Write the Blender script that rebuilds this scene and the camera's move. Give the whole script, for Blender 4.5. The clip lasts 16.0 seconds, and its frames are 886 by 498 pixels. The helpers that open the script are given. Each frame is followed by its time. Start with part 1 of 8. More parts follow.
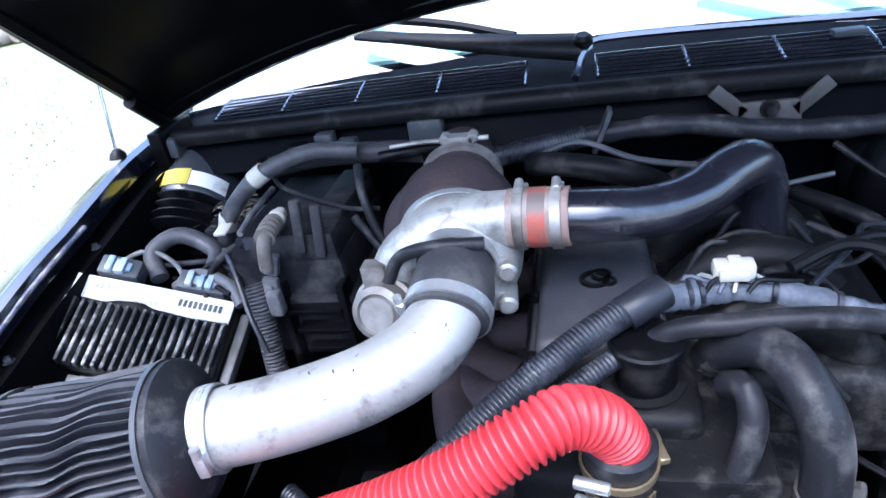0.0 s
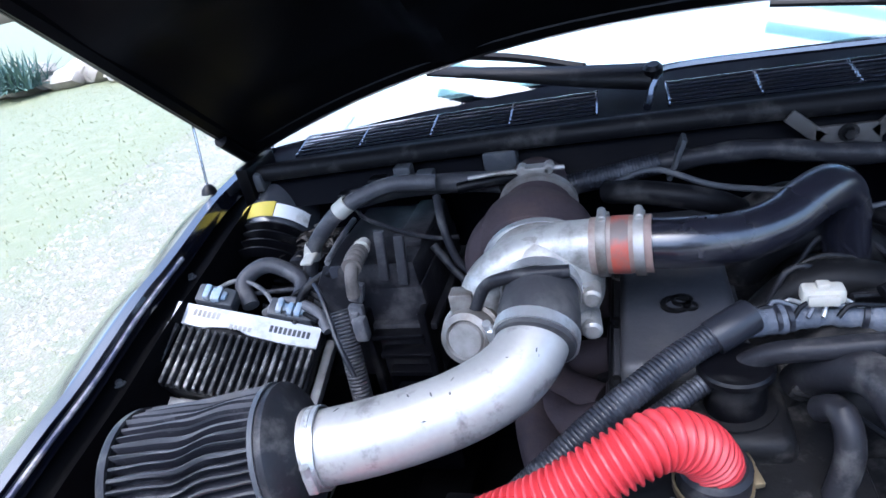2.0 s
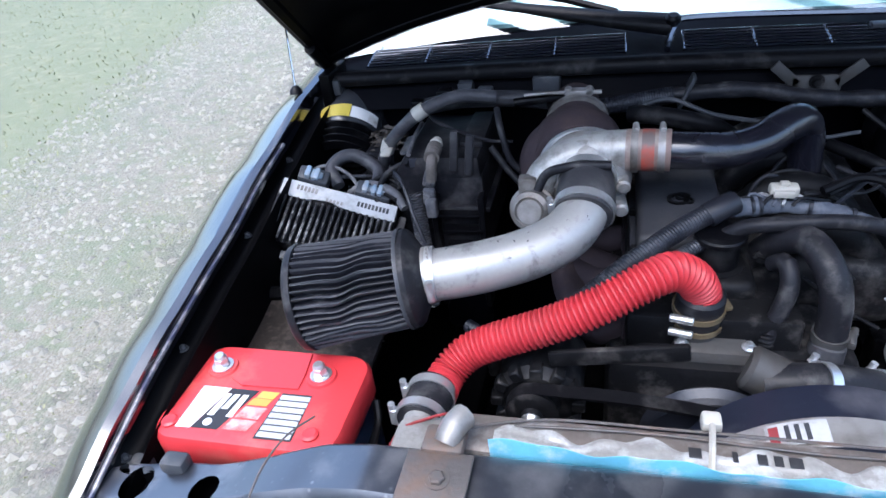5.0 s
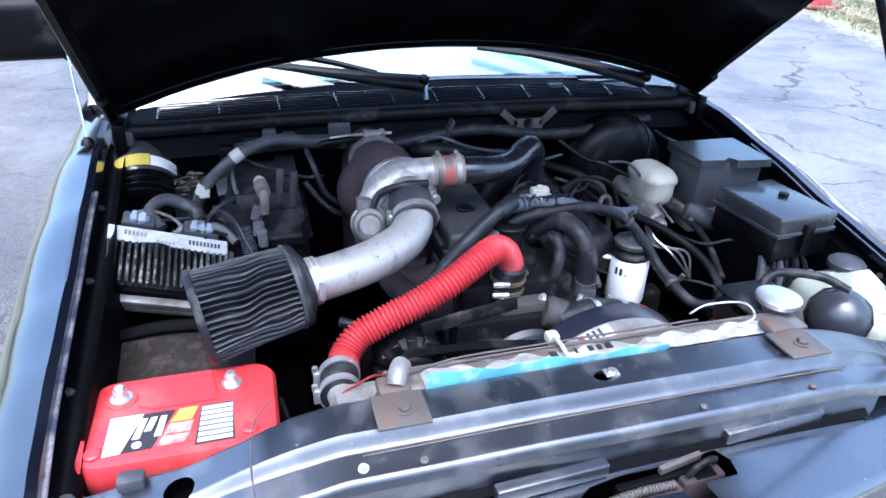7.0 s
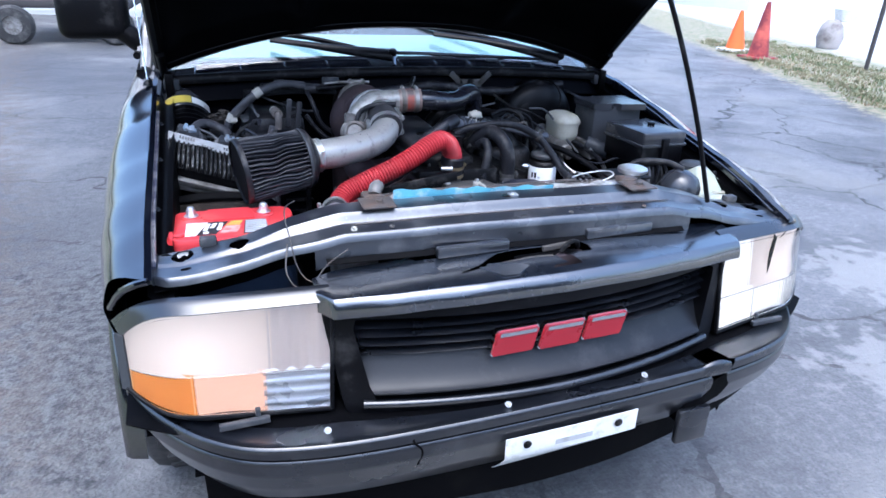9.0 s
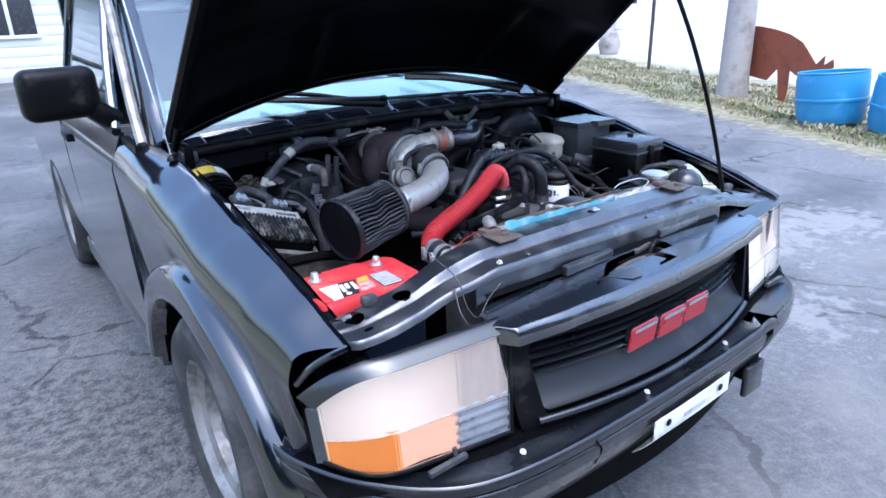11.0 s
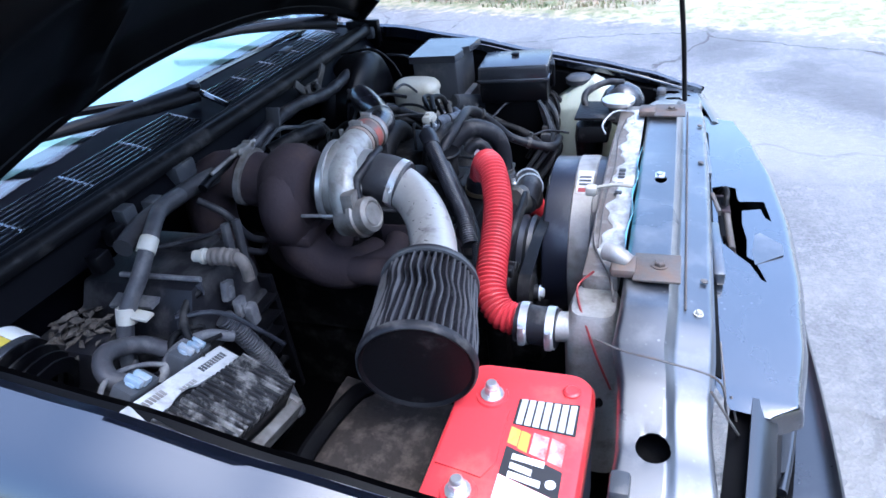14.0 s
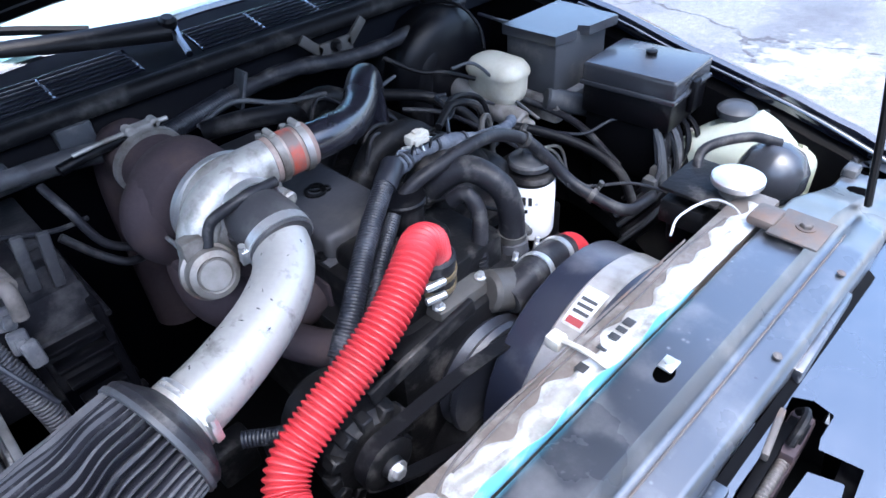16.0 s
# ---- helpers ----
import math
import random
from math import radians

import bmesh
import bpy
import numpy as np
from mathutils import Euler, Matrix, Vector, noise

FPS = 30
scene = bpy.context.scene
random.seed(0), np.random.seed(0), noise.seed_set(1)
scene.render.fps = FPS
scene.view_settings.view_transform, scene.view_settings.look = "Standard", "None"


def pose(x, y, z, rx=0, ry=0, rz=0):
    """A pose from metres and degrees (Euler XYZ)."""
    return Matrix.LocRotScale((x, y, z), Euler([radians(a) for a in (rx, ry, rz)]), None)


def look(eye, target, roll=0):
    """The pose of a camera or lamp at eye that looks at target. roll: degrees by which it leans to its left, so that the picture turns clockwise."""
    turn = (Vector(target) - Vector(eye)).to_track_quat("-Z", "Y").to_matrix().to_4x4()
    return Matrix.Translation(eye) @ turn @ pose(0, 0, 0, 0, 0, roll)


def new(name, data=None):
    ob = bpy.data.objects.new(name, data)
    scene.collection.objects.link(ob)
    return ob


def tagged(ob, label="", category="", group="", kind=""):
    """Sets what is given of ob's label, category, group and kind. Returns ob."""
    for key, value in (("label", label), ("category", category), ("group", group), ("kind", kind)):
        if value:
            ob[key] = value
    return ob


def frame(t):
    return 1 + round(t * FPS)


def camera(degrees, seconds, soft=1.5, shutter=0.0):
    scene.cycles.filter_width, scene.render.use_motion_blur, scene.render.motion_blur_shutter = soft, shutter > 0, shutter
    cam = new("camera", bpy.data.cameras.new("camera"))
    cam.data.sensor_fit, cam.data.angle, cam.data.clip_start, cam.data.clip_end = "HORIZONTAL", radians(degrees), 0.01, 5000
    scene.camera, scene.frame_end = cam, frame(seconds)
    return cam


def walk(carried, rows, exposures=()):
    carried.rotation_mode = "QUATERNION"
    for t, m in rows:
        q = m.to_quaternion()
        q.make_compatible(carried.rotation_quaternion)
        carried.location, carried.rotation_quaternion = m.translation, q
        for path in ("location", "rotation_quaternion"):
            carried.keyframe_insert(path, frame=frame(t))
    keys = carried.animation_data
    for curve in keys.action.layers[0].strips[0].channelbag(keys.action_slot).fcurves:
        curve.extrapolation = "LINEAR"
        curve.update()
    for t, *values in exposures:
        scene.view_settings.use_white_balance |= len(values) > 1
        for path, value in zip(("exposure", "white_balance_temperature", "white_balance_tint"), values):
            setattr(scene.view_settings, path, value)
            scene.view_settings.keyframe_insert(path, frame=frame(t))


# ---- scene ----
cam = camera(68.7, 16.0, soft=1.6, shutter=0.0)
PATH = [
    (0, (-0.03, -0.078, 1.347), (-0.477, 1.612, 0.377), -9.8),
    (0.5, (-0.02, -0.098, 1.377), (-0.496, 1.606, 0.444), -11.0),
    (1, (-0.025, -0.094, 1.368), (-0.563, 1.57, 0.397), -12.6),
    (1.5, (-0.043, -0.103, 1.37), (-0.605, 1.585, 0.456), -13.0),
    (2, (-0.057, -0.109, 1.372), (-0.652, 1.586, 0.492), -12.6),
    (2.5, (-0.061, -0.105, 1.381), (-0.681, 1.585, 0.51), -11.4),
    (3, (-0.068, -0.106, 1.378), (-0.719, 1.575, 0.51), -13.0),
    (3.5, (-0.066, -0.105, 1.377), (-0.723, 1.577, 0.518), -12.1),
    (4, (-0.08, -0.116, 1.376), (-0.79, 1.502, 0.44), -13.1),
    (4.5, (-0.107, -0.219, 1.403), (-0.786, 1.335, 0.342), -9.9),
    (5, (-0.128, -0.388, 1.464), (-0.627, 1.217, 0.381), -7.7),
    (5.2, (-0.101, -0.449, 1.5), (-0.365, 1.23, 0.446), -4.6),
    (7.3, (-0.438, -0.697, 1.509), (0.086, 1.0, 0.588), 1.5),
    (7.5, (-0.437, -0.78, 1.494), (0.079, 0.935, 0.603), 0.5),
    (8, (-0.421, -1.029, 1.413), (0.066, 0.726, 0.587), 0.6),
    (8.2, (-0.443, -1.1, 1.393), (0.056, 0.645, 0.553), 1.3),
    (10.3, (-0.874, -1.245, 1.373), (-0.058, 0.445, 0.68), 1.0),
    (10.5, (-0.963, -1.168, 1.38), (-0.099, 0.5, 0.694), 0.8),
    (11, (-1.153, -1.009, 1.417), (-0.071, 0.516, 0.707), -1.8),
    (11.5, (-1.118, -0.847, 1.423), (0.054, 0.61, 0.713), -2.9),
    (12, (-1.121, -0.59, 1.444), (0.092, 0.796, 0.666), -3.3),
    (12.5, (-1.175, -0.325, 1.456), (0.215, 0.817, 0.582), -8.3),
    (13, (-1.107, -0.187, 1.446), (0.36, 0.836, 0.551), -8.7),
    (13.5, (-1.087, -0.076, 1.467), (0.487, 0.69, 0.5), -8.7),
    (14, (-1.071, -0.014, 1.468), (0.512, 0.622, 0.425), -7.9),
    (14.5, (-0.997, -0.034, 1.455), (0.45, 0.754, 0.322), -8.2),
    (15, (-0.853, -0.148, 1.457), (0.466, 0.836, 0.321), -5.9),
    (15.5, (-0.667, -0.188, 1.443), (0.55, 0.875, 0.265), -6.1),
    (16, (-0.444, -0.18, 1.448), (0.622, 0.989, 0.225), -4.4),
]
EXPOSURES = [(0.0, 2.84, 5260, 10), (1.5, 2.48, 5250, 10), (3.5, 2.27, 5350, 10), (5.0, 1.87, 5400, 10), (7.5, 2.29, 5180, 10), (8.5, 1.68, 5180, 10), (10.5, 1.66, 5170, 10), (11.5, 1.63, 5170, 10), (13.5, 2.16, 5130, 10), (14.5, 2.13, 5080, 10), (15.0, 2.36, 5150, 10), (16.0, 2.5, 5350, 10)]
walk(cam, [(t, look(eye, target, roll)) for t, eye, target, roll in PATH], EXPOSURES)

# ---- world and light ----
world = bpy.data.worlds.new("overcast_sky")
scene.world = world
world.use_nodes = True
wn = world.node_tree
sky = wn.nodes.new("ShaderNodeTexSky")
sky.sky_type = 'NISHITA'
sky.sun_disc = False
sky.sun_elevation = radians(70)
sky.sun_rotation = radians(200)
sky.air_density = 1.2
sky.dust_density = 5.0
sky.ozone_density = 1.0
bg = wn.nodes["Background"]
bg.inputs["Strength"].default_value = 0.15
wn.links.new(sky.outputs["Color"], bg.inputs["Color"])

sun_data = bpy.data.lights.new("sun", 'SUN')
sun_data.energy = 0.45
sun_data.angle = radians(55)
sun_data.color = (1.0, 0.97, 0.93)
sun = new("sun", sun_data)
sun.matrix_world = look((-0.8, -3.6, 7.8), (0, 0.3, 0.8))


# ---- materials ----
def mat(name, color, rough=0.5, metal=0.0, vary=0.15, scale=12.0, fine=140.0, bump=0.1, coat=0.0, dirt=None, dirt_amount=0.0,
        dirt_scale=6.0, rough_vary=0.12, spec=0.5, specks=None, subsurface=0.0, coat_ior=1.5, coat_rough=0.08):
    """A surface with two scales of variation: broad patches and fine grain, with optional dirt that settles in patches."""
    m = bpy.data.materials.new(name)
    m.use_nodes = True
    nt = m.node_tree
    n, l = nt.nodes, nt.links
    b = n["Principled BSDF"]
    tc = n.new("ShaderNodeTexCoord")
    big = n.new("ShaderNodeTexNoise")
    big.inputs["Scale"].default_value = scale
    big.inputs["Detail"].default_value = 5.0
    small = n.new("ShaderNodeTexNoise")
    small.inputs["Scale"].default_value = fine
    small.inputs["Detail"].default_value = 4.0
    l.new(tc.outputs["Object"], big.inputs["Vector"])
    l.new(tc.outputs["Object"], small.inputs["Vector"])
    dark = [c * (1 - vary) for c in color]
    light = [min(1, c * (1 + vary)) for c in color]
    mix = n.new("ShaderNodeMix")
    mix.data_type = 'RGBA'
    mix.inputs["A"].default_value = (*dark, 1)
    mix.inputs["B"].default_value = (*light, 1)
    add = n.new("ShaderNodeMath")
    add.operation = 'ADD'
    half = n.new("ShaderNodeMath")
    half.operation = 'MULTIPLY'
    half.inputs[1].default_value = 0.5
    l.new(big.outputs["Fac"], add.inputs[0])
    l.new(small.outputs["Fac"], add.inputs[1])
    l.new(add.outputs[0], half.inputs[0])
    l.new(half.outputs[0], mix.inputs["Factor"])
    out = mix.outputs["Result"]
    if dirt:
        patches = n.new("ShaderNodeTexNoise")
        patches.inputs["Scale"].default_value = dirt_scale
        patches.inputs["Detail"].default_value = 8.0
        patches.inputs["Roughness"].default_value = 0.65
        l.new(tc.outputs["Object"], patches.inputs["Vector"])
        ramp = n.new("ShaderNodeMapRange")
        ramp.inputs["From Min"].default_value = 0.62 - 0.3 * dirt_amount
        ramp.inputs["From Max"].default_value = 0.78 - 0.2 * dirt_amount
        l.new(patches.outputs["Fac"], ramp.inputs["Value"])
        dm = n.new("ShaderNodeMix")
        dm.data_type = 'RGBA'
        dm.inputs["B"].default_value = (*dirt, 1)
        l.new(ramp.outputs["Result"], dm.inputs["Factor"])
        l.new(out, dm.inputs["A"])
        out = dm.outputs["Result"]
    if specks:
        dots = n.new("ShaderNodeTexVoronoi")
        dots.inputs["Scale"].default_value = 75
        l.new(tc.outputs["Object"], dots.inputs["Vector"])
        size = n.new("ShaderNodeMapRange")
        size.inputs["From Min"].default_value = 0.04
        size.inputs["From Max"].default_value = 0.20
        size.inputs["To Min"].default_value = 1.0
        size.inputs["To Max"].default_value = 0.0
        l.new(dots.outputs["Distance"], size.inputs["Value"])
        some = n.new("ShaderNodeMath")
        some.operation = 'MULTIPLY'
        pick = n.new("ShaderNodeMapRange")
        pick.inputs["From Min"].default_value = 0.53
        pick.inputs["From Max"].default_value = 0.68
        l.new(big.outputs["Fac"], pick.inputs["Value"])
        l.new(size.outputs["Result"], some.inputs[0])
        l.new(pick.outputs["Result"], some.inputs[1])
        sm = n.new("ShaderNodeMix")
        sm.data_type = 'RGBA'
        sm.inputs["B"].default_value = (*specks, 1)
        l.new(some.outputs[0], sm.inputs["Factor"])
        l.new(out, sm.inputs["A"])
        out = sm.outputs["Result"]
    l.new(out, b.inputs["Base Color"])
    rr = n.new("ShaderNodeMapRange")
    rr.inputs["To Min"].default_value = max(0.02, rough - rough_vary)
    rr.inputs["To Max"].default_value = min(1.0, rough + rough_vary)
    l.new(big.outputs["Fac"], rr.inputs["Value"])
    l.new(rr.outputs["Result"], b.inputs["Roughness"])
    b.inputs["Metallic"].default_value = metal
    b.inputs["Coat Weight"].default_value = coat
    b.inputs["Coat Roughness"].default_value = coat_rough
    b.inputs["Coat IOR"].default_value = coat_ior
    b.inputs["Specular IOR Level"].default_value = spec
    if subsurface:
        b.inputs["Subsurface Weight"].default_value = subsurface
        b.inputs["Subsurface Radius"].default_value = (0.02, 0.02, 0.015)
    if bump:
        bp = n.new("ShaderNodeBump")
        bp.inputs["Strength"].default_value = bump
        bp.inputs["Distance"].default_value = 0.002
        l.new(small.outputs["Fac"], bp.inputs["Height"])
        l.new(bp.outputs["Normal"], b.inputs["Normal"])
    return m


PAINT = mat("black_paint", (0.003, 0.004, 0.008), 0.14, 0, 0.2, 5, 60, 0.01, 1.0, (0.012, 0.013, 0.018), 0.2, 4, rough_vary=0.06, spec=0.6, coat_ior=1.75, coat_rough=0.10)
# scraped paint, with the fold's silver-blue sky gleam put into the colour
EDGE_WORN_GLEAM = mat("scraped_edge_with_gleam", (0.05, 0.055, 0.09), 0.35, 0.3, 0.4, 20, 160, 0.1, 0.2, (0.34, 0.33, 0.33), 0.5, 30)
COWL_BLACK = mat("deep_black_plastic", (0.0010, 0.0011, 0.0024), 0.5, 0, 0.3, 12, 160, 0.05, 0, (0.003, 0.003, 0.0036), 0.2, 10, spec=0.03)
DULL_METAL = mat("dull_grey_metal", (0.065, 0.063, 0.061), 0.55, 0.3, 0.3, 18, 160, 0.15, 0, (0.05, 0.045, 0.04), 0.5, 16, spec=0.3)
HEADER_PAINT = mat("satin_black_panel", (0.005, 0.007, 0.012), 0.26, 0, 0.3, 7, 120, 0.03, 1.0, (0.024, 0.025, 0.030), 0.32, 9, specks=(0.16, 0.16, 0.17), spec=0.9, coat_ior=2.0, coat_rough=0.14)
PAINT_DULL = mat("dull_black_paint", (0.007, 0.009, 0.015), 0.30, 0, 0.3, 9, 120, 0.05, 1.0, (0.078, 0.078, 0.082), 0.46, 14, specks=(0.22, 0.22, 0.22), spec=0.8, coat_ior=1.82, coat_rough=0.36)
LID = mat("smooth_box_lid", (0.030, 0.032, 0.038), 0.24, 0, 0.2, 10, 180, 0.03, 0.15, (0.07, 0.07, 0.072), 0.25, 10, spec=0.55)
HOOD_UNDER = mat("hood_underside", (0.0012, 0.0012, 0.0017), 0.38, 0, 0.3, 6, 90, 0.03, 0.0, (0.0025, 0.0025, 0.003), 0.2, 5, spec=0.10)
PLASTIC = mat("black_plastic", (0.0026, 0.0026, 0.0036), 0.40, 0, 0.3, 14, 200, 0.12, 0, (0.030, 0.029, 0.029), 0.20, 14, spec=0.16)
PLASTIC_GREY = mat("grey_plastic", (0.045, 0.048, 0.054), 0.4, 0, 0.2, 12, 180, 0.08, 0, (0.11, 0.105, 0.10), 0.25, 14, spec=0.25)
RUBBER = mat("black_rubber", (0.004, 0.004, 0.005), 0.5, 0, 0.3, 16, 220, 0.1, 0, (0.045, 0.043, 0.042), 0.25, 14, spec=0.12)
RUBBER_GREY = mat("dusty_rubber", (0.014, 0.014, 0.017), 0.42, 0, 0.4, 18, 200, 0.15, 0, (0.070, 0.068, 0.067), 0.36, 26, spec=0.18)
ALU = mat("brushed_aluminium", (0.37, 0.363, 0.348), 0.40, 0.45, 0.18, 14, 160, 0.06, 0, (0.12, 0.115, 0.11), 0.26, 30)
ALU_WORN = mat("worn_cast_aluminium", (0.34, 0.335, 0.32), 0.44, 0.35, 0.25, 14, 160, 0.14, 0, (0.13, 0.122, 0.11), 0.42, 26)
HEATER = mat("dusty_housing", (0.0095, 0.0095, 0.012), 0.42, 0, 0.4, 16, 180, 0.15, 0, (0.052, 0.050, 0.051), 0.42, 18, spec=0.2)
# dust on clips and hoses; on the heater ledge it paints a lit facet
PALE_DUST_AND_LIT = mat("pale_dusty_and_lit_plastic", (0.075, 0.075, 0.082), 0.5, 0, 0.4, 18, 200, 0.15, 0, (0.19, 0.186, 0.182), 0.45, 24, spec=0.3)
HOSE_DUSTY = mat("dusty_grey_hose", (0.044, 0.044, 0.050), 0.48, 0, 0.4, 18, 200, 0.15, 0, (0.095, 0.093, 0.094), 0.42, 24, spec=0.3)
DUSTY_GREY = mat("dust_grey_rubber", (0.034, 0.034, 0.038), 0.5, 0, 0.4, 18, 200, 0.15, 0, (0.075, 0.073, 0.072), 0.42, 24, spec=0.25)
ALU_CAST = mat("cast_aluminium", (0.31, 0.30, 0.285), 0.5, 0.5, 0.3, 20, 240, 0.25, 0, (0.13, 0.115, 0.10), 0.5, 18)
ALU_DIRTY = mat("dirty_aluminium", (0.33, 0.32, 0.31), 0.55, 0.6, 0.25, 16, 160, 0.2, 0, (0.10, 0.085, 0.07), 0.6, 10)
STEEL = mat("zinc_steel", (0.70, 0.71, 0.72), 0.36, 0.85, 0.15, 30, 200, 0.05, 0, (0.36, 0.35, 0.33), 0.25, 30)
RUST = mat("rusted_iron", (0.044, 0.034, 0.038), 0.7, 0.2, 0.35, 14, 150, 0.35, 0, (0.068, 0.048, 0.044), 0.35, 14, spec=0.10)
RUST_PLATE = mat("rusty_plate", (0.092, 0.083, 0.078), 0.6, 0.3, 0.35, 20, 160, 0.25, 0, (0.125, 0.082, 0.060), 0.45, 22)
GRIME = mat("grimy_engine_metal", (0.007, 0.007, 0.008), 0.5, 0.3, 0.5, 14, 120, 0.4, 0, (0.075, 0.070, 0.066), 0.34, 18, spec=0.2)
VALVE = mat("valve_cover_paint", (0.052, 0.053, 0.061), 0.5, 0.2, 0.3, 12, 150, 0.15, 0, (0.085, 0.083, 0.084), 0.4, 9, spec=0.2)
RED_HOSE = mat("red_silicone", (0.42, 0.030, 0.038), 0.42, 0, 0.15, 18, 120, 0.04, 0, (0.32, 0.040, 0.044), 0.3, 12, spec=0.35)
ORANGE = mat("faded_orange_silicone", (0.36, 0.055, 0.03), 0.55, 0, 0.3, 26, 160, 0.1, 0, (0.13, 0.10, 0.09), 0.8, 24)
CHARGE_BLACK = mat("satin_black_tube", (0.011, 0.011, 0.017), 0.26, 0.1, 0.3, 12, 120, 0.04, 0.6, (0.055, 0.053, 0.058), 0.3, 10, coat_ior=1.6, coat_rough=0.20)
BATTERY_RED = mat("battery_red", (0.52, 0.036, 0.042), 0.42, 0, 0.1, 10, 140, 0.05, 0, (0.48, 0.11, 0.09), 0.3, 9)
FILTER_CLOTH = mat("filter_gauze", (0.013, 0.013, 0.017), 0.55, 0, 0.35, 18, 500, 0.3, 0, (0.06, 0.06, 0.065), 0.2, 30, spec=0.12)
LABEL_WHITE = mat("white_label", (0.72, 0.72, 0.70), 0.5, 0, 0.08, 30, 200, 0.02, 0, (0.40, 0.38, 0.34), 0.3, 25)
LABEL_BLACK = mat("black_print", (0.02, 0.02, 0.022), 0.5, 0, 0.2, 30, 200, 0.02)
LABEL_YELLOW = mat("yellow_label", (0.48, 0.38, 0.05), 0.5, 0, 0.15, 30, 200, 0.02, 0, (0.30, 0.25, 0.12), 0.4, 25)
LABEL_ORANGE = mat("orange_label", (0.75, 0.28, 0.05), 0.5, 0, 0.1, 30, 200, 0.02)
SMUDGED_PINK = mat("rubbed_print", (0.62, 0.33, 0.30), 0.5, 0, 0.2, 40, 200, 0.02, 0, (0.52, 0.06, 0.06), 0.6, 60)
LABEL_GREY = mat("silver_label", (0.48, 0.49, 0.50), 0.45, 0.2, 0.15, 30, 200, 0.02, 0, (0.25, 0.24, 0.23), 0.4, 22)
LABEL_BLUE = mat("blue_print", (0.16, 0.45, 0.58), 0.5, 0, 0.2, 30, 200, 0.02, 0, (0.60, 0.66, 0.70), 0.40, 22)
CONNECTOR_BLUE = mat("blue_connector", (0.19, 0.26, 0.34), 0.5, 0, 0.2, 30, 200, 0.05, 0, (0.30, 0.29, 0.27), 0.4, 30)
TAPE = mat("white_tape", (0.38, 0.365, 0.32), 0.6, 0, 0.15, 40, 200, 0.1, 0, (0.35, 0.30, 0.22), 0.35, 40)
HEATER_LID = mat("scuffed_heater_lid", (0.045, 0.047, 0.058), 0.4, 0, 0.3, 12, 180, 0.08, 0, (0.050, 0.050, 0.056), 0.3, 12, spec=0.35)
BRONZE = mat("tarnished_clamp", (0.42, 0.33, 0.20), 0.35, 0.8, 0.25, 30, 200, 0.1, 0, (0.12, 0.09, 0.06), 0.4, 30)
DRY_PLUG = mat("brown_ribbed_plug", (0.12, 0.105, 0.095), 0.6, 0, 0.3, 24, 200, 0.2, 0, (0.05, 0.045, 0.04), 0.4, 20, spec=0.2)
BOTTLE = mat("translucent_bottle", (0.40, 0.43, 0.36), 0.4, 0, 0.15, 8, 120, 0.03, 0, (0.26, 0.26, 0.20), 0.4, 7, subsurface=0.3)
CREAM = mat("cream_plastic", (0.46, 0.45, 0.38), 0.45, 0, 0.1, 10, 120, 0.04, 0, (0.34, 0.31, 0.24), 0.4, 9, subsurface=0.2)
BLUE_WRAP = mat("grey_cloth_wrap", (0.070, 0.078, 0.098), 0.55, 0, 0.5, 26, 240, 0.5, 0, (0.14, 0.15, 0.17), 0.40, 26, spec=0.3)
WHITE_PAINT = mat("white_filter_paint", (0.80, 0.81, 0.82), 0.35, 0, 0.05, 20, 150, 0.02, 0, (0.55, 0.52, 0.46), 0.15, 14)
TYRE = mat("tyre_rubber", (0.028, 0.028, 0.029), 0.75, 0, 0.25, 20, 180, 0.2, 0, (0.10, 0.095, 0.09), 0.45, 7)
BUMPER = mat("bumper_plastic", (0.006, 0.007, 0.010), 0.3, 0, 0.25, 8, 160, 0.06, 0.7, (0.030, 0.031, 0.036), 0.25, 7, coat_ior=1.65, coat_rough=0.2)
# near-black: the shade of recesses and the deep bay is in the colour
SHADOW_STEEL = mat("shade_dark_sheet", (0.002, 0.002, 0.0026), 0.6, 0, 0.3, 10, 120, 0.1, 0, (0.006, 0.0058, 0.0055), 0.25, 8, spec=0.05)
TRAY = mat("rusty_tray", (0.024, 0.020, 0.018), 0.7, 0.1, 0.5, 24, 140, 0.4, 0, (0.075, 0.062, 0.052), 0.45, 30, spec=0.12)
EMBLEM_RED = mat("emblem_red", (0.30, 0.010, 0.020), 0.3, 0, 0.1, 20, 100, 0.0, 0.4)
CHROME = mat("worn_chrome", (0.72, 0.72, 0.74), 0.16, 1.0, 0.08, 20, 100, 0.02)
WIRE_RED = mat("red_wire", (0.20, 0.015, 0.015), 0.5, 0, 0.2)
BARREL_BLUE = mat("blue_barrel_plastic", (0.05, 0.24, 0.46), 0.42, 0, 0.12, 4, 60, 0.04, 0, (0.10, 0.34, 0.66), 0.3, 3)
CONE_ORANGE = mat("cone_orange", (0.85, 0.14, 0.02), 0.5, 0, 0.12, 6, 60, 0.04)
CONE_RED = mat("faded_red_plastic", (0.22, 0.03, 0.035), 0.55, 0, 0.3, 5, 60, 0.05, 0, (0.6, 0.12, 0.08), 0.4, 2.5)
CUTOUT = mat("rust_brown_steel", (0.27, 0.075, 0.035), 0.8, 0.1, 0.25, 4, 70, 0.1, 0, (0.16, 0.05, 0.03), 0.4, 4)
POLE_WOOD = mat("weathered_pole", (0.36, 0.33, 0.31), 0.9, 0, 0.3, 5, 60, 0.3, 0, (0.16, 0.14, 0.13), 0.45, 3)
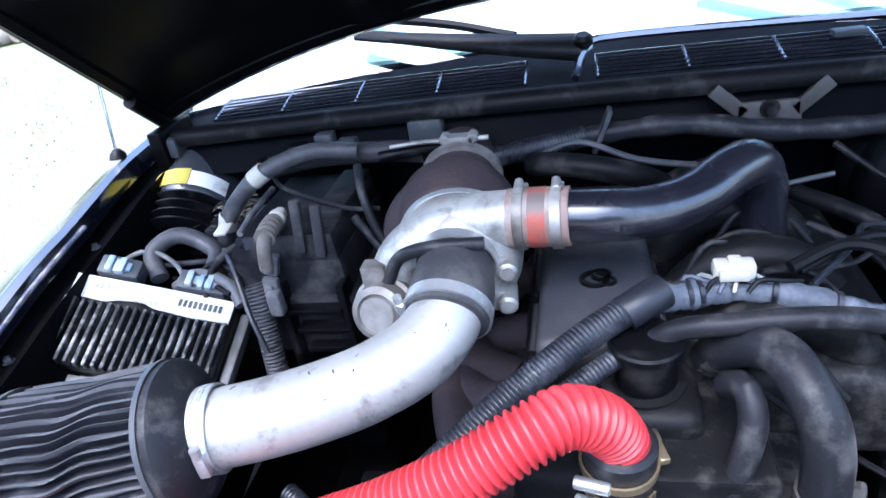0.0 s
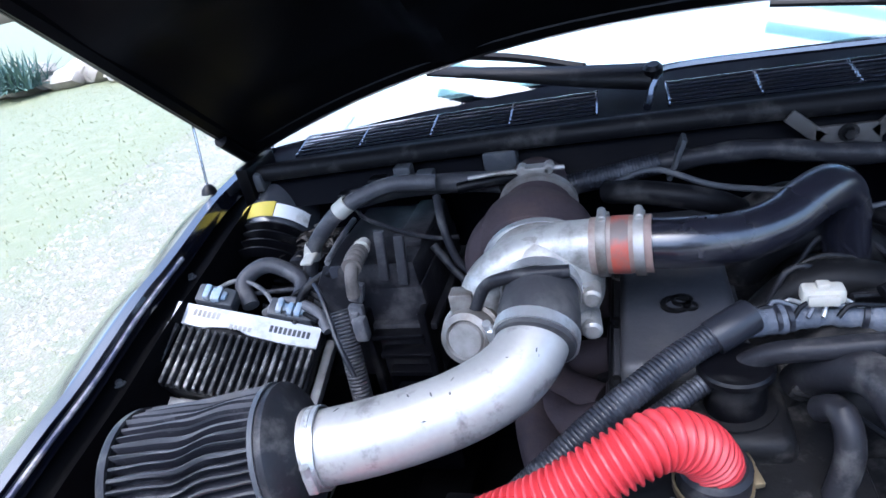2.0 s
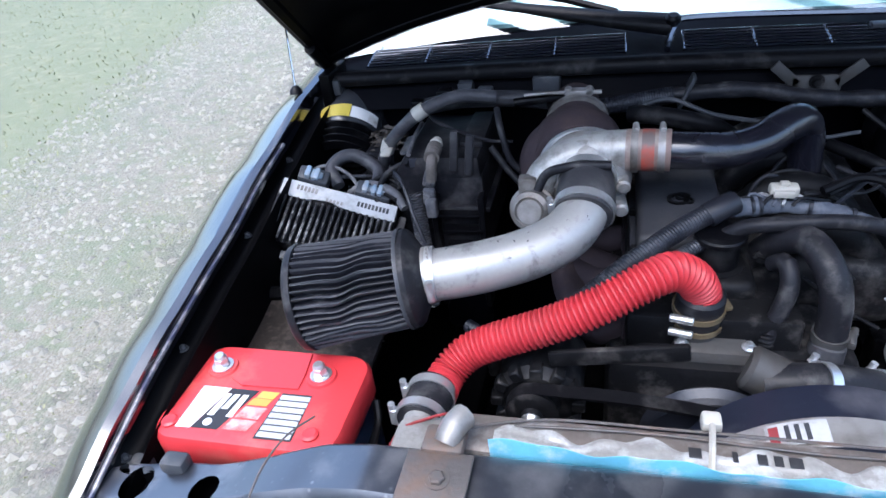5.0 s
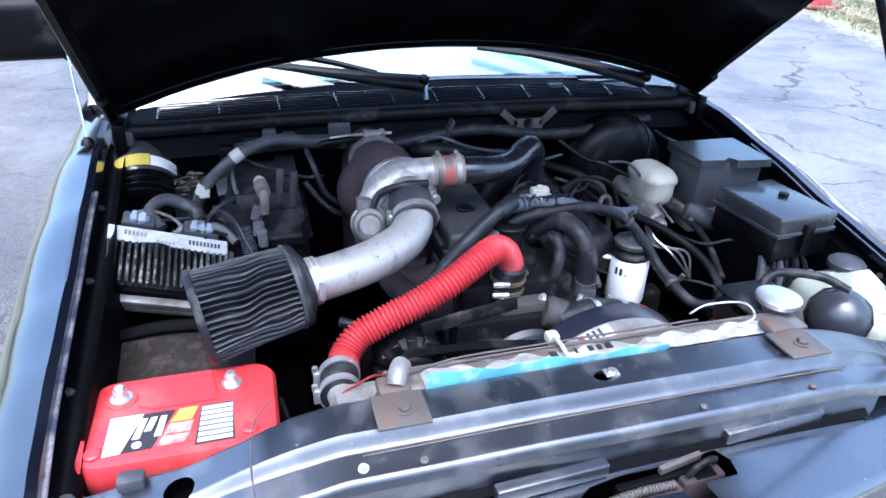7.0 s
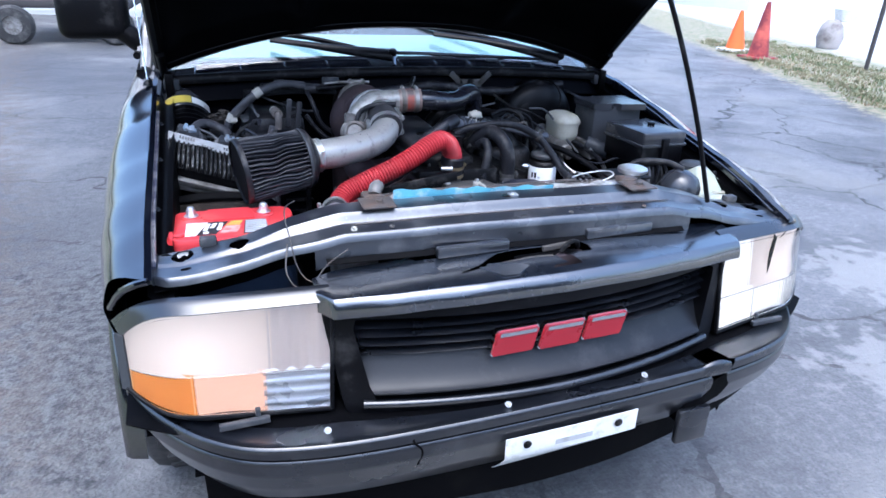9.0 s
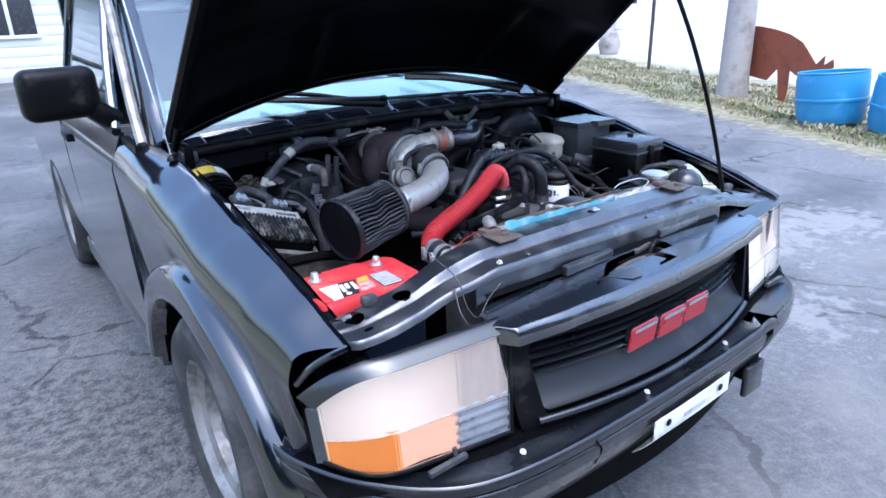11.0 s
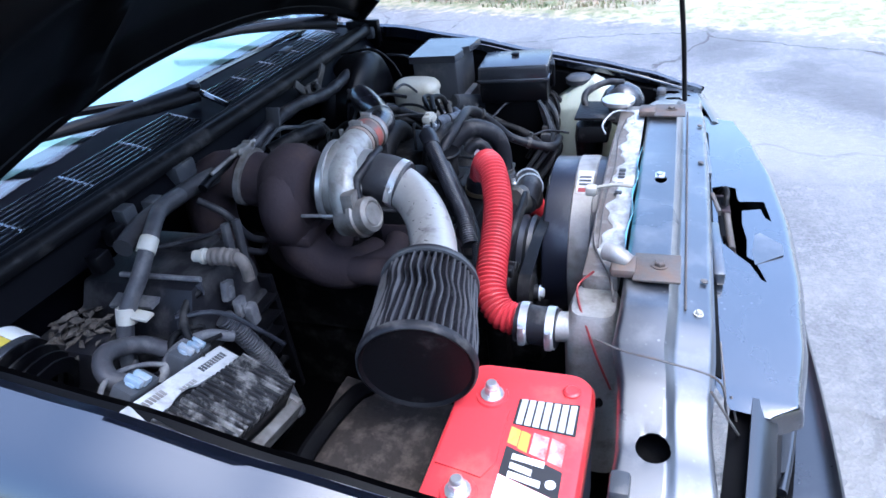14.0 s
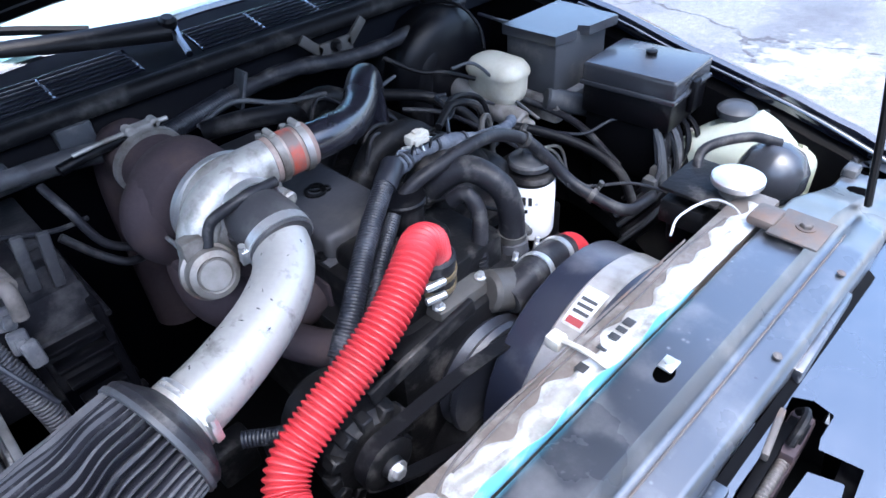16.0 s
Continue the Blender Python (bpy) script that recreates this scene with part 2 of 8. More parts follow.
STAKE = mat("dark_stake", (0.05, 0.045, 0.045), 0.8, 0, 0.3)
ROCK = mat("pale_rock", (0.29, 0.27, 0.225), 0.9, 0, 0.3, 3, 40, 0.5, 0, (0.20, 0.17, 0.15), 0.45, 2)
YUCCA = mat("yucca_leaf", (0.075, 0.13, 0.105), 0.6, 0, 0.35, 3, 60, 0.1)
SIDING = mat("white_siding", (0.72, 0.71, 0.70), 0.7, 0, 0.06, 2, 40, 0.05)
LEAF_DRY = mat("dry_leaves", (0.30, 0.21, 0.13), 0.85, 0, 0.45, 8, 60, 0.2, 0, (0.14, 0.10, 0.06), 0.5, 6)
LITTER = mat("dusty_leaf_scraps", (0.055, 0.046, 0.038), 0.85, 0, 0.6, 40, 160, 0.2, 0, (0.13, 0.11, 0.09), 0.4, 60)
TANK_DIRTY = mat("brown_stained_tank", (0.15, 0.128, 0.112), 0.5, 0.4, 0.35, 22, 180, 0.2, 0, (0.30, 0.285, 0.27), 0.40, 20)
SILL = mat("dusty_grille_sill", (0.008, 0.009, 0.012), 0.42, 0, 0.3, 10, 160, 0.06, 0, (0.028, 0.029, 0.033), 0.35, 10, spec=0.35)
DASH = mat("pale_dash_cover", (0.34, 0.43, 0.45), 0.8, 0, 0.15, 6, 120, 0.1)
GRAVEL = mat("olive_gravel", (0.26, 0.245, 0.20), 0.9, 0, 0.3, 3, 40, 0.4, 0, (0.16, 0.155, 0.12), 0.4, 2)
GRASS = mat("grass_blades", (0.185, 0.195, 0.100), 0.8, 0, 0.15, 2.5, 60, 0.0, 0, (0.25, 0.24, 0.145), 0.5, 1.6)
VERGE_GRASS = mat("verge_blades", (0.13, 0.16, 0.07), 0.8, 0, 0.4, 2.5, 60, 0.0, 0, (0.36, 0.31, 0.20), 0.7, 1.6)


def glass(name, tint, rough=0.02, ior=1.5):
    m = bpy.data.materials.new(name)
    m.use_nodes = True
    b = m.node_tree.nodes["Principled BSDF"]
    b.inputs["Base Color"].default_value = (*tint, 1)
    b.inputs["Transmission Weight"].default_value = 1.0
    b.inputs["Roughness"].default_value = rough
    b.inputs["IOR"].default_value = ior
    return m


GLASS = glass("tinted_windscreen", (0.72, 0.90, 0.92), ior=1.9)
LENS = glass("clear_lens", (0.97, 0.95, 0.92), 0.10, 1.25)
LENS_PINK = glass("pale_pink_lens", (1.0, 0.84, 0.74), 0.15, 1.25)
LENS_AMBER = glass("amber_lens", (1.0, 0.66, 0.36), 0.15, 1.25)


def lamp_glow(name, color, power, spread=0.0):
    """A lit reflector; with a spread its light falls off round the bulb."""
    m = bpy.data.materials.new(name)
    m.use_nodes = True
    n, l = m.node_tree.nodes, m.node_tree.links
    b = n["Principled BSDF"]
    b.inputs["Base Color"].default_value = (*[0.4 * c for c in color], 1)
    b.inputs["Emission Color"].default_value = (*color, 1)
    b.inputs["Emission Strength"].default_value = power
    b.inputs["Roughness"].default_value = 0.2
    if spread:
        tc = n.new("ShaderNodeTexCoord")
        flip = n.new("ShaderNodeVectorMath")
        flip.operation = 'ABSOLUTE'
        dist = n.new("ShaderNodeVectorMath")
        dist.operation = 'DISTANCE'
        dist.inputs[1].default_value = (0.66, 0.10, 0.735)
        fall = n.new("ShaderNodeMapRange")
        fall.inputs["From Min"].default_value = 0.02
        fall.inputs["From Max"].default_value = spread
        fall.inputs["To Min"].default_value = power
        fall.inputs["To Max"].default_value = power * 0.28
        l.new(tc.outputs["Object"], flip.inputs[0])
        l.new(flip.outputs["Vector"], dist.inputs[0])
        l.new(dist.outputs["Value"], fall.inputs["Value"])
        l.new(fall.outputs["Result"], b.inputs["Emission Strength"])
    return m


LOOM = mat("gloss_loom_sleeve", (0.012, 0.013, 0.018), 0.38, 0, 0.3, 16, 200, 0.05, 0, (0.060, 0.062, 0.072), 0.36, 18, spec=0.4)
SILICONE_DIRTY = mat("dirty_silicone", (0.20, 0.135, 0.115), 0.6, 0, 0.3, 26, 160, 0.1, 0, (0.30, 0.26, 0.23), 0.5, 24)
FOIL = mat("crumpled_foil", (0.30, 0.29, 0.27), 0.35, 0.3, 0.45, 34, 200, 0.2, 0, (0.66, 0.67, 0.67), 0.62, 22)
LAMP_WARM = lamp_glow("lit_reflector", (1.0, 0.82, 0.70), 0.25, 0.20)
LAMP_SIDE = lamp_glow("faintly_lit_reflector", (1.0, 0.86, 0.80), 0.06)
LAMP_BRIGHT = lamp_glow("brightly_lit_reflector", (1.0, 0.92, 0.84), 0.30)
LAMP_PINK = lamp_glow("lit_park_bulb", (1.0, 0.68, 0.52), 0.24)
LAMP_AMBER = lamp_glow("lit_amber_bulb", (1.0, 0.56, 0.26), 0.16)
REFLECTOR = mat("grey_reflector", (0.55, 0.56, 0.58), 0.3, 0.5, 0.15, 30, 200, 0.05)
VENT = mat("worn_vent_plastic", (0.006, 0.007, 0.012), 0.2, 0, 0.25, 14, 180, 0.06, 1.0, (0.03, 0.03, 0.034), 0.25, 16, spec=0.6, coat_ior=1.9, coat_rough=0.08)
PLEAT_DUST = mat("dusty_pleat_edge", (0.034, 0.035, 0.041), 0.7, 0, 0.35, 22, 300, 0.2, 0, (0.03, 0.03, 0.032), 0.5, 26)
FIN_WORN = mat("worn_fin_paint", (0.018, 0.018, 0.020), 0.5, 0.2, 0.3, 20, 160, 0.1, 0, (0.26, 0.255, 0.25), 0.44, 40, spec=0.3)
LENS_GREY = glass("ribbed_lens", (0.92, 0.93, 0.95), 0.08, 1.25)


def ground_material():
    """Weathered asphalt round the truck, gravel and grass on one side, a leafy verge and a pale road beyond it on the other."""
    m = bpy.data.materials.new("ground_surface")
    m.use_nodes = True
    nt = m.node_tree
    n, l = nt.nodes, nt.links
    b = n["Principled BSDF"]
    b.inputs["Roughness"].default_value = 0.6
    tc = n.new("ShaderNodeTexCoord")
    sep = n.new("ShaderNodeSeparateXYZ")
    l.new(tc.outputs["Object"], sep.inputs[0])

    def noise_tex(scale, detail=6.0, rough=0.6):
        t = n.new("ShaderNodeTexNoise")
        t.inputs["Scale"].default_value = scale
        t.inputs["Detail"].default_value = detail
        t.inputs["Roughness"].default_value = rough
        l.new(tc.outputs["Object"], t.inputs["Vector"])
        return t.outputs["Fac"]

    def math_node(op, a, c):
        k = n.new("ShaderNodeMath")
        k.operation = op
        for i, v in enumerate((a, c)):
            if isinstance(v, (int, float)):
                k.inputs[i].default_value = v
            else:
                l.new(v, k.inputs[i])
        return k.outputs[0]

    def blend(fac, a, c):
        k = n.new("ShaderNodeMix")
        k.data_type = 'RGBA'
        for i, v in (("Factor", fac), ("A", a), ("B", c)):
            if isinstance(v, tuple):
                k.inputs[i].default_value = (*v, 1)
            elif isinstance(v, (int, float)):
                k.inputs[i].default_value = v
            else:
                l.new(v, k.inputs[i])
        return k.outputs["Result"]

    def step(value, lo, hi):
        k = n.new("ShaderNodeMapRange")
        k.inputs["From Min"].default_value = lo
        k.inputs["From Max"].default_value = hi
        l.new(value, k.inputs["Value"])
        return k.outputs["Result"]

    fine = noise_tex(90, 4, 0.7)
    mid = noise_tex(9, 6)
    broad = noise_tex(1.1, 5)
    vor = n.new("ShaderNodeTexVoronoi")
    vor.inputs["Scale"].default_value = 70
    l.new(tc.outputs["Object"], vor.inputs["Vector"])
    asphalt = blend(step(fine, 0.35, 0.65), (0.032, 0.033, 0.036), (0.095, 0.096, 0.102))
    asphalt = blend(step(broad, 0.35, 0.7), asphalt, (0.10, 0.099, 0.098))
    asphalt = blend(math_node('MULTIPLY', step(mid, 0.55, 0.75), 0.6), asphalt, (0.045, 0.042, 0.041))
    crack = n.new("ShaderNodeTexVoronoi")
    crack.feature = 'DISTANCE_TO_EDGE'
    crack.inputs["Scale"].default_value = 0.9
    warp = n.new("ShaderNodeMix")
    warp.data_type = 'VECTOR'
    warp.inputs["Factor"].default_value = 0.25
    wob = n.new("ShaderNodeTexNoise")
    wob.inputs["Scale"].default_value = 3.5
    wob.inputs["Detail"].default_value = 6
    l.new(tc.outputs["Object"], wob.inputs["Vector"])
    l.new(tc.outputs["Object"], warp.inputs["A"])
    l.new(wob.outputs["Color"], warp.inputs["B"])
    l.new(warp.outputs["Result"], crack.inputs["Vector"])
    crack_line = math_node('LESS_THAN', crack.outputs["Distance"], 0.0085)
    crack_line = math_node('MULTIPLY', crack_line, step(mid, 0.36, 0.50))
    chips = n.new("ShaderNodeTexVoronoi")
    chips.inputs["Scale"].default_value = 55
    l.new(tc.outputs["Object"], chips.inputs["Vector"])
    coarse = noise_tex(22, 5, 0.75)
    asphalt = blend(math_node('MULTIPLY', step(coarse, 0.48, 0.66), 0.55), asphalt, (0.17, 0.168, 0.165))
    asphalt = blend(math_node('MULTIPLY', step(coarse, 0.46, 0.34), 0.6), asphalt, (0.028, 0.028, 0.03))
    asphalt = blend(math_node('MULTIPLY', step(chips.outputs["Distance"], 0.22, 0.12), 0.35), asphalt, (0.24, 0.235, 0.225))
    asphalt = blend(crack_line, asphalt, (0.02, 0.018, 0.017))
    gravel = blend(vor.outputs["Distance"], (0.215, 0.192, 0.142), (0.135, 0.122, 0.086))
    gravel = blend(step(coarse, 0.52, 0.66), gravel, (0.27, 0.245, 0.19))
    gravel = blend(math_node('MULTIPLY', step(mid, 0.46, 0.62), 0.8), gravel, (0.122, 0.135, 0.075))
    gravel = blend(math_node('MULTIPLY', step(broad, 0.50, 0.62), 0.6), gravel, (0.128, 0.142, 0.080))
    grass = blend(step(fine, 0.3, 0.7), (0.118, 0.132, 0.062), (0.165, 0.172, 0.092))
    grass = blend(math_node("MULTIPLY", step(mid, 0.50, 0.75), 0.7), grass, (0.25, 0.23, 0.14))
    verge = blend(step(mid, 0.4, 0.6), (0.13, 0.16, 0.06), (0.33, 0.27, 0.19))
    verge = blend(step(fine, 0.5, 0.75), verge, (0.45, 0.38, 0.28))
    road = blend(broad, (0.40, 0.39, 0.38), (0.55, 0.54, 0.53))

    wobble = math_node('MULTIPLY', math_node('SUBTRACT', mid, 0.5), 1.1)
    x_w = math_node('ADD', sep.outputs["X"], wobble)
    # the drive widens to the back, so the gravel and lawn lie along a slanting line
    side = math_node('ADD', x_w, math_node('MULTIPLY', sep.outputs["Y"], 0.21))
    left_edge = step(side, -1.45, -1.75)
    litter = math_node('MULTIPLY', step(side, -0.80, -1.20), step(mid, 0.44, 0.56))
    lawn_edge = step(math_node('ADD', side, wobble), -2.7, -3.5)
    worn = step(math_node('ADD', sep.outputs["X"], math_node('MULTIPLY', wobble, 2.0)), -0.6, 2.6)
    asphalt = blend(worn, asphalt, blend(step(fine, 0.3, 0.7), (0.075, 0.075, 0.08), (0.20, 0.20, 0.205)))
    asphalt = blend(math_node("MULTIPLY", step(coarse, 0.50, 0.64), math_node("MULTIPLY", worn, 0.5)), asphalt, (0.27, 0.265, 0.255))
    asphalt = blend(math_node("MULTIPLY", step(broad, 0.50, 0.42), math_node("MULTIPLY", worn, 0.6)), asphalt, (0.07, 0.07, 0.073))
    asphalt = blend(math_node('MULTIPLY', crack_line, worn), asphalt, (0.03, 0.028, 0.026))
    stain = noise_tex(0.6, 8, 0.62)
    asphalt = blend(math_node('MULTIPLY', step(stain, 0.52, 0.62), 0.6), asphalt, (0.205, 0.200, 0.188))
    asphalt = blend(math_node('MULTIPLY', step(stain, 0.48, 0.38), 0.6), asphalt, (0.048, 0.048, 0.051))
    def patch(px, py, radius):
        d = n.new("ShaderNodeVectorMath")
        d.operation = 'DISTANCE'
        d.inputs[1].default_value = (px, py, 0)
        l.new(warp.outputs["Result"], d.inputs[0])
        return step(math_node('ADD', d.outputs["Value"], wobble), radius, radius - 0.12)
    for px, py, radius in ((2.1, 0.85, 0.34), (2.55, 0.75, 0.30), (1.5, 0.35, 0.26)):
        asphalt = blend(math_node('MULTIPLY', patch(px, py, radius), 0.7), asphalt, (0.26, 0.255, 0.245))
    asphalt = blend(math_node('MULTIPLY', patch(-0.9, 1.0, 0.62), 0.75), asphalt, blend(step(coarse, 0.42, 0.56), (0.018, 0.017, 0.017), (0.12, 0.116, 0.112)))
    asphalt = blend(math_node('MULTIPLY', litter, 0.8), asphalt, blend(step(fine, 0.4, 0.6), (0.050, 0.040, 0.032), (0.15, 0.12, 0.092)))
    # the verge runs along a line that leans away to the back
    along = math_node('SUBTRACT', x_w, math_node('MULTIPLY', sep.outputs["Y"], 0.43))
    verge_edge = step(along, 4.65, 4.85)
    road_edge = step(along, 7.4, 8.0)
    col = blend(left_edge, asphalt, gravel)
    col = blend(lawn_edge, col, grass)
    col = blend(verge_edge, col, verge)
    col = blend(road_edge, col, road)
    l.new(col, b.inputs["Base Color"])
    bp = n.new("ShaderNodeBump")
    bp.inputs["Strength"].default_value = 0.5
    bp.inputs["Distance"].default_value = 0.01
    l.new(math_node('ADD', fine, vor.outputs["Distance"]), bp.inputs["Height"])
    l.new(bp.outputs["Normal"], b.inputs["Normal"])
    return m


GROUND = ground_material()


# ---- building helpers ----
V = Vector


def finish(ob, sharp=38):
    """Smooth shading, with the edges steeper than this angle left sharp."""
    me = ob.data
    bm = bmesh.new()
    bm.from_mesh(me)
    limit = radians(sharp)
    for f in bm.faces:
        f.smooth = True
    for e in bm.edges:
        e.smooth = len(e.link_faces) == 2 and e.calc_face_angle(0) < limit
    bm.to_mesh(me)
    bm.free()
    return ob


def thing(name, at, label, category, group="", kind=""):
    ob = new(name)
    ob.location = at
    ob.empty_display_size = 0.05
    return tagged(ob, label, category, group, kind)


def part(name, bm, material, parent=None, label=""):
    """Links a bmesh, drawn in world metres, as one mesh object under a thing or a part."""
    me = bpy.data.meshes.new(name)
    bmesh.ops.recalc_face_normals(bm, faces=bm.faces)
    bm.to_mesh(me)
    bm.free()
    me.materials.append(material)
    ob = new(name, me)
    finish(ob)
    if parent is not None:
        base = parent.location if parent.data is None else V((0, 0, 0))
        ob.parent = parent
        ob.matrix_parent_inverse = Matrix.Translation(-base)
    if label:
        tagged(ob, label)
    return ob


def solo(name, bm, material, label, category, group="", kind=""):
    return tagged(part(name, bm, material), label, category, group, kind)


def join(*bms):
    """One bmesh out of several."""
    out = bms[0]
    for b in bms[1:]:
        me = bpy.data.meshes.new("joined")
        b.to_mesh(me)
        b.free()
        out.from_mesh(me)
        bpy.data.meshes.remove(me)
    return out


def moved(bm, m):
    bmesh.ops.transform(bm, matrix=m, verts=bm.verts)
    return bm


def box(x0, x1, y0, y1, z0, z1, bevel=0.004, seg=2, m=None):
    bm = bmesh.new()
    bmesh.ops.create_cube(bm, size=1)
    for v in bm.verts:
        v.co = V(((x0 + x1) / 2 + v.co.x * (x1 - x0), (y0 + y1) / 2 + v.co.y * (y1 - y0), (z0 + z1) / 2 + v.co.z * (z1 - z0)))
    if bevel:
        bmesh.ops.bevel(bm, geom=bm.edges[:], offset=bevel, segments=seg, affect='EDGES', profile=0.5)
    if m is not None:
        moved(bm, m)
    return bm


def aim(origin, axis, twist=0.0):
    """A pose whose local z runs along axis."""
    q = V(axis).normalized().to_track_quat('Z', 'Y')
    return Matrix.Translation(V(origin)) @ q.to_matrix().to_4x4() @ Matrix.Rotation(radians(twist), 4, 'Z')


def lathe(profile, m=None, seg=32, closed=False):
    """A turned form: (radius, height) pairs about local z."""
    bm = bmesh.new()
    rings = []
    for r, h in profile:
        if r < 1e-6:
            rings.append([bm.verts.new((0, 0, h))])
        else:
            rings.append([bm.verts.new((r * math.cos(2 * math.pi * k / seg), r * math.sin(2 * math.pi * k / seg), h)) for k in range(seg)])
    pairs = list(zip(rings, rings[1:]))
    if closed:
        pairs.append((rings[-1], rings[0]))
    for a, b in pairs:
        for k in range(seg):
            j = (k + 1) % seg
            if len(a) == 1 and len(b) == 1:
                continue
            if len(a) == 1:
                bm.faces.new((a[0], b[k], b[j]))
            elif len(b) == 1:
                bm.faces.new((a[k], a[j], b[0]))
            else:
                bm.faces.new((a[k], a[j], b[j], b[k]))
    if m is not None:
        moved(bm, m)
    return bm


def rod(a, b, r, seg=14, bevel=0.0, r2=None):
    a, b = V(a), V(b)
    h = (b - a).length
    r2 = r if r2 is None else r2
    e = min(bevel, r * 0.6, h * 0.4)
    prof = [(0, 0), (r - e, 0), (r, e), (r2, h - e), (r2 - e, h), (0, h)] if e else [(0, 0), (r, 0), (r2, h), (0, h)]
    return lathe(prof, aim(a, b - a), seg)


def spline(points, step=0.01):
    """A smooth line through the points, resampled at an even step."""
    p = [V(q) for q in points]
    p = [p[0] * 2 - p[1]] + p + [p[-1] * 2 - p[-2]]
    fine = []
    for i in range(1, len(p) - 2):
        a, b, c, d = p[i - 1:i + 3]
        for k in range(24):
            t = k / 24
            fine.append(0.5 * ((2 * b) + (c - a) * t + (2 * a - 5 * b + 4 * c - d) * t * t + (3 * b - a - 3 * c + d) * t ** 3))
    fine.append(p[-2])
    out, acc = [fine[0]], 0.0
    for a, b in zip(fine, fine[1:]):
        d = (b - a).length
        while d > 0 and acc + d >= step:
            a = a + (b - a) * ((step - acc) / d)
            out.append(a.copy())
            d = (b - a).length
            acc = 0.0
        acc += d
    if (out[-1] - fine[-1]).length > step * 0.3:
        out.append(fine[-1])
    else:
        out[-1] = fine[-1]
    return out


def sweep(line, radius, seg=14, caps=True, flat=1.0):
    """A tube along a line; radius is a number or a function of the distance run."""
    bm = bmesh.new()
    rings, run = [], 0.0
    tan = (line[1] - line[0]).normalized()
    side = tan.orthogonal().normalized()
    for i, c in enumerate(line):
        if i:
            run += (c - line[i - 1]).length
        t = (line[min(i + 1, len(line) - 1)] - line[max(i - 1, 0)]).normalized()
        side = (side - t * side.dot(t)).normalized()
        up = t.cross(side)
        r = radius(run) if callable(radius) else radius
        rings.append([bm.verts.new(c + side * (r * math.cos(2 * math.pi * k / seg)) + up * (r * flat * math.sin(2 * math.pi * k / seg))) for k in range(seg)])
    for a, b in zip(rings, rings[1:]):
        for k in range(seg):
            j = (k + 1) % seg
            bm.faces.new((a[k], a[j], b[j], b[k]))
    if caps:
        bm.faces.new(rings[0][::-1])
        bm.faces.new(rings[-1])
    return bm


def tube(points, radius, seg=14, step=0.01, caps=True, flat=1.0):
    return sweep(spline(points, step), radius, seg, caps, flat)


def ribbed(points, radius, pitch=0.0075, depth=0.0025, seg=20, caps=True, smooth_ends=0.0):
    """A corrugated hose; its ends may stay smooth for a length."""
    line = spline(points, pitch / 8)
    total = pitch / 8 * (len(line) - 1)

    def r(s):
        if s < smooth_ends or s > total - smooth_ends:
            return radius
        return radius - depth * (0.5 - 0.5 * math.cos(2 * math.pi * s / pitch)) ** 1.7
    return sweep(line, r, seg, caps)


def plate(outline, holes=(), thick=0.003, m=None, bevel=0.0):
    """A flat plate of any outline in local x, y, with holes through it, grown down from z = 0."""
    bm = bmesh.new()
    edges = []
    for loop in (outline, *holes):
        vs = [bm.verts.new((x, y, 0)) for x, y in loop]
        for a, b in zip(vs, vs[1:] + vs[:1]):
            edges.append(bm.edges.new((a, b)))
    bmesh.ops.triangle_fill(bm, use_beauty=True, use_dissolve=False, edges=edges)
    res = bmesh.ops.extrude_face_region(bm, geom=bm.faces[:])
    for v in (g for g in res["geom"] if isinstance(g, bmesh.types.BMVert)):
        v.co.z -= thick
    if m is not None:
        moved(bm, m)
    return bm


def rounded(x0, x1, y0, y1, r, n=6):
    pts = []
    for cx, cy, a0 in ((x1 - r, y1 - r, 0), (x0 + r, y1 - r, 90), (x0 + r, y0 + r, 180), (x1 - r, y0 + r, 270)):
        for k in range(n + 1):
            a = radians(a0 + 90 * k / n)
            pts.append((cx + r * math.cos(a), cy + r * math.sin(a)))
    return pts


def sheet(fn, nu, nv, thick=0.0, normal=None):
    """A curved sheet from a function of u and v (0 to 1), with a thickness pushed along the given direction."""
    bm = bmesh.new()
    g = [[bm.verts.new(fn(i / nu, j / nv)) for j in range(nv + 1)] for i in range(nu + 1)]
    for i in range(nu):
        for j in range(nv):
            bm.faces.new((g[i][j], g[i + 1][j], g[i + 1][j + 1], g[i][j + 1]))
    if thick:
        push = None if normal is None else V(normal).normalized() * thick
        bm.normal_update()
        norms = {v: v.normal.copy() for v in bm.verts}
        old = bm.verts[:]
        res = bmesh.ops.extrude_face_region(bm, geom=bm.faces[:])
        new_verts = [q for q in res["geom"] if isinstance(q, bmesh.types.BMVert)]
        for v, o in zip(new_verts, old):
            near = o if (o.co - v.co).length < 1e-6 else min(old, key=lambda w: (w.co - v.co).length_squared)
            v.co += push if push is not None else norms[near] * thick
    return bm


def inside(poly, x, y):
    """Whether a point lies in a closed outline."""
    hit = False
    for (x0, y0), (x1, y1) in zip(poly, poly[1:] + poly[:1]):
        if (y0 > y) != (y1 > y) and x < (x1 - x0) * (y - y0) / (y1 - y0) + x0:
            hit = not hit
    return hit


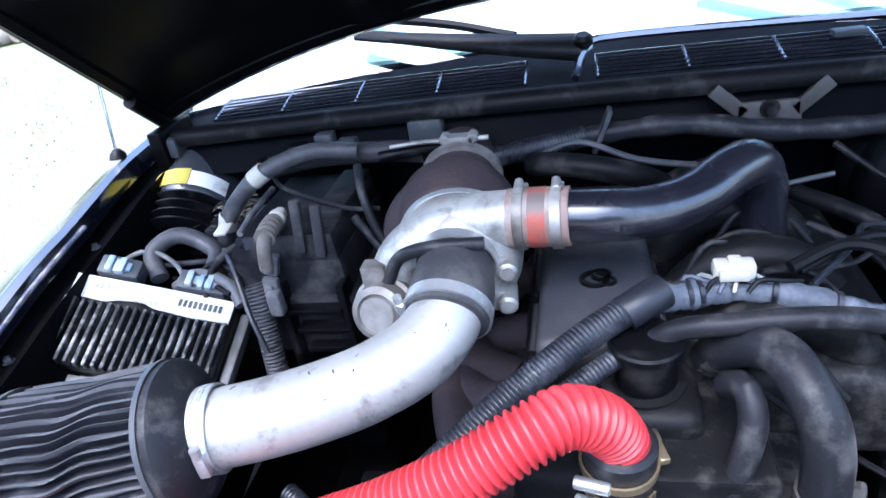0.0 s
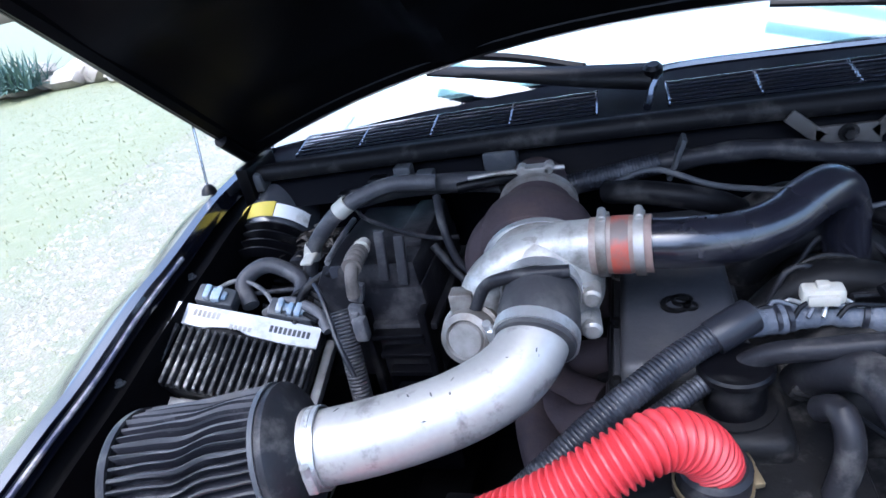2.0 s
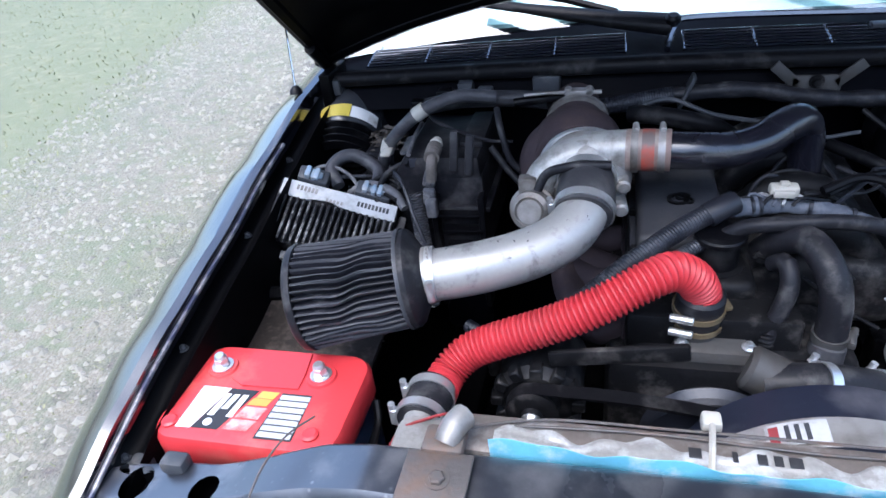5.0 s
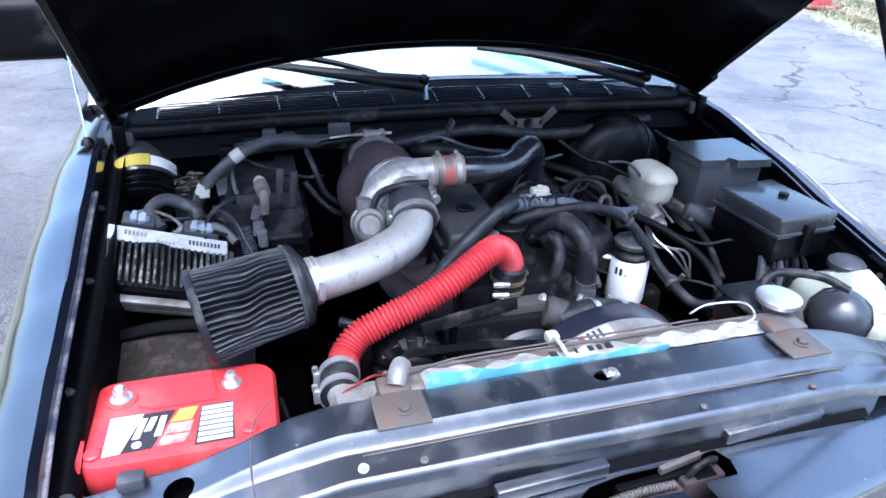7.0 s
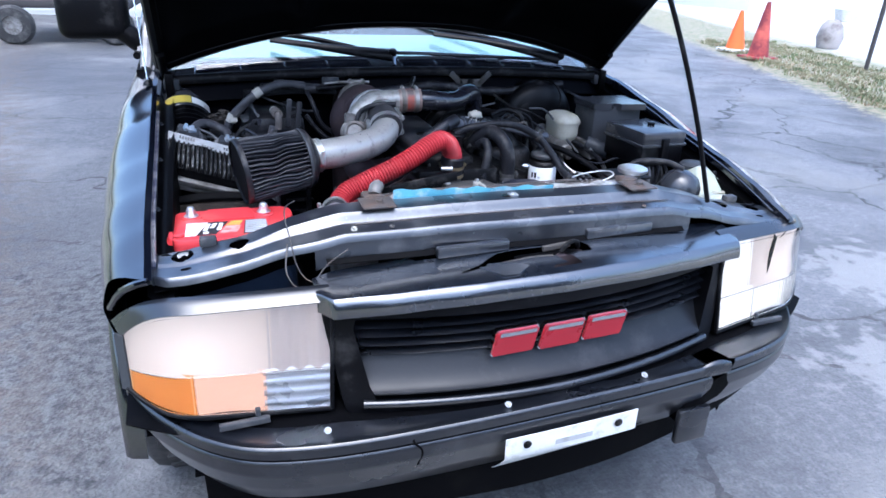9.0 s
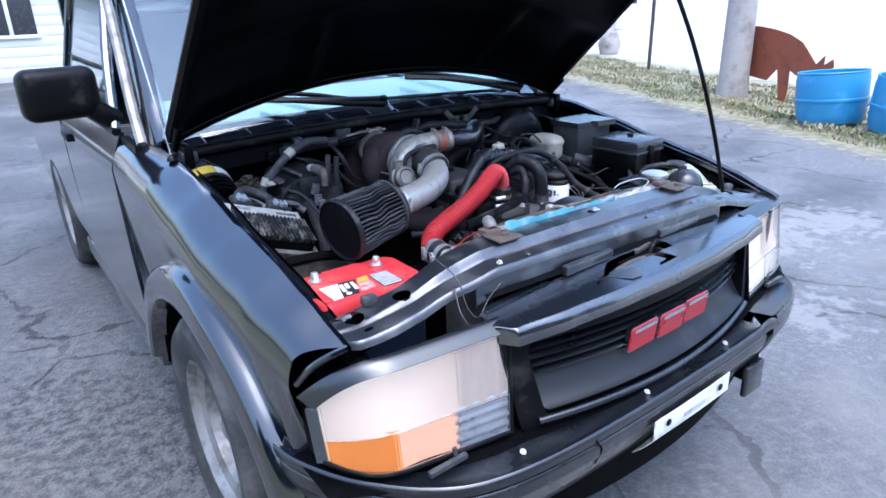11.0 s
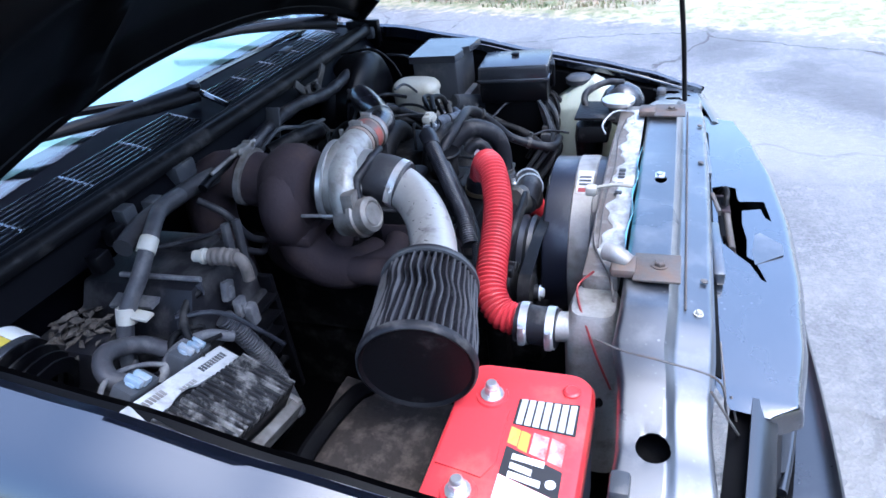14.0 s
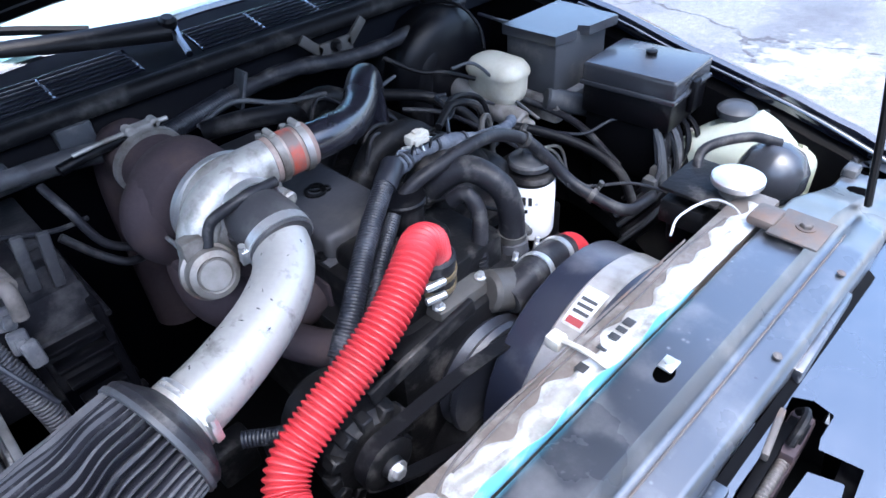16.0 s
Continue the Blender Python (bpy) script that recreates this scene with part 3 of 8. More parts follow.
def holed_sheet(fn, nu, nv, ellipses=(), polys=()):
    """A curved sheet with round holes (x, y, rx, ry) and ragged openings cut through it."""
    bm = sheet(fn, nu, nv)
    gone = []
    for f in bm.faces:
        c = f.calc_center_median()
        if any(((c.x - x) / rx) ** 2 + ((c.y - y) / ry) ** 2 < 1 for x, y, rx, ry in ellipses) or any(inside(poly, c.x, c.y) for poly in polys):
            gone.append(f)
    bmesh.ops.delete(bm, geom=gone, context='FACES')
    for v in bm.verts:
        if v.is_boundary:
            if polys:
                best = None
                for (ax, ay), (bx, by) in [pair for poly in polys for pair in zip(poly, poly[1:] + poly[:1])]:
                    t = max(0.0, min(1.0, ((v.co.x - ax) * (bx - ax) + (v.co.y - ay) * (by - ay)) / max(1e-9, (bx - ax) ** 2 + (by - ay) ** 2)))
                    q = (ax + t * (bx - ax), ay + t * (by - ay))
                    d = math.hypot(v.co.x - q[0], v.co.y - q[1])
                    if best is None or d < best[0]:
                        best = (d, q)
                if best[0] < 0.0032:
                    v.co.x, v.co.y = best[1]
            for x, y, rx, ry in ellipses:
                dx, dy = (v.co.x - x) / rx, (v.co.y - y) / ry
                d = math.hypot(dx, dy)
                if 0.3 < d < 1.6:
                    v.co.x, v.co.y = x + rx * dx / d, y + ry * dy / d
    return bm


def lerp_table(table, x):
    """Piecewise-linear lookup in (x, value) pairs."""
    if x <= table[0][0]:
        return table[0][1]
    for (a, p), (b, q) in zip(table, table[1:]):
        if x <= b:
            t = (x - a) / (b - a)
            t = t * t * (3 - 2 * t) * 0.35 + t * 0.65
            return p + (q - p) * t
    return table[-1][1]


def bolt(at, axis, r=0.007, h=0.006):
    """A hex bolt head on a washer."""
    return join(lathe([(0, 0), (r * 1.5, 0), (r * 1.5, 0.0015), (0, 0.0015)], aim(at, axis), 14),
                lathe([(0, 0), (r, 0), (r, h * 0.8), (r * 0.8, h), (0, h)], aim(at, axis), 6))


def clamp(at, axis, r, width=0.012):
    """A worm-drive band with its screw housing."""
    t = 0.0022
    band = lathe([(r, -width / 2), (r + t, -width / 2), (r + t, width / 2), (r, width / 2)], aim(at, axis), 28, closed=True)
    m = aim(at, axis)
    screw = moved(box(r, r + 0.009, -0.012, 0.012, -width * 0.45, width * 0.45, 0.002), m)
    head = moved(rod((r + 0.006, 0.010, 0), (r + 0.006, 0.020, 0), 0.0045, 8), m)
    return join(band, screw, head)


# ---- ground ----
def build_ground():
    bm = bmesh.new()
    xs = [-400, -120, -40, -18] + [-12 + k * 0.75 for k in range(33)] + [18, 40, 120, 400]
    ys = [-400, -120, -40, -12] + [-6 + k * 0.75 for k in range(33)] + [24, 45, 120, 400]

    def height(x, y):
        lawn = max(0.0, min(1.0, (-x - 3.0) / 5.0)) * 0.10
        verge = max(0.0, min(1.0, (x - 0.43 * y - 4.8) / 1.2)) * 0.06
        return lawn + verge
    g = [[bm.verts.new((x, y, height(x, y))) for y in ys] for x in xs]
    for i in range(len(xs) - 1):
        for j in range(len(ys) - 1):
            bm.faces.new((g[i][j], g[i + 1][j], g[i + 1][j + 1], g[i][j + 1]))
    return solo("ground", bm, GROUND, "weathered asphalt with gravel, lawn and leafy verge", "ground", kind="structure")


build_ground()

# ---- the truck's body ----
truck = thing("pickup_truck", (0, 1.0, 0), "black pickup truck with its bonnet open and headlights lit", "pickup truck")

TOP_Z = [(-0.12, 0.850), (-0.05, 0.872), (0.05, 0.905), (0.19, 0.938), (0.345, 0.966), (0.55, 1.012), (0.77, 1.050), (1.0, 1.066), (1.2, 1.075)]
RIM_X = [(-0.12, 0.716), (0.1, 0.724), (0.5, 0.733), (0.9, 0.744), (1.2, 0.755)]
INNER_X = [(-0.12, 0.700), (0.1, 0.705), (0.5, 0.712), (0.9, 0.725), (1.2, 0.740)]
OUTER_X = [(-0.12, 0.775), (-0.02, 0.805), (0.15, 0.825), (0.4, 0.84), (1.2, 0.845)]
WHEEL_Y, WHEEL_Z, WHEEL_R = 0.57, 0.335, 0.335


def arch_z(y):
    """The lower edge of the front wing."""
    k = (y - 0.56) / 0.46
    return 0.34 + 0.37 * math.sqrt(max(0.0, 1 - k * k)) if abs(k) < 1 else 0.34


def wing(side):
    def fn(u, v):
        k = v * 9
        y0 = lerp_table([(0, -0.088), (2, -0.088), (5, -0.02), (9, -0.02)], k)
        y = y0 + (1.15 - y0) * u
        zt, xi, xo = lerp_table(TOP_Z, y), lerp_table(RIM_X, y) - 0.014, lerp_table(OUTER_X, y)
        low = max(arch_z(y), 0.40) if y > 0.02 else 0.62 - (y + 0.03) * 1.2
        # folded inner edge, gently falling top, round shoulder, flank tucked in below
        if k < 1:
            x, z = xi + 0.003 * k, zt - 0.032 + 0.028 * k
        elif k < 2:
            x, z = xi + 0.003 + 0.012 * (k - 1), zt - 0.004 + 0.004 * (k - 1)
        elif k < 6:
            a = (k - 2) / 4
            x = xi + 0.015 + (xo - 0.002 - xi - 0.015) * (1 - (1 - a) ** 1.3)
            z = zt - 0.050 * a - 0.055 * a ** 4
        else:
            t = (k - 6) / 3
            x = xo - 0.002 - 0.050 * t ** 1.3
            z = (zt - 0.105) + (low - zt + 0.105) * t
        return V((side * x, y, z))
    return sheet(fn, 64, 54)


def arch_lip(side):
    """A broad flare round the wheel opening, proud of the flank."""
    proud = [(-0.004, -0.030), (0.008, 0.010), (0.030, 0.016), (0.080, 0.014), (0.096, 0.004), (0.112, -0.030)]

    def fn(u, v):
        a = radians(6 + 168 * u)
        d = -0.004 + 0.116 * v
        y = 0.56 - (0.46 + d * 0.8) * math.cos(a)
        z = 0.34 + (0.37 + d) * math.sin(a)
        return V((side * (lerp_table(OUTER_X, y) + lerp_table(proud, d)), y, z))
    return sheet(fn, 48, 16)


for side, word in ((-1, "passenger"), (1, "driver")):
    w = part("front_wing", wing(side), PAINT, truck, "glossy black front wing with dusty top")
    part("arch_flare", arch_lip(side), PAINT, w)
    # inner flange with the bonnet gutter and its bolts
    flange = sheet(lambda u, v: V((side * (lerp_table(RIM_X, -0.085 + 0.965 * u) * (1 - v) + (lerp_table(INNER_X, -0.085 + 0.965 * u) - 0.028) * v), -0.085 + 0.965 * u,
                                   lerp_table(TOP_Z, -0.085 + 0.965 * u) - 0.036 - 0.012 * math.sin(v * 3.1) - 0.010 * v)), 40, 8)
    part("gutter_flange", flange, HOOD_UNDER, w, "dark bonnet gutter")
    # inner wing wall, its near-black colour holding the shade below the gutter
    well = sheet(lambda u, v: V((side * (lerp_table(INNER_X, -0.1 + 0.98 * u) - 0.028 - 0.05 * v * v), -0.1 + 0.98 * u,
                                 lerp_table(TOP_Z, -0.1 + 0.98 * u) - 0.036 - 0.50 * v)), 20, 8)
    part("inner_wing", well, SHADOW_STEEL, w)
    for y in (0.03, 0.19, 0.42, 0.62):
        part("wing_bolt", bolt((side * (lerp_table(INNER_X, y) + 0.004), y, lerp_table(TOP_Z, y) - 0.0505), (0, 0, 1), 0.005, 0.007), PLASTIC_GREY, w)
    # thin strip on the fold: wear and painted gleam on the passenger side
    strip = tube([(side * (lerp_table(RIM_X, y) - 0.0145), y, lerp_table(TOP_Z, y) - 0.016) for y in (-0.04, 0.1, 0.2, 0.3, 0.4, 0.5, 0.62)], 0.0036, 8, 0.03)
    part("gutter_edge", strip, EDGE_WORN_GLEAM if side < 0 else PAINT, w, "scraped inner edge with the sky's gleam in its colour" if side < 0 else "")
    # rolled front edge of the wing over the lamp
    edge = [(0.712, -0.088), (0.735, -0.078), (0.765, -0.055), (0.790, -0.025)]
    part("front_edge", tube([(side * x, y, z) for (x, y), z in zip(edge, (0.855, 0.846, 0.822, 0.780))], 0.007, 8, 0.01), PAINT, w)

# ---- bonnet, propped open ----
TH = radians(40)
HOOD_DIR = V((0, -math.cos(TH), math.sin(TH)))
HOOD_UP = V((0, math.sin(TH), math.cos(TH)))


def hood_point(u, v, lift):
    """u across (-1 to 1), v from the hinge edge (0) to the nose (1), lift out of the panel."""
    half = 0.725 - 0.03 * v
    edge = V((half * u, 0.880 - 0.012 * abs(u), 1.076 + 0.130 * (1 - abs(u) ** 2.2)))
    crown = 0.0
    return edge + HOOD_DIR * (1.10 * v) + HOOD_UP * (lift + crown)


def hood_skin():
    return sheet(lambda u, v: hood_point(2 * u - 1, v, 0.035 + 0.012 * math.sin(math.pi * v)), 24, 20, 0.002)


def hood_inner():
    """The pressed inner frame: a rim and cross ribs round sunken bays."""
    def fn(u, v):
        uu = 2 * u - 1
        rim = min(1.0, (1 - abs(uu)) / 0.10, v / 0.07, (1 - v) / 0.08)
        ribs = max(math.exp(-((v - 0.33) / 0.05) ** 2), math.exp(-((v - 0.66) / 0.05) ** 2), math.exp(-((abs(uu) - 0.42 - 0.25 * v) / 0.05) ** 2))
        sink = 0.026 * max(0.0, min(1.0, rim)) * (1 - ribs)
        return hood_point(uu, v, 0.0 + sink - 0.004 * math.sin(uu * 9) * ribs)
    return sheet(fn, 60, 60)


hood = part("bonnet", hood_skin(), PAINT, truck, "black bonnet propped open")
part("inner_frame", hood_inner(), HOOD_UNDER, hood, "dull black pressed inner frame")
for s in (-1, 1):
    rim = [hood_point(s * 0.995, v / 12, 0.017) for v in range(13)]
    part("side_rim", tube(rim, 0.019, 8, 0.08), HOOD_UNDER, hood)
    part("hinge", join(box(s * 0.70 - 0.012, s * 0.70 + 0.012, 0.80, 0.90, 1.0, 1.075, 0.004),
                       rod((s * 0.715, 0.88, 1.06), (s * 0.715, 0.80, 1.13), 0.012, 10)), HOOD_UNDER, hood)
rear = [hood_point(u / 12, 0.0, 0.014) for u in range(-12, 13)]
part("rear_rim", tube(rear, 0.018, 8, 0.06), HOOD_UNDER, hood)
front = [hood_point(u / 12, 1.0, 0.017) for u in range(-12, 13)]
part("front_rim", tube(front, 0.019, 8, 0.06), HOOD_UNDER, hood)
part("latch_striker", join(box(-0.05, 0.05, -0.005, 0.02, -0.005, 0.03, 0.004, m=Matrix.Translation(hood_point(0, 0.95, -0.02))),
                           tube([hood_point(-0.03, 0.95, -0.02), hood_point(-0.03, 0.95, -0.06), hood_point(0.03, 0.95, -0.06), hood_point(0.03, 0.95, -0.02)], 0.005, 8)), STEEL, hood)
part("prop_rod", tube([(0.496, -0.044, 0.901), (0.442, -0.03, 1.07), (0.379, -0.009, 1.24), (0.318, 0.017, 1.383), (0.258, 0.048, 1.5), (0.179, 0.097, 1.613), (0.102, 0.154, 1.679), (0.06, 0.2, 1.74), (0.04, 0.235, 1.8)], 0.0055, 8, 0.03), PLASTIC, truck, "thin black prop rod")

# ---- front crossmember above the radiator ----
cross = thing("radiator_support", (0, 0, 0.5), "black painted steel crossmember over the radiator, scuffed and rust-edged", "crossmember")


def cross_z(x):
    return lerp_table([(0.0, 0.938), (0.36, 0.934), (0.45, 0.915), (0.556, 0.884), (0.66, 0.864), (0.72, 0.858)], abs(x))


CROSS_HOLES = [(s * x, y, rx, ry) for s in (-1, 1) for x, y, rx, ry in ((0.657, -0.010, 0.020, 0.024), (0.554, -0.020, 0.018, 0.019), (0.650, -0.056, 0.010, 0.005), (0.690, 0.010, 0.006, 0.006))] + [(0.002, -0.006, 0.015, 0.010)]


def cross_top(u, v):
    """Flat top, a slope down to a lower ledge, and a turned-down front lip, along the whole width."""
    x = -0.715 + 1.43 * u
    a = abs(x)
    rear = lerp_table([(0.0, 0.033), (0.36, 0.033), (0.42, 0.037), (0.48, 0.024), (0.56, 0.020), (0.62, 0.024), (0.69, 0.020), (0.715, 0.008)], a)
    front = lerp_table([(0.0, -0.090), (0.40, -0.088), (0.50, -0.083), (0.60, -0.090), (0.68, -0.084), (0.715, -0.055)], a)
    y = rear + (front - rear) * v
    drop = lerp_table([(0.0, 0.020), (0.40, 0.018), (0.55, 0.010), (0.715, 0.004)], a)
    z = lerp_table([(0.0, -0.012), (0.03, -0.001), (0.06, 0.0), (0.50, 0.0), (0.62, -drop), (0.93, -drop - 0.004), (0.97, -drop - 0.008), (1.0, -drop - 0.020)], v)
    return V((x, y, cross_z(x) + z + 0.0012 * noise.noise(V((x * 9, y * 14, 0.4)))))


part("top_panel", holed_sheet(cross_top, 230, 44, CROSS_HOLES), PAINT_DULL, cross)
part("front_wall", sheet(lambda u, v: V((-0.42 + 0.84 * u, -0.086 + 0.002 * math.sin(u * 25), cross_z(-0.42 + 0.84 * u) - 0.036 - 0.042 * v)), 30, 4, 0.002), PAINT_DULL, cross, "black speckled front wall")
for s in (-1, 1):
    # sheets below and behind the ends, shade put in as near-black colour
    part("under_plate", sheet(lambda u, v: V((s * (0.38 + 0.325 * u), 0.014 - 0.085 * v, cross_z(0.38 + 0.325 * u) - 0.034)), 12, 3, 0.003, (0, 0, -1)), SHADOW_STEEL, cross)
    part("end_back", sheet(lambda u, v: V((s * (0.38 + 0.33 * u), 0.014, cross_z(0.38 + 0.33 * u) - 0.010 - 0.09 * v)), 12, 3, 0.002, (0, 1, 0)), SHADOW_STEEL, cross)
    part("mount_block", box(s * 0.610 - 0.016, s * 0.610 + 0.016, 0.000, 0.022, cross_z(0.610) - 0.002, cross_z(0.610) + 0.018, 0.005), PLASTIC_GREY, cross)
part("front_lip", sheet(lambda u, v: V((-0.40 + 0.8 * u, -0.088 - 0.010 * v, 0.866 - 0.008 * v)), 20, 3, 0.002), SHADOW_STEEL, cross)
part("seam_dirt", tube([(-0.34, -0.050, 0.9165), (-0.1, -0.050, 0.9195), (0.2, -0.050, 0.9195), (0.38, -0.050, 0.9160)], 0.0016, 6, 0.03), RUST_PLATE, cross)
for name, x, y in (("left", -0.285, -0.010), ("right", 0.318, -0.012)):
    br = join(box(x - 0.034, x + 0.034, y - 0.032, y + 0.030, 0.941, 0.945, 0.0015), box(x - 0.022, x + 0.022, y + 0.026, y + 0.062, 0.935, 0.950, 0.006))
    p = part("radiator_bracket", br, RUST_PLATE, cross, "rust-brown mounting bracket")
    part("bracket_bolt", bolt((x + 0.004, y - 0.004, 0.945), (0, 0, 1), 0.008, 0.007), RUST_PLATE, p)
part("clip_nut", join(box(0.004, 0.024, -0.012, 0.004, 0.9375, 0.9410, 0.001), rod((0.014, -0.004, 0.940), (0.014, -0.004, 0.9445), 0.0055, 10)), STEEL, cross, "bright spring nut")
part("yellow_bolt", bolt((-0.342, -0.066, 0.9125), (0, -0.2, 1), 0.0045, 0.006), TAPE, cross, "pale yellow zinc nut")
for x in (-0.27, 0.12, 0.30):
    part("rivet", bolt((x, -0.074, 0.9155), (0, -0.2, 1), 0.0035, 0.002), RUST_PLATE, cross)

# panel between the crossmember and the grille, torn open at the latch
header = thing("grille_header_panel", (0, -0.15, 0.7), "black plastic panel over the grille, torn at the latch", "panel")
tear = [(0.092, -0.108), (0.102, -0.128), (0.097, -0.151), (0.060, -0.150), (0.046, -0.153), (0.052, -0.195), (-0.016, -0.199), (-0.006, -0.190), (0.024, -0.186), (0.014, -0.154), (-0.030, -0.150), (-0.080, -0.153), (-0.129, -0.148), (-0.139, -0.159), (-0.193, -0.171), (-0.186, -0.163), (-0.149, -0.151), (-0.123, -0.131), (-0.096, -0.114), (-0.050, -0.110), (-0.006, -0.112)]
slots = [[(0.034, -0.084), (0.096, -0.086), (0.094, -0.098), (0.034, -0.097)], [(-0.262, -0.083), (-0.213, -0.083), (-0.213, -0.096), (-0.256, -0.095)]]
HEADER_FRONT = [(-0.452, -0.150), (-0.428, -0.190), (-0.31, -0.213), (-0.16, -0.230), (0, -0.237), (0.16, -0.232), (0.32, -0.214), (0.445, -0.190), (0.468, -0.150)]


def header_fn(u, v):
    """Smooth panel, bowed in plan and falling to a rounded nose."""
    x = -0.452 + 0.92 * u
    front = lerp_table(HEADER_FRONT, x)
    rear = lerp_table([(-0.452, -0.098), (-0.41, -0.080), (0.42, -0.080), (0.468, -0.098)], x)
    y = rear + (front - rear) * v
    return V((x, y, 0.858 - 0.010 * v - 0.034 * (1 - math.sqrt(max(0.0, 1 - max(0.0, (v - 0.86) / 0.14) ** 2))) - 0.012 * (x / 0.46) ** 2))


part("panel", holed_sheet(header_fn, 320, 90, (), [tear] + slots), HEADER_PAINT, header)
scuff = [(-0.150, -0.158), (-0.075, -0.156), (-0.055, -0.176), (-0.090, -0.206), (-0.118, -0.204)]
part("scuffed_flap", plate(scuff, (), 0.0012, m=Matrix.Translation((0, 0, header_fn(0.4, 0.62).z + 0.0008))), PAINT_DULL, header, "scuffed patch of bent plastic")
for x0, x1 in ((-0.215, -0.065), (0.11, 0.27)):
    part("raised_pad", box(x0, x1, -0.108, -0.090, 0.856, 0.878, 0.004), PAINT_DULL, header)
latch = thing("bonnet_latch", (0.03, -0.14, 0.80), "rusty bonnet latch behind the torn panel", "latch")
part("latch_body", join(box(0.060, 0.126, -0.140, -0.114, 0.79, 0.838, 0.005), box(-0.075, 0.062, -0.140, -0.124, 0.79, 0.828, 0.004), box(-0.110, -0.060, -0.136, -0.120, 0.79, 0.822, 0.004)), RUST, latch)
# proud near-black piece drawn for the shade inside the slot
part("latch_slot", box(0.080, 0.112, -0.138, -0.116, 0.8375, 0.8395, 0.001), SHADOW_STEEL, latch)
part("latch_spring", ribbed([(-0.06, -0.132, 0.832), (0.0, -0.131, 0.836), (0.05, -0.132, 0.834)], 0.0065, 0.005, 0.002, 10), RUST_PLATE, latch)
part("latch_hook", tube([(0.070, -0.13, 0.842), (0.085, -0.132, 0.862), (0.105, -0.130, 0.862), (0.115, -0.122, 0.846)], 0.005, 8), GRIME, latch)
part("latch_lever", box(-0.010, 0.060, -0.120, -0.112, 0.842, 0.854, 0.002, m=Matrix.Translation((0.03, 0, 0)) @ Matrix.Rotation(0.12, 4, 'Z')), RUST_PLATE, latch)
part("latch_base", box(-0.03, 0.10, -0.125, -0.112, 0.74, 0.84, 0.003), SHADOW_STEEL, latch)

# ---- grille ----
grille = thing("front_grille", (0, -0.22, 0.6), "black slatted front grille with a red three-piece badge", "grille")


def nose_y(x, z):
    """The front face of the grille, bowed in plan and raked."""
    return -0.240 + 0.10 * (x / 0.5) ** 2 + 0.10 * (z - 0.70)


def nose_ring(fn_in, fn_out, n=96, depth=0.03):
    bm = bmesh.new()
    loops = []
    for fn, dy in ((fn_out, depth), (fn_out, 0.0), (fn_in, -0.004), (fn_in, depth)):
        ring = []
        for k in range(n):
            x, z = fn(k / n)
            ring.append(bm.verts.new((x, nose_y(x, z) + dy, z)))
        loops.append(ring)
    for a, b in zip(loops, loops[1:]):
        for k in range(n):
            j = (k + 1) % n
            bm.faces.new((a[k], a[j], b[j], b[k]))
    return bm


def outline_fn(half_top, half_low, z0, z1, r):
    pts = rounded(-1, 1, z0, z1, r, 8)
    pts = [(x * (half_low + (half_top - half_low) * (z - z0) / (z1 - z0)), z) for x, z in pts]
    seg = [math.dist(a, b) for a, b in zip(pts, pts[1:] + pts[:1])]
    total = sum(seg)

    def fn(t):
        s = (t % 1.0) * total
        for i, d in enumerate(seg):
            if s <= d:
                a, b = pts[i], pts[(i + 1) % len(pts)]
                return a[0] + (b[0] - a[0]) * s / d, a[1] + (b[1] - a[1]) * s / d
            s -= d
        return pts[0]
    return fn


part("surround", nose_ring(outline_fn(0.400, 0.365, 0.615, 0.790, 0.03), outline_fn(0.450, 0.415, 0.585, 0.822, 0.03), depth=0.05), PLASTIC, grille)
for z in (0.704, 0.722, 0.740, 0.758, 0.776):
    part("slat", sheet(lambda u, v: V((-0.405 + 0.81 * u, nose_y(-0.405 + 0.81 * u, z) + 0.030 - 0.012 * math.sin(v * 3.14), z + 0.008 * (v - 0.5))), 24, 4, 0.014, (0, 1, 0)), BUMPER, grille)
# sheet behind the slats, the depth's shade put in as near-black
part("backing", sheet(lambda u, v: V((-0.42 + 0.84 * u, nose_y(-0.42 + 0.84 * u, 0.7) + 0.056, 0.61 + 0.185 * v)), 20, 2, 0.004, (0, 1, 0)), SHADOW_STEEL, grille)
part("lower_shelf", sheet(lambda u, v: V(((-0.385 + 0.02 * v) * (1 - 2 * u), nose_y((-0.385 + 0.02 * v) * (1 - 2 * u), 0.66) + 0.040 - 0.052 * v, 0.694 - 0.058 * math.sin(v * 1.45))), 30, 8, 0.003), SILL, grille, "dusty sloping lower sill")
part("lower_lip", tube([(x / 10 * 0.385, nose_y(x / 10 * 0.385, 0.60) - 0.006, 0.611 + 0.004 * abs(x / 10)) for x in range(-10, 11)], 0.0085, 10, 0.02), BUMPER, grille)


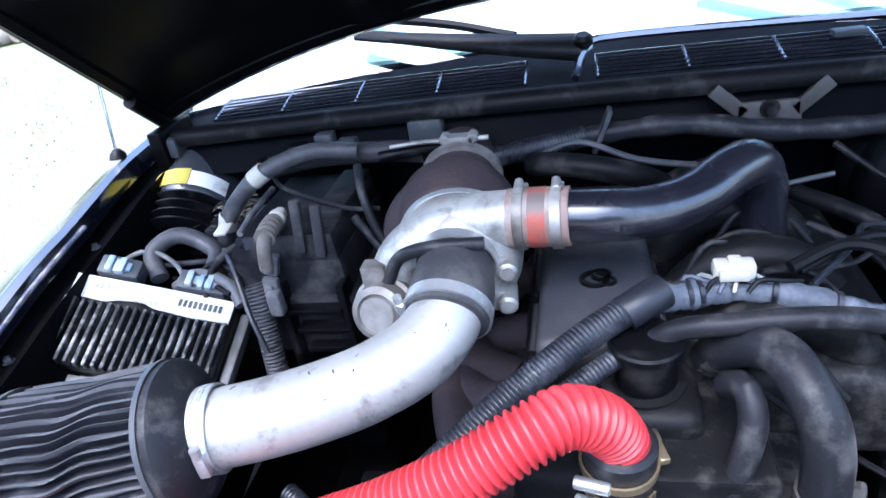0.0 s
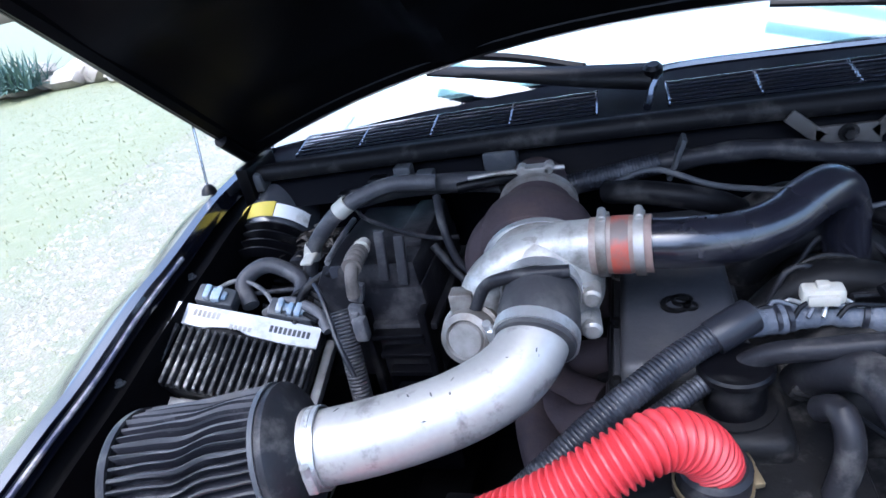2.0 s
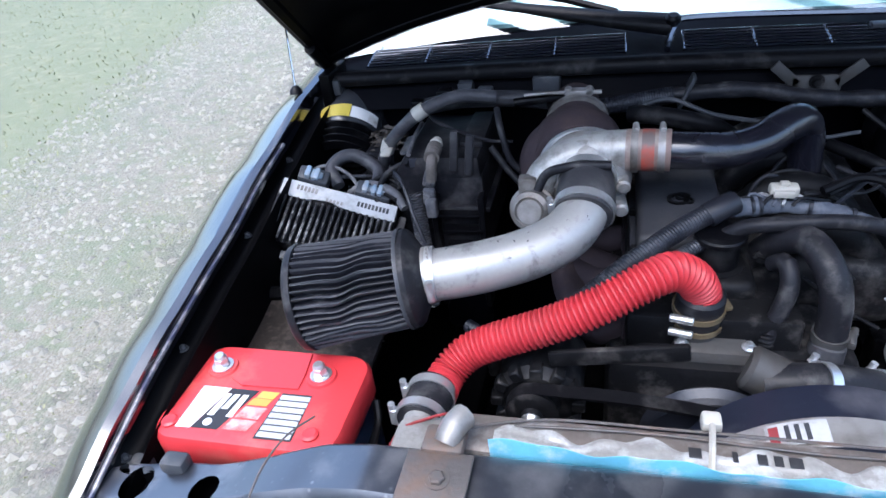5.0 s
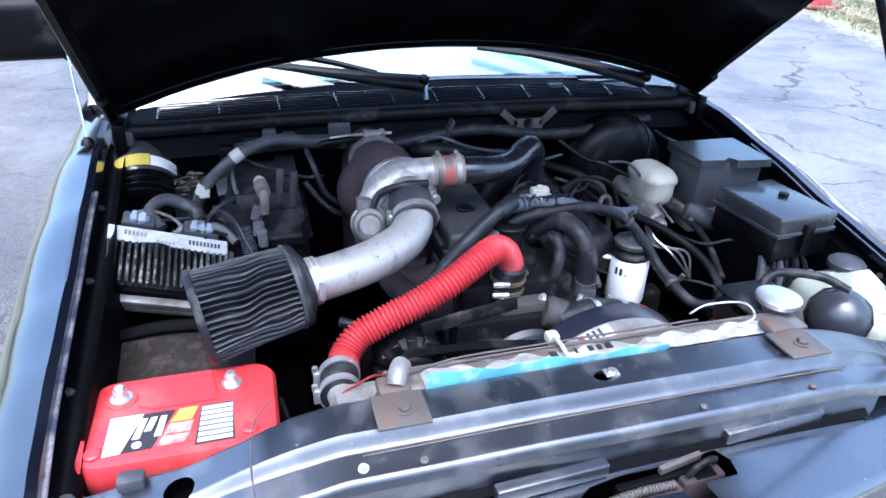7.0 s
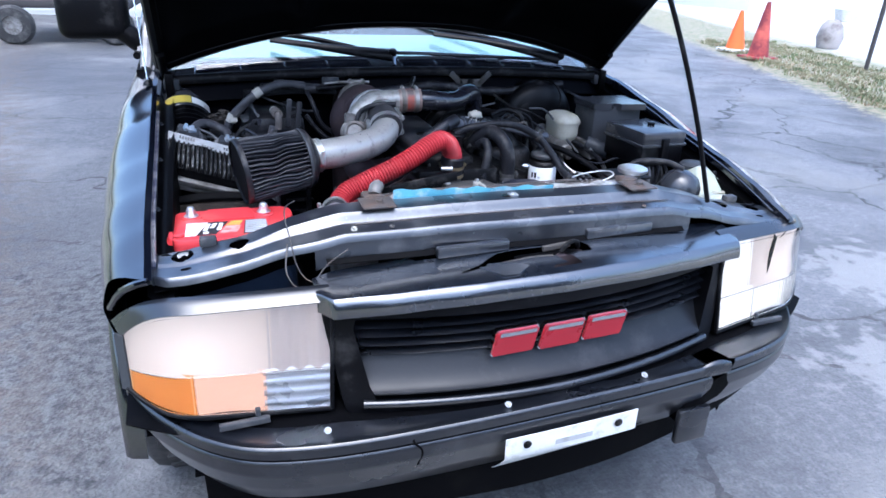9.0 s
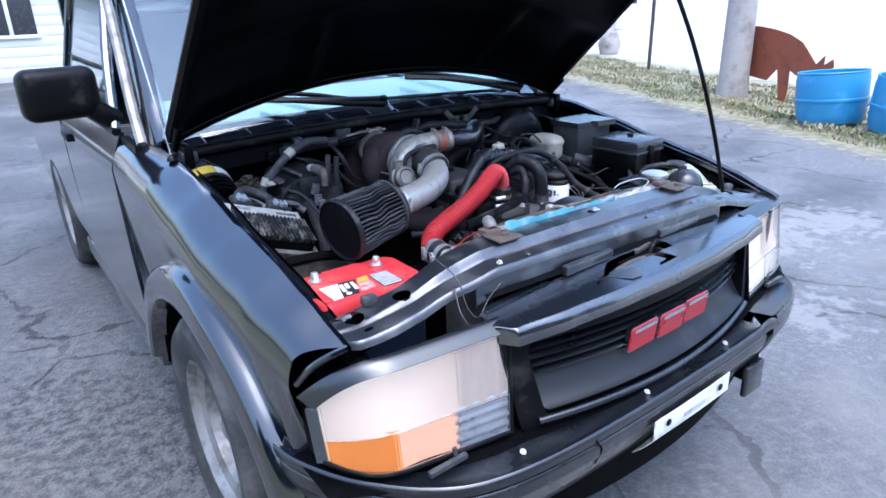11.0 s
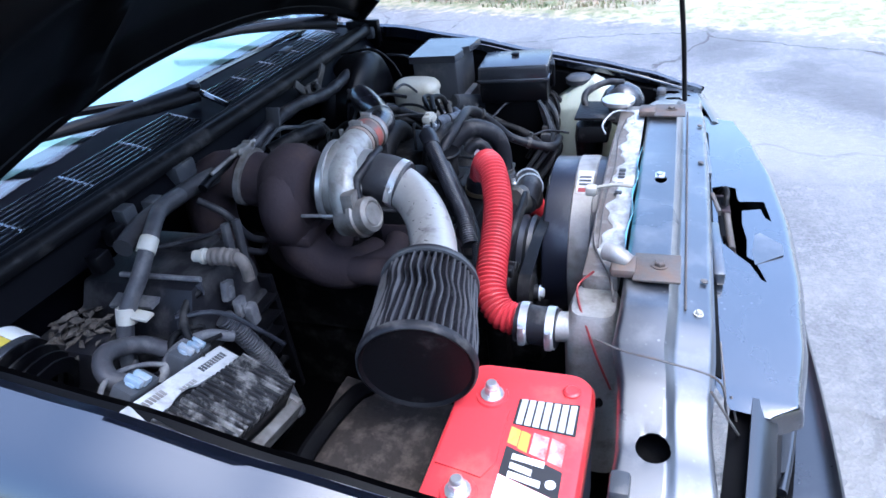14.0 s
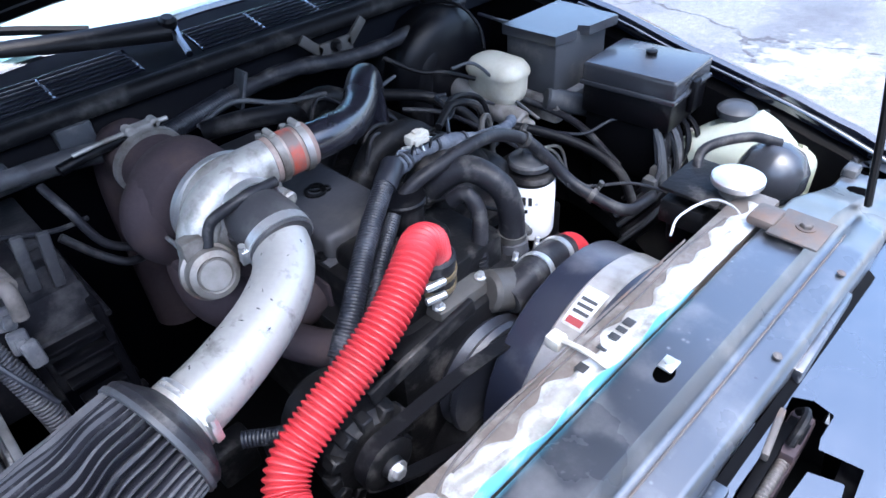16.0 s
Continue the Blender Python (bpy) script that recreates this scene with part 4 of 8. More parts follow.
def badge_piece(cx, cz, wide, tall, lean):
    """One badge piece shown as a plain leaning block with a bright rim and a bright strip."""
    m = Matrix.Translation((cx, nose_y(cx, cz) + 0.016, cz - 0.006)) @ Matrix.Rotation(radians(90), 4, 'X')
    slab = [(x * wide + lean * z, z * tall) for x, z in ((-1, -0.8), (-0.9, -1), (0.92, -1), (1, -0.85), (1, 0.8), (0.9, 1), (-0.92, 1), (-1, 0.85))]
    rim = [(x * 1.05, z * 1.09) for x, z in slab]
    b = part("badge_block", plate(slab, (), 0.010, m=m @ Matrix.Translation((0, 0, 0.010))), EMBLEM_RED, grille, "red badge block")
    part("chrome_edge", plate(rim, (), 0.012, m=m @ Matrix.Translation((0, 0, 0.006))), CHROME, b)
    for z0, z1, x0, x1 in ((0.58, 0.90, -0.86, 0.90),):
        strip = [(x * wide + lean * z, z * tall) for x, z in ((x0, z0), (x1, z0), (x1, z1), (x0, z1))]
        part("bright_strip", plate(strip, (), 0.003, m=m @ Matrix.Translation((0, 0, 0.0118))), CHROME, b)


for cx in (-0.098, 0.0, 0.098):
    badge_piece(cx, 0.722, 0.043, 0.026, 0.006)

# ---- headlamps ----
LAMPS = []
for s in (-1, 1):
    lamp = thing("headlight", (s * 0.6, -0.14, 0.62), "lit rectangular headlight with amber corner and clear lens", "headlight", "headlights")
    LAMPS.append(lamp)

    def face(u, v, push=0.0):
        """u from the grille side (0) out round the corner (1), v up."""
        x = 0.430 - 0.014 * v * (1 - u) + 0.358 * u
        y = -0.172 + 0.055 * u + 0.070 * max(0.0, (u - 0.62) / 0.38) ** 2
        hi = 0.822 - 0.010 * u - 0.070 * max(0.0, (u - 0.66) / 0.34) ** 2.6
        lo = 0.606 + 0.012 * u + 0.030 * max(0.0, (u - 0.75) / 0.25) ** 2
        return V((s * x, y + 0.022 * v + push, lo + (hi - lo) * v))

    def flute(u, v, waves, deep):
        return face(u, v, -deep * abs(math.sin(u * waves)))
    # reflectors behind the lens
    part("reflector", sheet(lambda u, v: face(0.29 + 0.71 * u, 0.37 + 0.63 * v, 0.009 + 0.012 * math.sin(math.pi * u) * math.sin(math.pi * v)), 18, 10), LAMP_WARM, lamp, "glowing main reflector")
    part("side_reflector", sheet(lambda u, v: face(0.0 + 0.31 * u, 0.37 + 0.63 * v, 0.008 + 0.002 * math.sin(u * 22)), 24, 6), LAMP_SIDE if s < 0 else LAMP_BRIGHT, lamp, "faintly lit reflector")
    part("lower_reflector", sheet(lambda u, v: face(0.0 + 0.34 * u, 0.0 + 0.41 * v, 0.008 + 0.002 * math.sin(v * 26)), 8, 30), REFLECTOR if s < 0 else LAMP_BRIGHT, lamp, "grey ribbed reflector")
    part("park_reflector", sheet(lambda u, v: face(0.325 + 0.36 * u, 0.0 + 0.41 * v, 0.008 + 0.006 * math.sin(u * 3.1)), 10, 6), LAMP_PINK if s < 0 else LAMP_BRIGHT, lamp, "pink lit park reflector" if s < 0 else "pale lit park reflector")
    part("turn_bulb", sheet(lambda u, v: face(0.67 + 0.33 * u, 0.0 + 0.41 * v, 0.008 + 0.006 * math.sin(u * 3.1)), 10, 6), LAMP_AMBER if s < 0 else LAMP_BRIGHT, lamp, "glowing amber reflector" if s < 0 else "pale lit reflector")
    # outer lenses
    part("lens", sheet(lambda u, v: face(0.015 + 0.955 * u, 0.40 + 0.575 * v), 40, 10, 0.003), LENS, lamp, "clear lens")
    part("turn_lens", sheet(lambda u, v: flute(0.67 + 0.30 * u, 0.025 + 0.368 * v, 220, 0.0008), 70, 6, 0.003), LENS_AMBER if s < 0 else LENS, lamp, "amber turn signal lens" if s < 0 else "faded pale turn signal lens")
    part("side_lens", sheet(lambda u, v: flute(0.33 + 0.338 * u, 0.025 + 0.368 * v, 160, 0.0008), 60, 6, 0.003), LENS_PINK if s < 0 else LENS, lamp, "pale pink park lens" if s < 0 else "pale park lens")
    part("lower_lens", sheet(lambda u, v: face(0.015 + 0.312 * u, 0.025 + 0.368 * v, -0.004 * abs(math.sin(v * 11)) if s < 0 else 0.0), 12, 48, 0.003), LENS_GREY if s < 0 else LENS, lamp, "ribbed clear lens" if s < 0 else "plain clear lens")
    # dark shell round the back, top and sides
    part("shell", join(sheet(lambda u, v: face(u, v, 0.050), 20, 6, 0.003, (0, 1, 0)),
                       sheet(lambda u, v: face(u, 1.0, 0.004 + 0.048 * v) + V((0, 0, 0.003)), 20, 3, 0.003),
                       sheet(lambda u, v: face(u, 0.0, 0.004 + 0.048 * v) - V((0, 0, 0.002)), 20, 3, 0.003),
                       sheet(lambda u, v: face(-0.006, u, 0.002 + 0.048 * v), 4, 2, 0.003),
                       sheet(lambda u, v: face(1.0, u, 0.002 + 0.048 * v), 4, 2, 0.003)), SHADOW_STEEL, lamp, "black lamp shell")
    part("top_bezel", sheet(lambda u, v: face(u, 0.985, -0.003) + V((0.006 * s * v * max(0, u - 0.7) * 8, 0.032 * v, 0.006 + 0.020 * math.sin(v * 1.5))), 24, 5, 0.004), BUMPER, lamp, "satin black top trim")
    part("side_bezel", sheet(lambda u, v: face(0.985, 0.99 - 0.98 * u, -0.003) + V((s * 0.016 * v, 0.014 * v, 0.004 * (1 - u))), 10, 4, 0.004), PLASTIC_GREY, lamp)
    part("lower_bezel", tube([face(u / 12, 0.0, -0.001) for u in range(13)], 0.0045, 8, 0.02), PLASTIC, lamp)
    part("inner_bezel", tube([face(0.0, v / 6, -0.001) for v in range(7)], 0.004, 8, 0.02), PLASTIC, lamp)
    part("adjuster", join(rod((s * 0.565, -0.155, 0.626), (s * 0.565, -0.158, 0.608), 0.005, 8), box(s * 0.59 - 0.045, s * 0.59 + 0.045, -0.172, -0.160, 0.600, 0.612, 0.002)), PLASTIC_GREY, lamp)
    # near-black sheet that puts in the shade under and beside the lamp
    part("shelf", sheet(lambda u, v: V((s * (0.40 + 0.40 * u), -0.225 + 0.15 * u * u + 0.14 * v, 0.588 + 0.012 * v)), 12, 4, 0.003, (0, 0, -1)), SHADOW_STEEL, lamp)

# ---- bumper and plate ----
bumper = thing("front_bumper", (0, -0.28, 0.4), "black plastic front bumper, cracked at one end", "bumper")


BUMP_PLAN = [(0.842, 0.150), (0.836, 0.064), (0.812, -0.010), (0.780, -0.075), (0.735, -0.140), (0.680, -0.200), (0.610, -0.248), (0.51, -0.278), (0.38, -0.294), (0.20, -0.302), (0.0, -0.304)]
BUMP_LINE = spline([(-x, y, 0) for x, y in BUMP_PLAN] + [(x, y, 0) for x, y in BUMP_PLAN[-2::-1]], 0.02)


def bumper_shell(u, v):
    """A pressed profile carried round the plan line: shelf, ridge, groove, face and tucked lower edge."""
    i = min(len(BUMP_LINE) - 2, max(1, int(u * (len(BUMP_LINE) - 1))))
    f = u * (len(BUMP_LINE) - 1) - i
    p = BUMP_LINE[i].lerp(BUMP_LINE[i + 1], f)
    d = (BUMP_LINE[i + 1] - BUMP_LINE[i - 1]).normalized()
    inward = V((-d.y, d.x, 0))
    prof = [(0.0, 0.085, 0.592), (0.12, 0.016, 0.597), (0.17, 0.006, 0.604), (0.22, 0.0, 0.600), (0.32, 0.0, 0.581), (0.37, 0.007, 0.575), (0.42, 0.001, 0.569), (0.62, 0.003, 0.540), (0.80, 0.024, 0.49), (1.0, 0.058, 0.438)]
    off = lerp_table([(a, b) for a, b, c in prof], v)
    z = lerp_table([(a, c) for a, b, c in prof], v)
    return p + inward * off + V((0, 0, z))


NOTCH_A, NOTCH_B = 0.664, 0.690
part("shell", sheet(lambda u, v: bumper_shell(NOTCH_A * u - 0.004 * math.sin(v * 9) * (u > 0.99), v), 72, 34), BUMPER, bumper)
part("broken_end", sheet(lambda u, v: bumper_shell(NOTCH_B + (1 - NOTCH_B) * u + 0.004 * math.sin(v * 11) * (u < 0.01), v), 36, 34), BUMPER, bumper)
part("raised_flap", sheet(lambda u, v: bumper_shell(NOTCH_A - 0.012 + 0.034 * u, 0.16 + 0.22 * v) + V((0, -0.006 * u, 0.010 * math.sin(u * 3.1) * (1 - v))), 6, 6, 0.003), BUMPER, bumper, "bent flap of broken plastic")
# near-black line laid in the groove, drawing its shade
part("groove", tube([bumper_shell(NOTCH_A * k / 30, 0.37) for k in range(31)], 0.0035, 6, 0.03), SHADOW_STEEL, bumper)
part("groove", tube([bumper_shell(NOTCH_B + (1 - NOTCH_B) * k / 16, 0.37) for k in range(17)], 0.0035, 6, 0.03), SHADOW_STEEL, bumper)
part("crack", tube([bumper_shell(0.355, 0.14), bumper_shell(0.352, 0.3) - V((0, 0.001, 0)), bumper_shell(0.360, 0.5) - V((0, 0.001, 0)), bumper_shell(0.357, 0.7) - V((0, 0.001, 0))], 0.0022, 6, 0.01), SHADOW_STEEL, bumper, "dark split in the plastic")
# filler and dam in near-black, standing for the shade behind the bumper
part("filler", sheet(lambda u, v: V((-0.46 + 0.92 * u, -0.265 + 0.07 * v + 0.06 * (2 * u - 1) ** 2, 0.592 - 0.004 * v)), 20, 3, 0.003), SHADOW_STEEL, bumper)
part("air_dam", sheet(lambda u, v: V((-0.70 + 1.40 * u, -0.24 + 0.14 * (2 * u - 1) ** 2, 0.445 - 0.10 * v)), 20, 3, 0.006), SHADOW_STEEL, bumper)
part("tow_bracket", box(0.315, 0.375, -0.280, -0.24, 0.44, 0.585, 0.004), SHADOW_STEEL, bumper)
part("torn_end", box(0.30, 0.385, -0.292, -0.275, 0.40, 0.49, 0.006), BUMPER, bumper)
for x in (-0.47, -0.12, 0.2):
    part("bumper_bolt", bolt((x, -0.270 if abs(x) < 0.4 else -0.235 + 0.35 * max(0, abs(x) - 0.5), 0.599), (0, -0.4, 1), 0.0045, 0.005), LABEL_GREY, bumper)
number = thing("number_plate", (0.02, -0.35, 0.47), "white bent registration plate with blank bars", "registration plate")
part("sheet", sheet(lambda u, v: V((-0.140 + 0.305 * u, -0.312 + 0.10 * (-0.14 + 0.305 * u) ** 2 + 0.085 * max(0.0, v - 0.38) * (1 + 0.3 * u), 0.548 - 0.145 * v * (1 - 0.22 * v))), 12, 8, 0.0015), LABEL_WHITE, number)
part("top_bar", box(-0.03, 0.055, -0.3145, -0.3132, 0.512, 0.524, 0.0), LABEL_GREY, number)
for x in (-0.095, 0.115):
    part("plate_screw", bolt((x, -0.315, 0.53), (0, -1, 0), 0.006, 0.004), GRIME, number)

# the nose sits a little askew on the body
def set_askew(ob, dx, dy, dz, turn=2.0, lean=-1.0, wide=1.0):
    c = V((0, -0.15, 0.72))
    n = Matrix.Translation(c + V((dx, dy, dz))) @ Matrix.Rotation(radians(turn), 4, 'Z') @ Matrix.Rotation(radians(lean), 4, 'Y') @ Matrix.Diagonal((wide, 1, 1, 1)) @ Matrix.Translation(-c)
    ob.matrix_world = n @ Matrix.Translation(ob.location)


for ob in (header, grille):
    set_askew(ob, 0.042, 0.006, 0.0, wide=1.04)
set_askew(latch, 0.012, 0.006, 0.004)
for ob in (bumper, number):
    set_askew(ob, 0.035, 0.012, -0.002)
for ob, side in zip(LAMPS, (-1, 1)):
    set_askew(ob, 0.014 if side < 0 else 0.066, 0.0, 0.0)

# ---- wheels ----
def build_wheel(side, wheel_y=WHEEL_Y):
    m = aim((side * 0.66, wheel_y, WHEEL_Z), (side, 0, 0))
    w = part("wheel", lathe([(0.0, 0.10), (0.055, 0.105), (0.06, 0.095), (0.10, 0.085), (0.135, 0.075), (0.150, 0.095), (0.158, 0.130), (0.192, 0.140), (0.206, 0.160), (0.212, 0.163), (0.208, 0.14), (0.20, 0.05), (0.19, 0.0)], m, 64), ALU_DIRTY, truck, "dull aluminium wheel rim")
    part("tyre", lathe([(0.205, 0.01), (0.235, -0.01), (0.30, -0.02), (0.325, 0.0), (0.335, 0.03), (0.336, 0.12), (0.328, 0.155), (0.30, 0.178), (0.25, 0.174), (0.212, 0.160)], m, 72), TYRE, w, "black tyre")
    part("tread", join(*[box(-0.012, 0.012, 0.327, 0.342, 0.03 + 0.035 * (k % 2), 0.085 + 0.035 * (k % 2), 0.003, 1, m=m @ Matrix.Rotation(2 * math.pi * k / 64, 4, 'Z')) for k in range(64)]), TYRE, w)
    for k in range(5):
        a = 2 * math.pi * k / 5
        part("lug_nut", lathe([(0, 0), (0.010, 0), (0.010, 0.018), (0, 0.02)], m @ Matrix.Translation((0.08 * math.cos(a), 0.08 * math.sin(a), 0.09)), 6), CHROME, w)
    # near-black discs on the rim draw the shade of its holes
    for k in range(8):
        a = 2 * math.pi * (k + 0.5) / 8
        part("vent", lathe([(0, 0), (0.018, 0), (0.018, 0.004), (0, 0.004)], m @ Matrix.Translation((0.125 * math.cos(a), 0.125 * math.sin(a), 0.0795)), 12), SHADOW_STEEL, w)
    part("hub_cap", lathe([(0.04, 0.10), (0.038, 0.125), (0.02, 0.132), (0, 0.133)], m, 24), CHROME, w)


build_wheel(-1)
build_wheel(1)
build_wheel(-1, 3.30)
build_wheel(1, 3.30)
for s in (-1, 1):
    # wheel housing coloured near-black, with the arch's shade in it
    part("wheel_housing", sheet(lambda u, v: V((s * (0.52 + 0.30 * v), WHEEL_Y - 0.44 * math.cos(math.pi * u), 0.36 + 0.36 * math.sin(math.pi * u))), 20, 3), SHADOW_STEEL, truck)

# ---- windscreen, cowl and cab ----
def screen_base(x):
    return 0.99 - 0.055 * (x / 0.75) ** 2, 1.094 - 0.036 * (x / 0.75) ** 2


def screen(u, v):
    x = -0.715 + 1.43 * u
    k = 1 - 0.13 * v
    y0, z0 = screen_base(x)
    return V((x * k, y0 + 0.62 * v, z0 + 0.50 * v))


ws = part("windscreen", sheet(screen, 24, 12, 0.005), GLASS, truck, "tinted windscreen reflecting the sky")
ws.visible_shadow = False
for s in (-1, 1):
    pts = [(s * 0.735, 0.955, 1.052), (s * 0.725, 1.03, 1.10), (s * 0.69, 1.25, 1.30), (s * 0.635, 1.62, 1.60)]
    part("windscreen_pillar", tube(pts, 0.035, 10, 0.05, flat=0.6), PAINT, truck)
    part("screen_trim", tube([(s * 0.722, 0.94, 1.073), (s * 0.70, 1.03, 1.118), (s * 0.668, 1.25, 1.305), (s * 0.612, 1.62, 1.605)], 0.010, 8, 0.05), CHROME if s < 0 else PLASTIC, truck)
    part("drip_rail", tube([(s * 0.775, 1.0, 1.06), (s * 0.765, 1.10, 1.16), (s * 0.735, 1.3, 1.36), (s * 0.69, 1.62, 1.62)], 0.016, 8, 0.05), ALU_DIRTY if s < 0 else PAINT, truck)
part("roof", sheet(lambda u, v: V((-0.64 + 1.28 * u, 1.60 + 0.95 * v, 1.60 + 0.045 * math.sin(math.pi * u) + 0.03 * math.sin(math.pi * v))), 16, 10, 0.02), PAINT, truck)
part("cab_back", box(-0.72, 0.72, 2.52, 2.56, 0.9, 1.62, 0.01), PAINT, truck)
part("dashboard", sheet(lambda u, v: V((-0.68 + 1.36 * u, 1.08 + 0.36 * v, 1.065 + 0.05 * math.sin(v * 2.6))), 16, 8, 0.02), DASH, truck, "sun-bleached pale dashboard cover")
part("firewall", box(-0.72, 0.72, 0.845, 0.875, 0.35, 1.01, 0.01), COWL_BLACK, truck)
part("seat_back", join(box(-0.58, -0.06, 1.95, 2.1, 0.8, 1.42, 0.05), box(0.06, 0.58, 1.95, 2.1, 0.8, 1.42, 0.05)), PLASTIC_GREY, truck)
for s in (-1, 1):
    def door_fn(u, v):
        y = 1.16 + 1.12 * u
        z = 0.36 + 0.72 * v
        return V((s * (0.845 - 0.02 * (1 - v) ** 2 - 0.045 * max(0, v - 0.86) / 0.14), y, z))
    d = part("door", sheet(door_fn, 16, 20, 0.012), PAINT, truck, "black door with dusty flank")
    win = sheet(lambda u, v: V((s * (0.80 - 0.115 * v), 1.24 + 1.0 * u * (1 - 0.22 * v) + 0.25 * v, 1.085 + 0.48 * v)), 4, 4, 0.004)
    g = part("door_glass", win, GLASS, d)
    g.visible_shadow = False
    part("window_frame", join(tube([(s * 0.805, 1.20, 1.08), (s * 0.765, 1.36, 1.26), (s * 0.69, 1.60, 1.575), (s * 0.685, 2.2, 1.585), (s * 0.80, 2.30, 1.08)], 0.016, 8, 0.06)), PAINT, d)
    part("door_handle", box(s * 0.85 - 0.012, s * 0.85 + 0.012, 2.02, 2.18, 0.93, 0.965, 0.006), PLASTIC, d)
    part("belt_trim", tube([(s * 0.812, 1.16, 1.08), (s * 0.812, 1.7, 1.085), (s * 0.812, 2.28, 1.085)], 0.012, 8, 0.1), PLASTIC, d)
    part("bed_side", sheet(lambda u, v: V((s * (0.845 - 0.02 * (1 - v) ** 2), 2.30 + 1.9 * u, 0.42 + 0.60 * v)), 16, 10, 0.03), PAINT, truck)
    part("sill", box(s * 0.80 - 0.03, s * 0.80 + 0.03, 1.08, 2.5, 0.30, 0.40, 0.02), PAINT, truck)
    # black triangular filler between wing and pillar
    part("pillar_filler", plate([(0.98, 1.062), (1.16, 1.068), (1.20, 1.05), (1.18, 1.02), (0.98, 1.04)], (), 0.02,
                                m=Matrix.Translation((s * 0.80, 0, 0)) @ Matrix(((0, 0, s, 0), (1, 0, 0, 0), (0, 1, 0, 0), (0, 0, 0, 1)))), PLASTIC, truck)
    mirror = part("door_mirror", box(-0.105, 0.105, -0.045, 0.045, -0.075, 0.075, 0.034, 5, m=pose(s * 0.930, 1.23, 1.200, 0, 0, s * -8)), PLASTIC, truck, "black moulded door mirror")
    part("mirror_arm", tube([(s * 0.79, 1.24, 1.10), (s * 0.82, 1.235, 1.125), (s * 0.87, 1.23, 1.165)], 0.034, 10, 0.02), PLASTIC, mirror)
    part("mirror_glass", box(-0.085, 0.085, 0.043, 0.047, -0.058, 0.058, 0.0015, m=pose(s * 0.930, 1.23, 1.200, 0, 0, s * -8)), CHROME, mirror)

# load bed behind the cab
part("bed_floor", box(-0.80, 0.80, 2.57, 4.18, 0.60, 0.64, 0.01), PAINT_DULL, truck)
for k in range(9):
    part("bed_rib", box(-0.66 + 0.165 * k - 0.03, -0.66 + 0.165 * k + 0.03, 2.60, 4.16, 0.64, 0.652, 0.005), PAINT_DULL, truck)
part("tailgate", box(-0.79, 0.79, 4.16, 4.20, 0.62, 1.02, 0.012), PAINT, truck)
part("rear_bumper", box(-0.82, 0.82, 4.20, 4.34, 0.44, 0.58, 0.03, 3), BUMPER, truck)
for s in (-1, 1):
    part("bed_rail", box(s * 0.82 - 0.035, s * 0.82 + 0.035, 2.56, 4.20, 1.015, 1.045, 0.01), PAINT, truck)
    part("bed_inner_wall", box(s * 0.78 - 0.01, s * 0.78 + 0.01, 2.57, 4.18, 0.63, 1.02, 0.006), PAINT_DULL, truck)
    part("wheel_box", box(s * 0.69 - 0.09, s * 0.69 + 0.09, 2.98, 3.62, 0.64, 0.80, 0.04, 3), PAINT_DULL, truck)
part("rear_window", box(-0.60, 0.60, 2.555, 2.565, 1.10, 1.52, 0.004), LID, truck)

cowl = thing("cowl_panel", (0, 0.88, 1.05), "black plastic scuttle panel with slotted vents under the windscreen", "scuttle panel")


def seal_point(x):
    return V((x, 0.775 + 0.06 * (x / 0.70) ** 2, 1.082 - 0.030 * (x / 0.70) ** 2))


part("seal", tube([seal_point(x / 10 * 0.70) for x in range(-10, 11)], 0.016, 10, 0.03, flat=0.8), RUBBER, cowl, "dusty rubber weatherstrip")
part("seal_channel", tube([seal_point(x / 10 * 0.69) + V((0, 0.028, -0.004)) for x in range(-10, 11)], 0.013, 8, 0.04), PLASTIC, cowl)
for s in (-1, 1):
    part("seal_end", box(s * 0.695 - 0.022, s * 0.695 + 0.022, 0.81, 0.86, 1.026, 1.060, 0.008), PLASTIC_GREY, cowl)
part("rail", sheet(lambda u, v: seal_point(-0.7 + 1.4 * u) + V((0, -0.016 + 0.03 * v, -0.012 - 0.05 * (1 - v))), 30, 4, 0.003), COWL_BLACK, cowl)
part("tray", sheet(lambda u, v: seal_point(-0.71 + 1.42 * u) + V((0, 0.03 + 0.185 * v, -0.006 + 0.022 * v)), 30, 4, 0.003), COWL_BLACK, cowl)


def vent(x0, x1, bright):
    g = []
    n_cross = int((x1 - x0) / 0.105)
    for k in range(7):
        f = k / 6
        g.append(tube([seal_point(x0 + (x1 - x0) * t / 8) + V((0, 0.048 + 0.070 * f, 0.008 + 0.012 * f)) for t in range(9)], 0.0023, 6, 0.04, flat=0.7))
    for k in range(n_cross + 1):
        x = x0 + (x1 - x0) * k / n_cross
        g.append(tube([seal_point(x) + V((0, 0.05, 0.006)), seal_point(x) + V((0, 0.085, 0.014)), seal_point(x) + V((0, 0.120, 0.020))], 0.0026, 6, 0.02))
    p = part("vent_grille", join(*g), VENT, cowl, "slotted vent grille")
    if bright:
        part("vent_border", tube([seal_point(x0 - 0.03) + V((0, 0.035, 0.012)), seal_point(x0 - 0.012) + V((0, 0.10, 0.032)), seal_point(x0 + 0.05) + V((0, 0.148, 0.036)), seal_point(x1) + V((0, 0.150, 0.030))], 0.006, 6, 0.02), VENT, p)


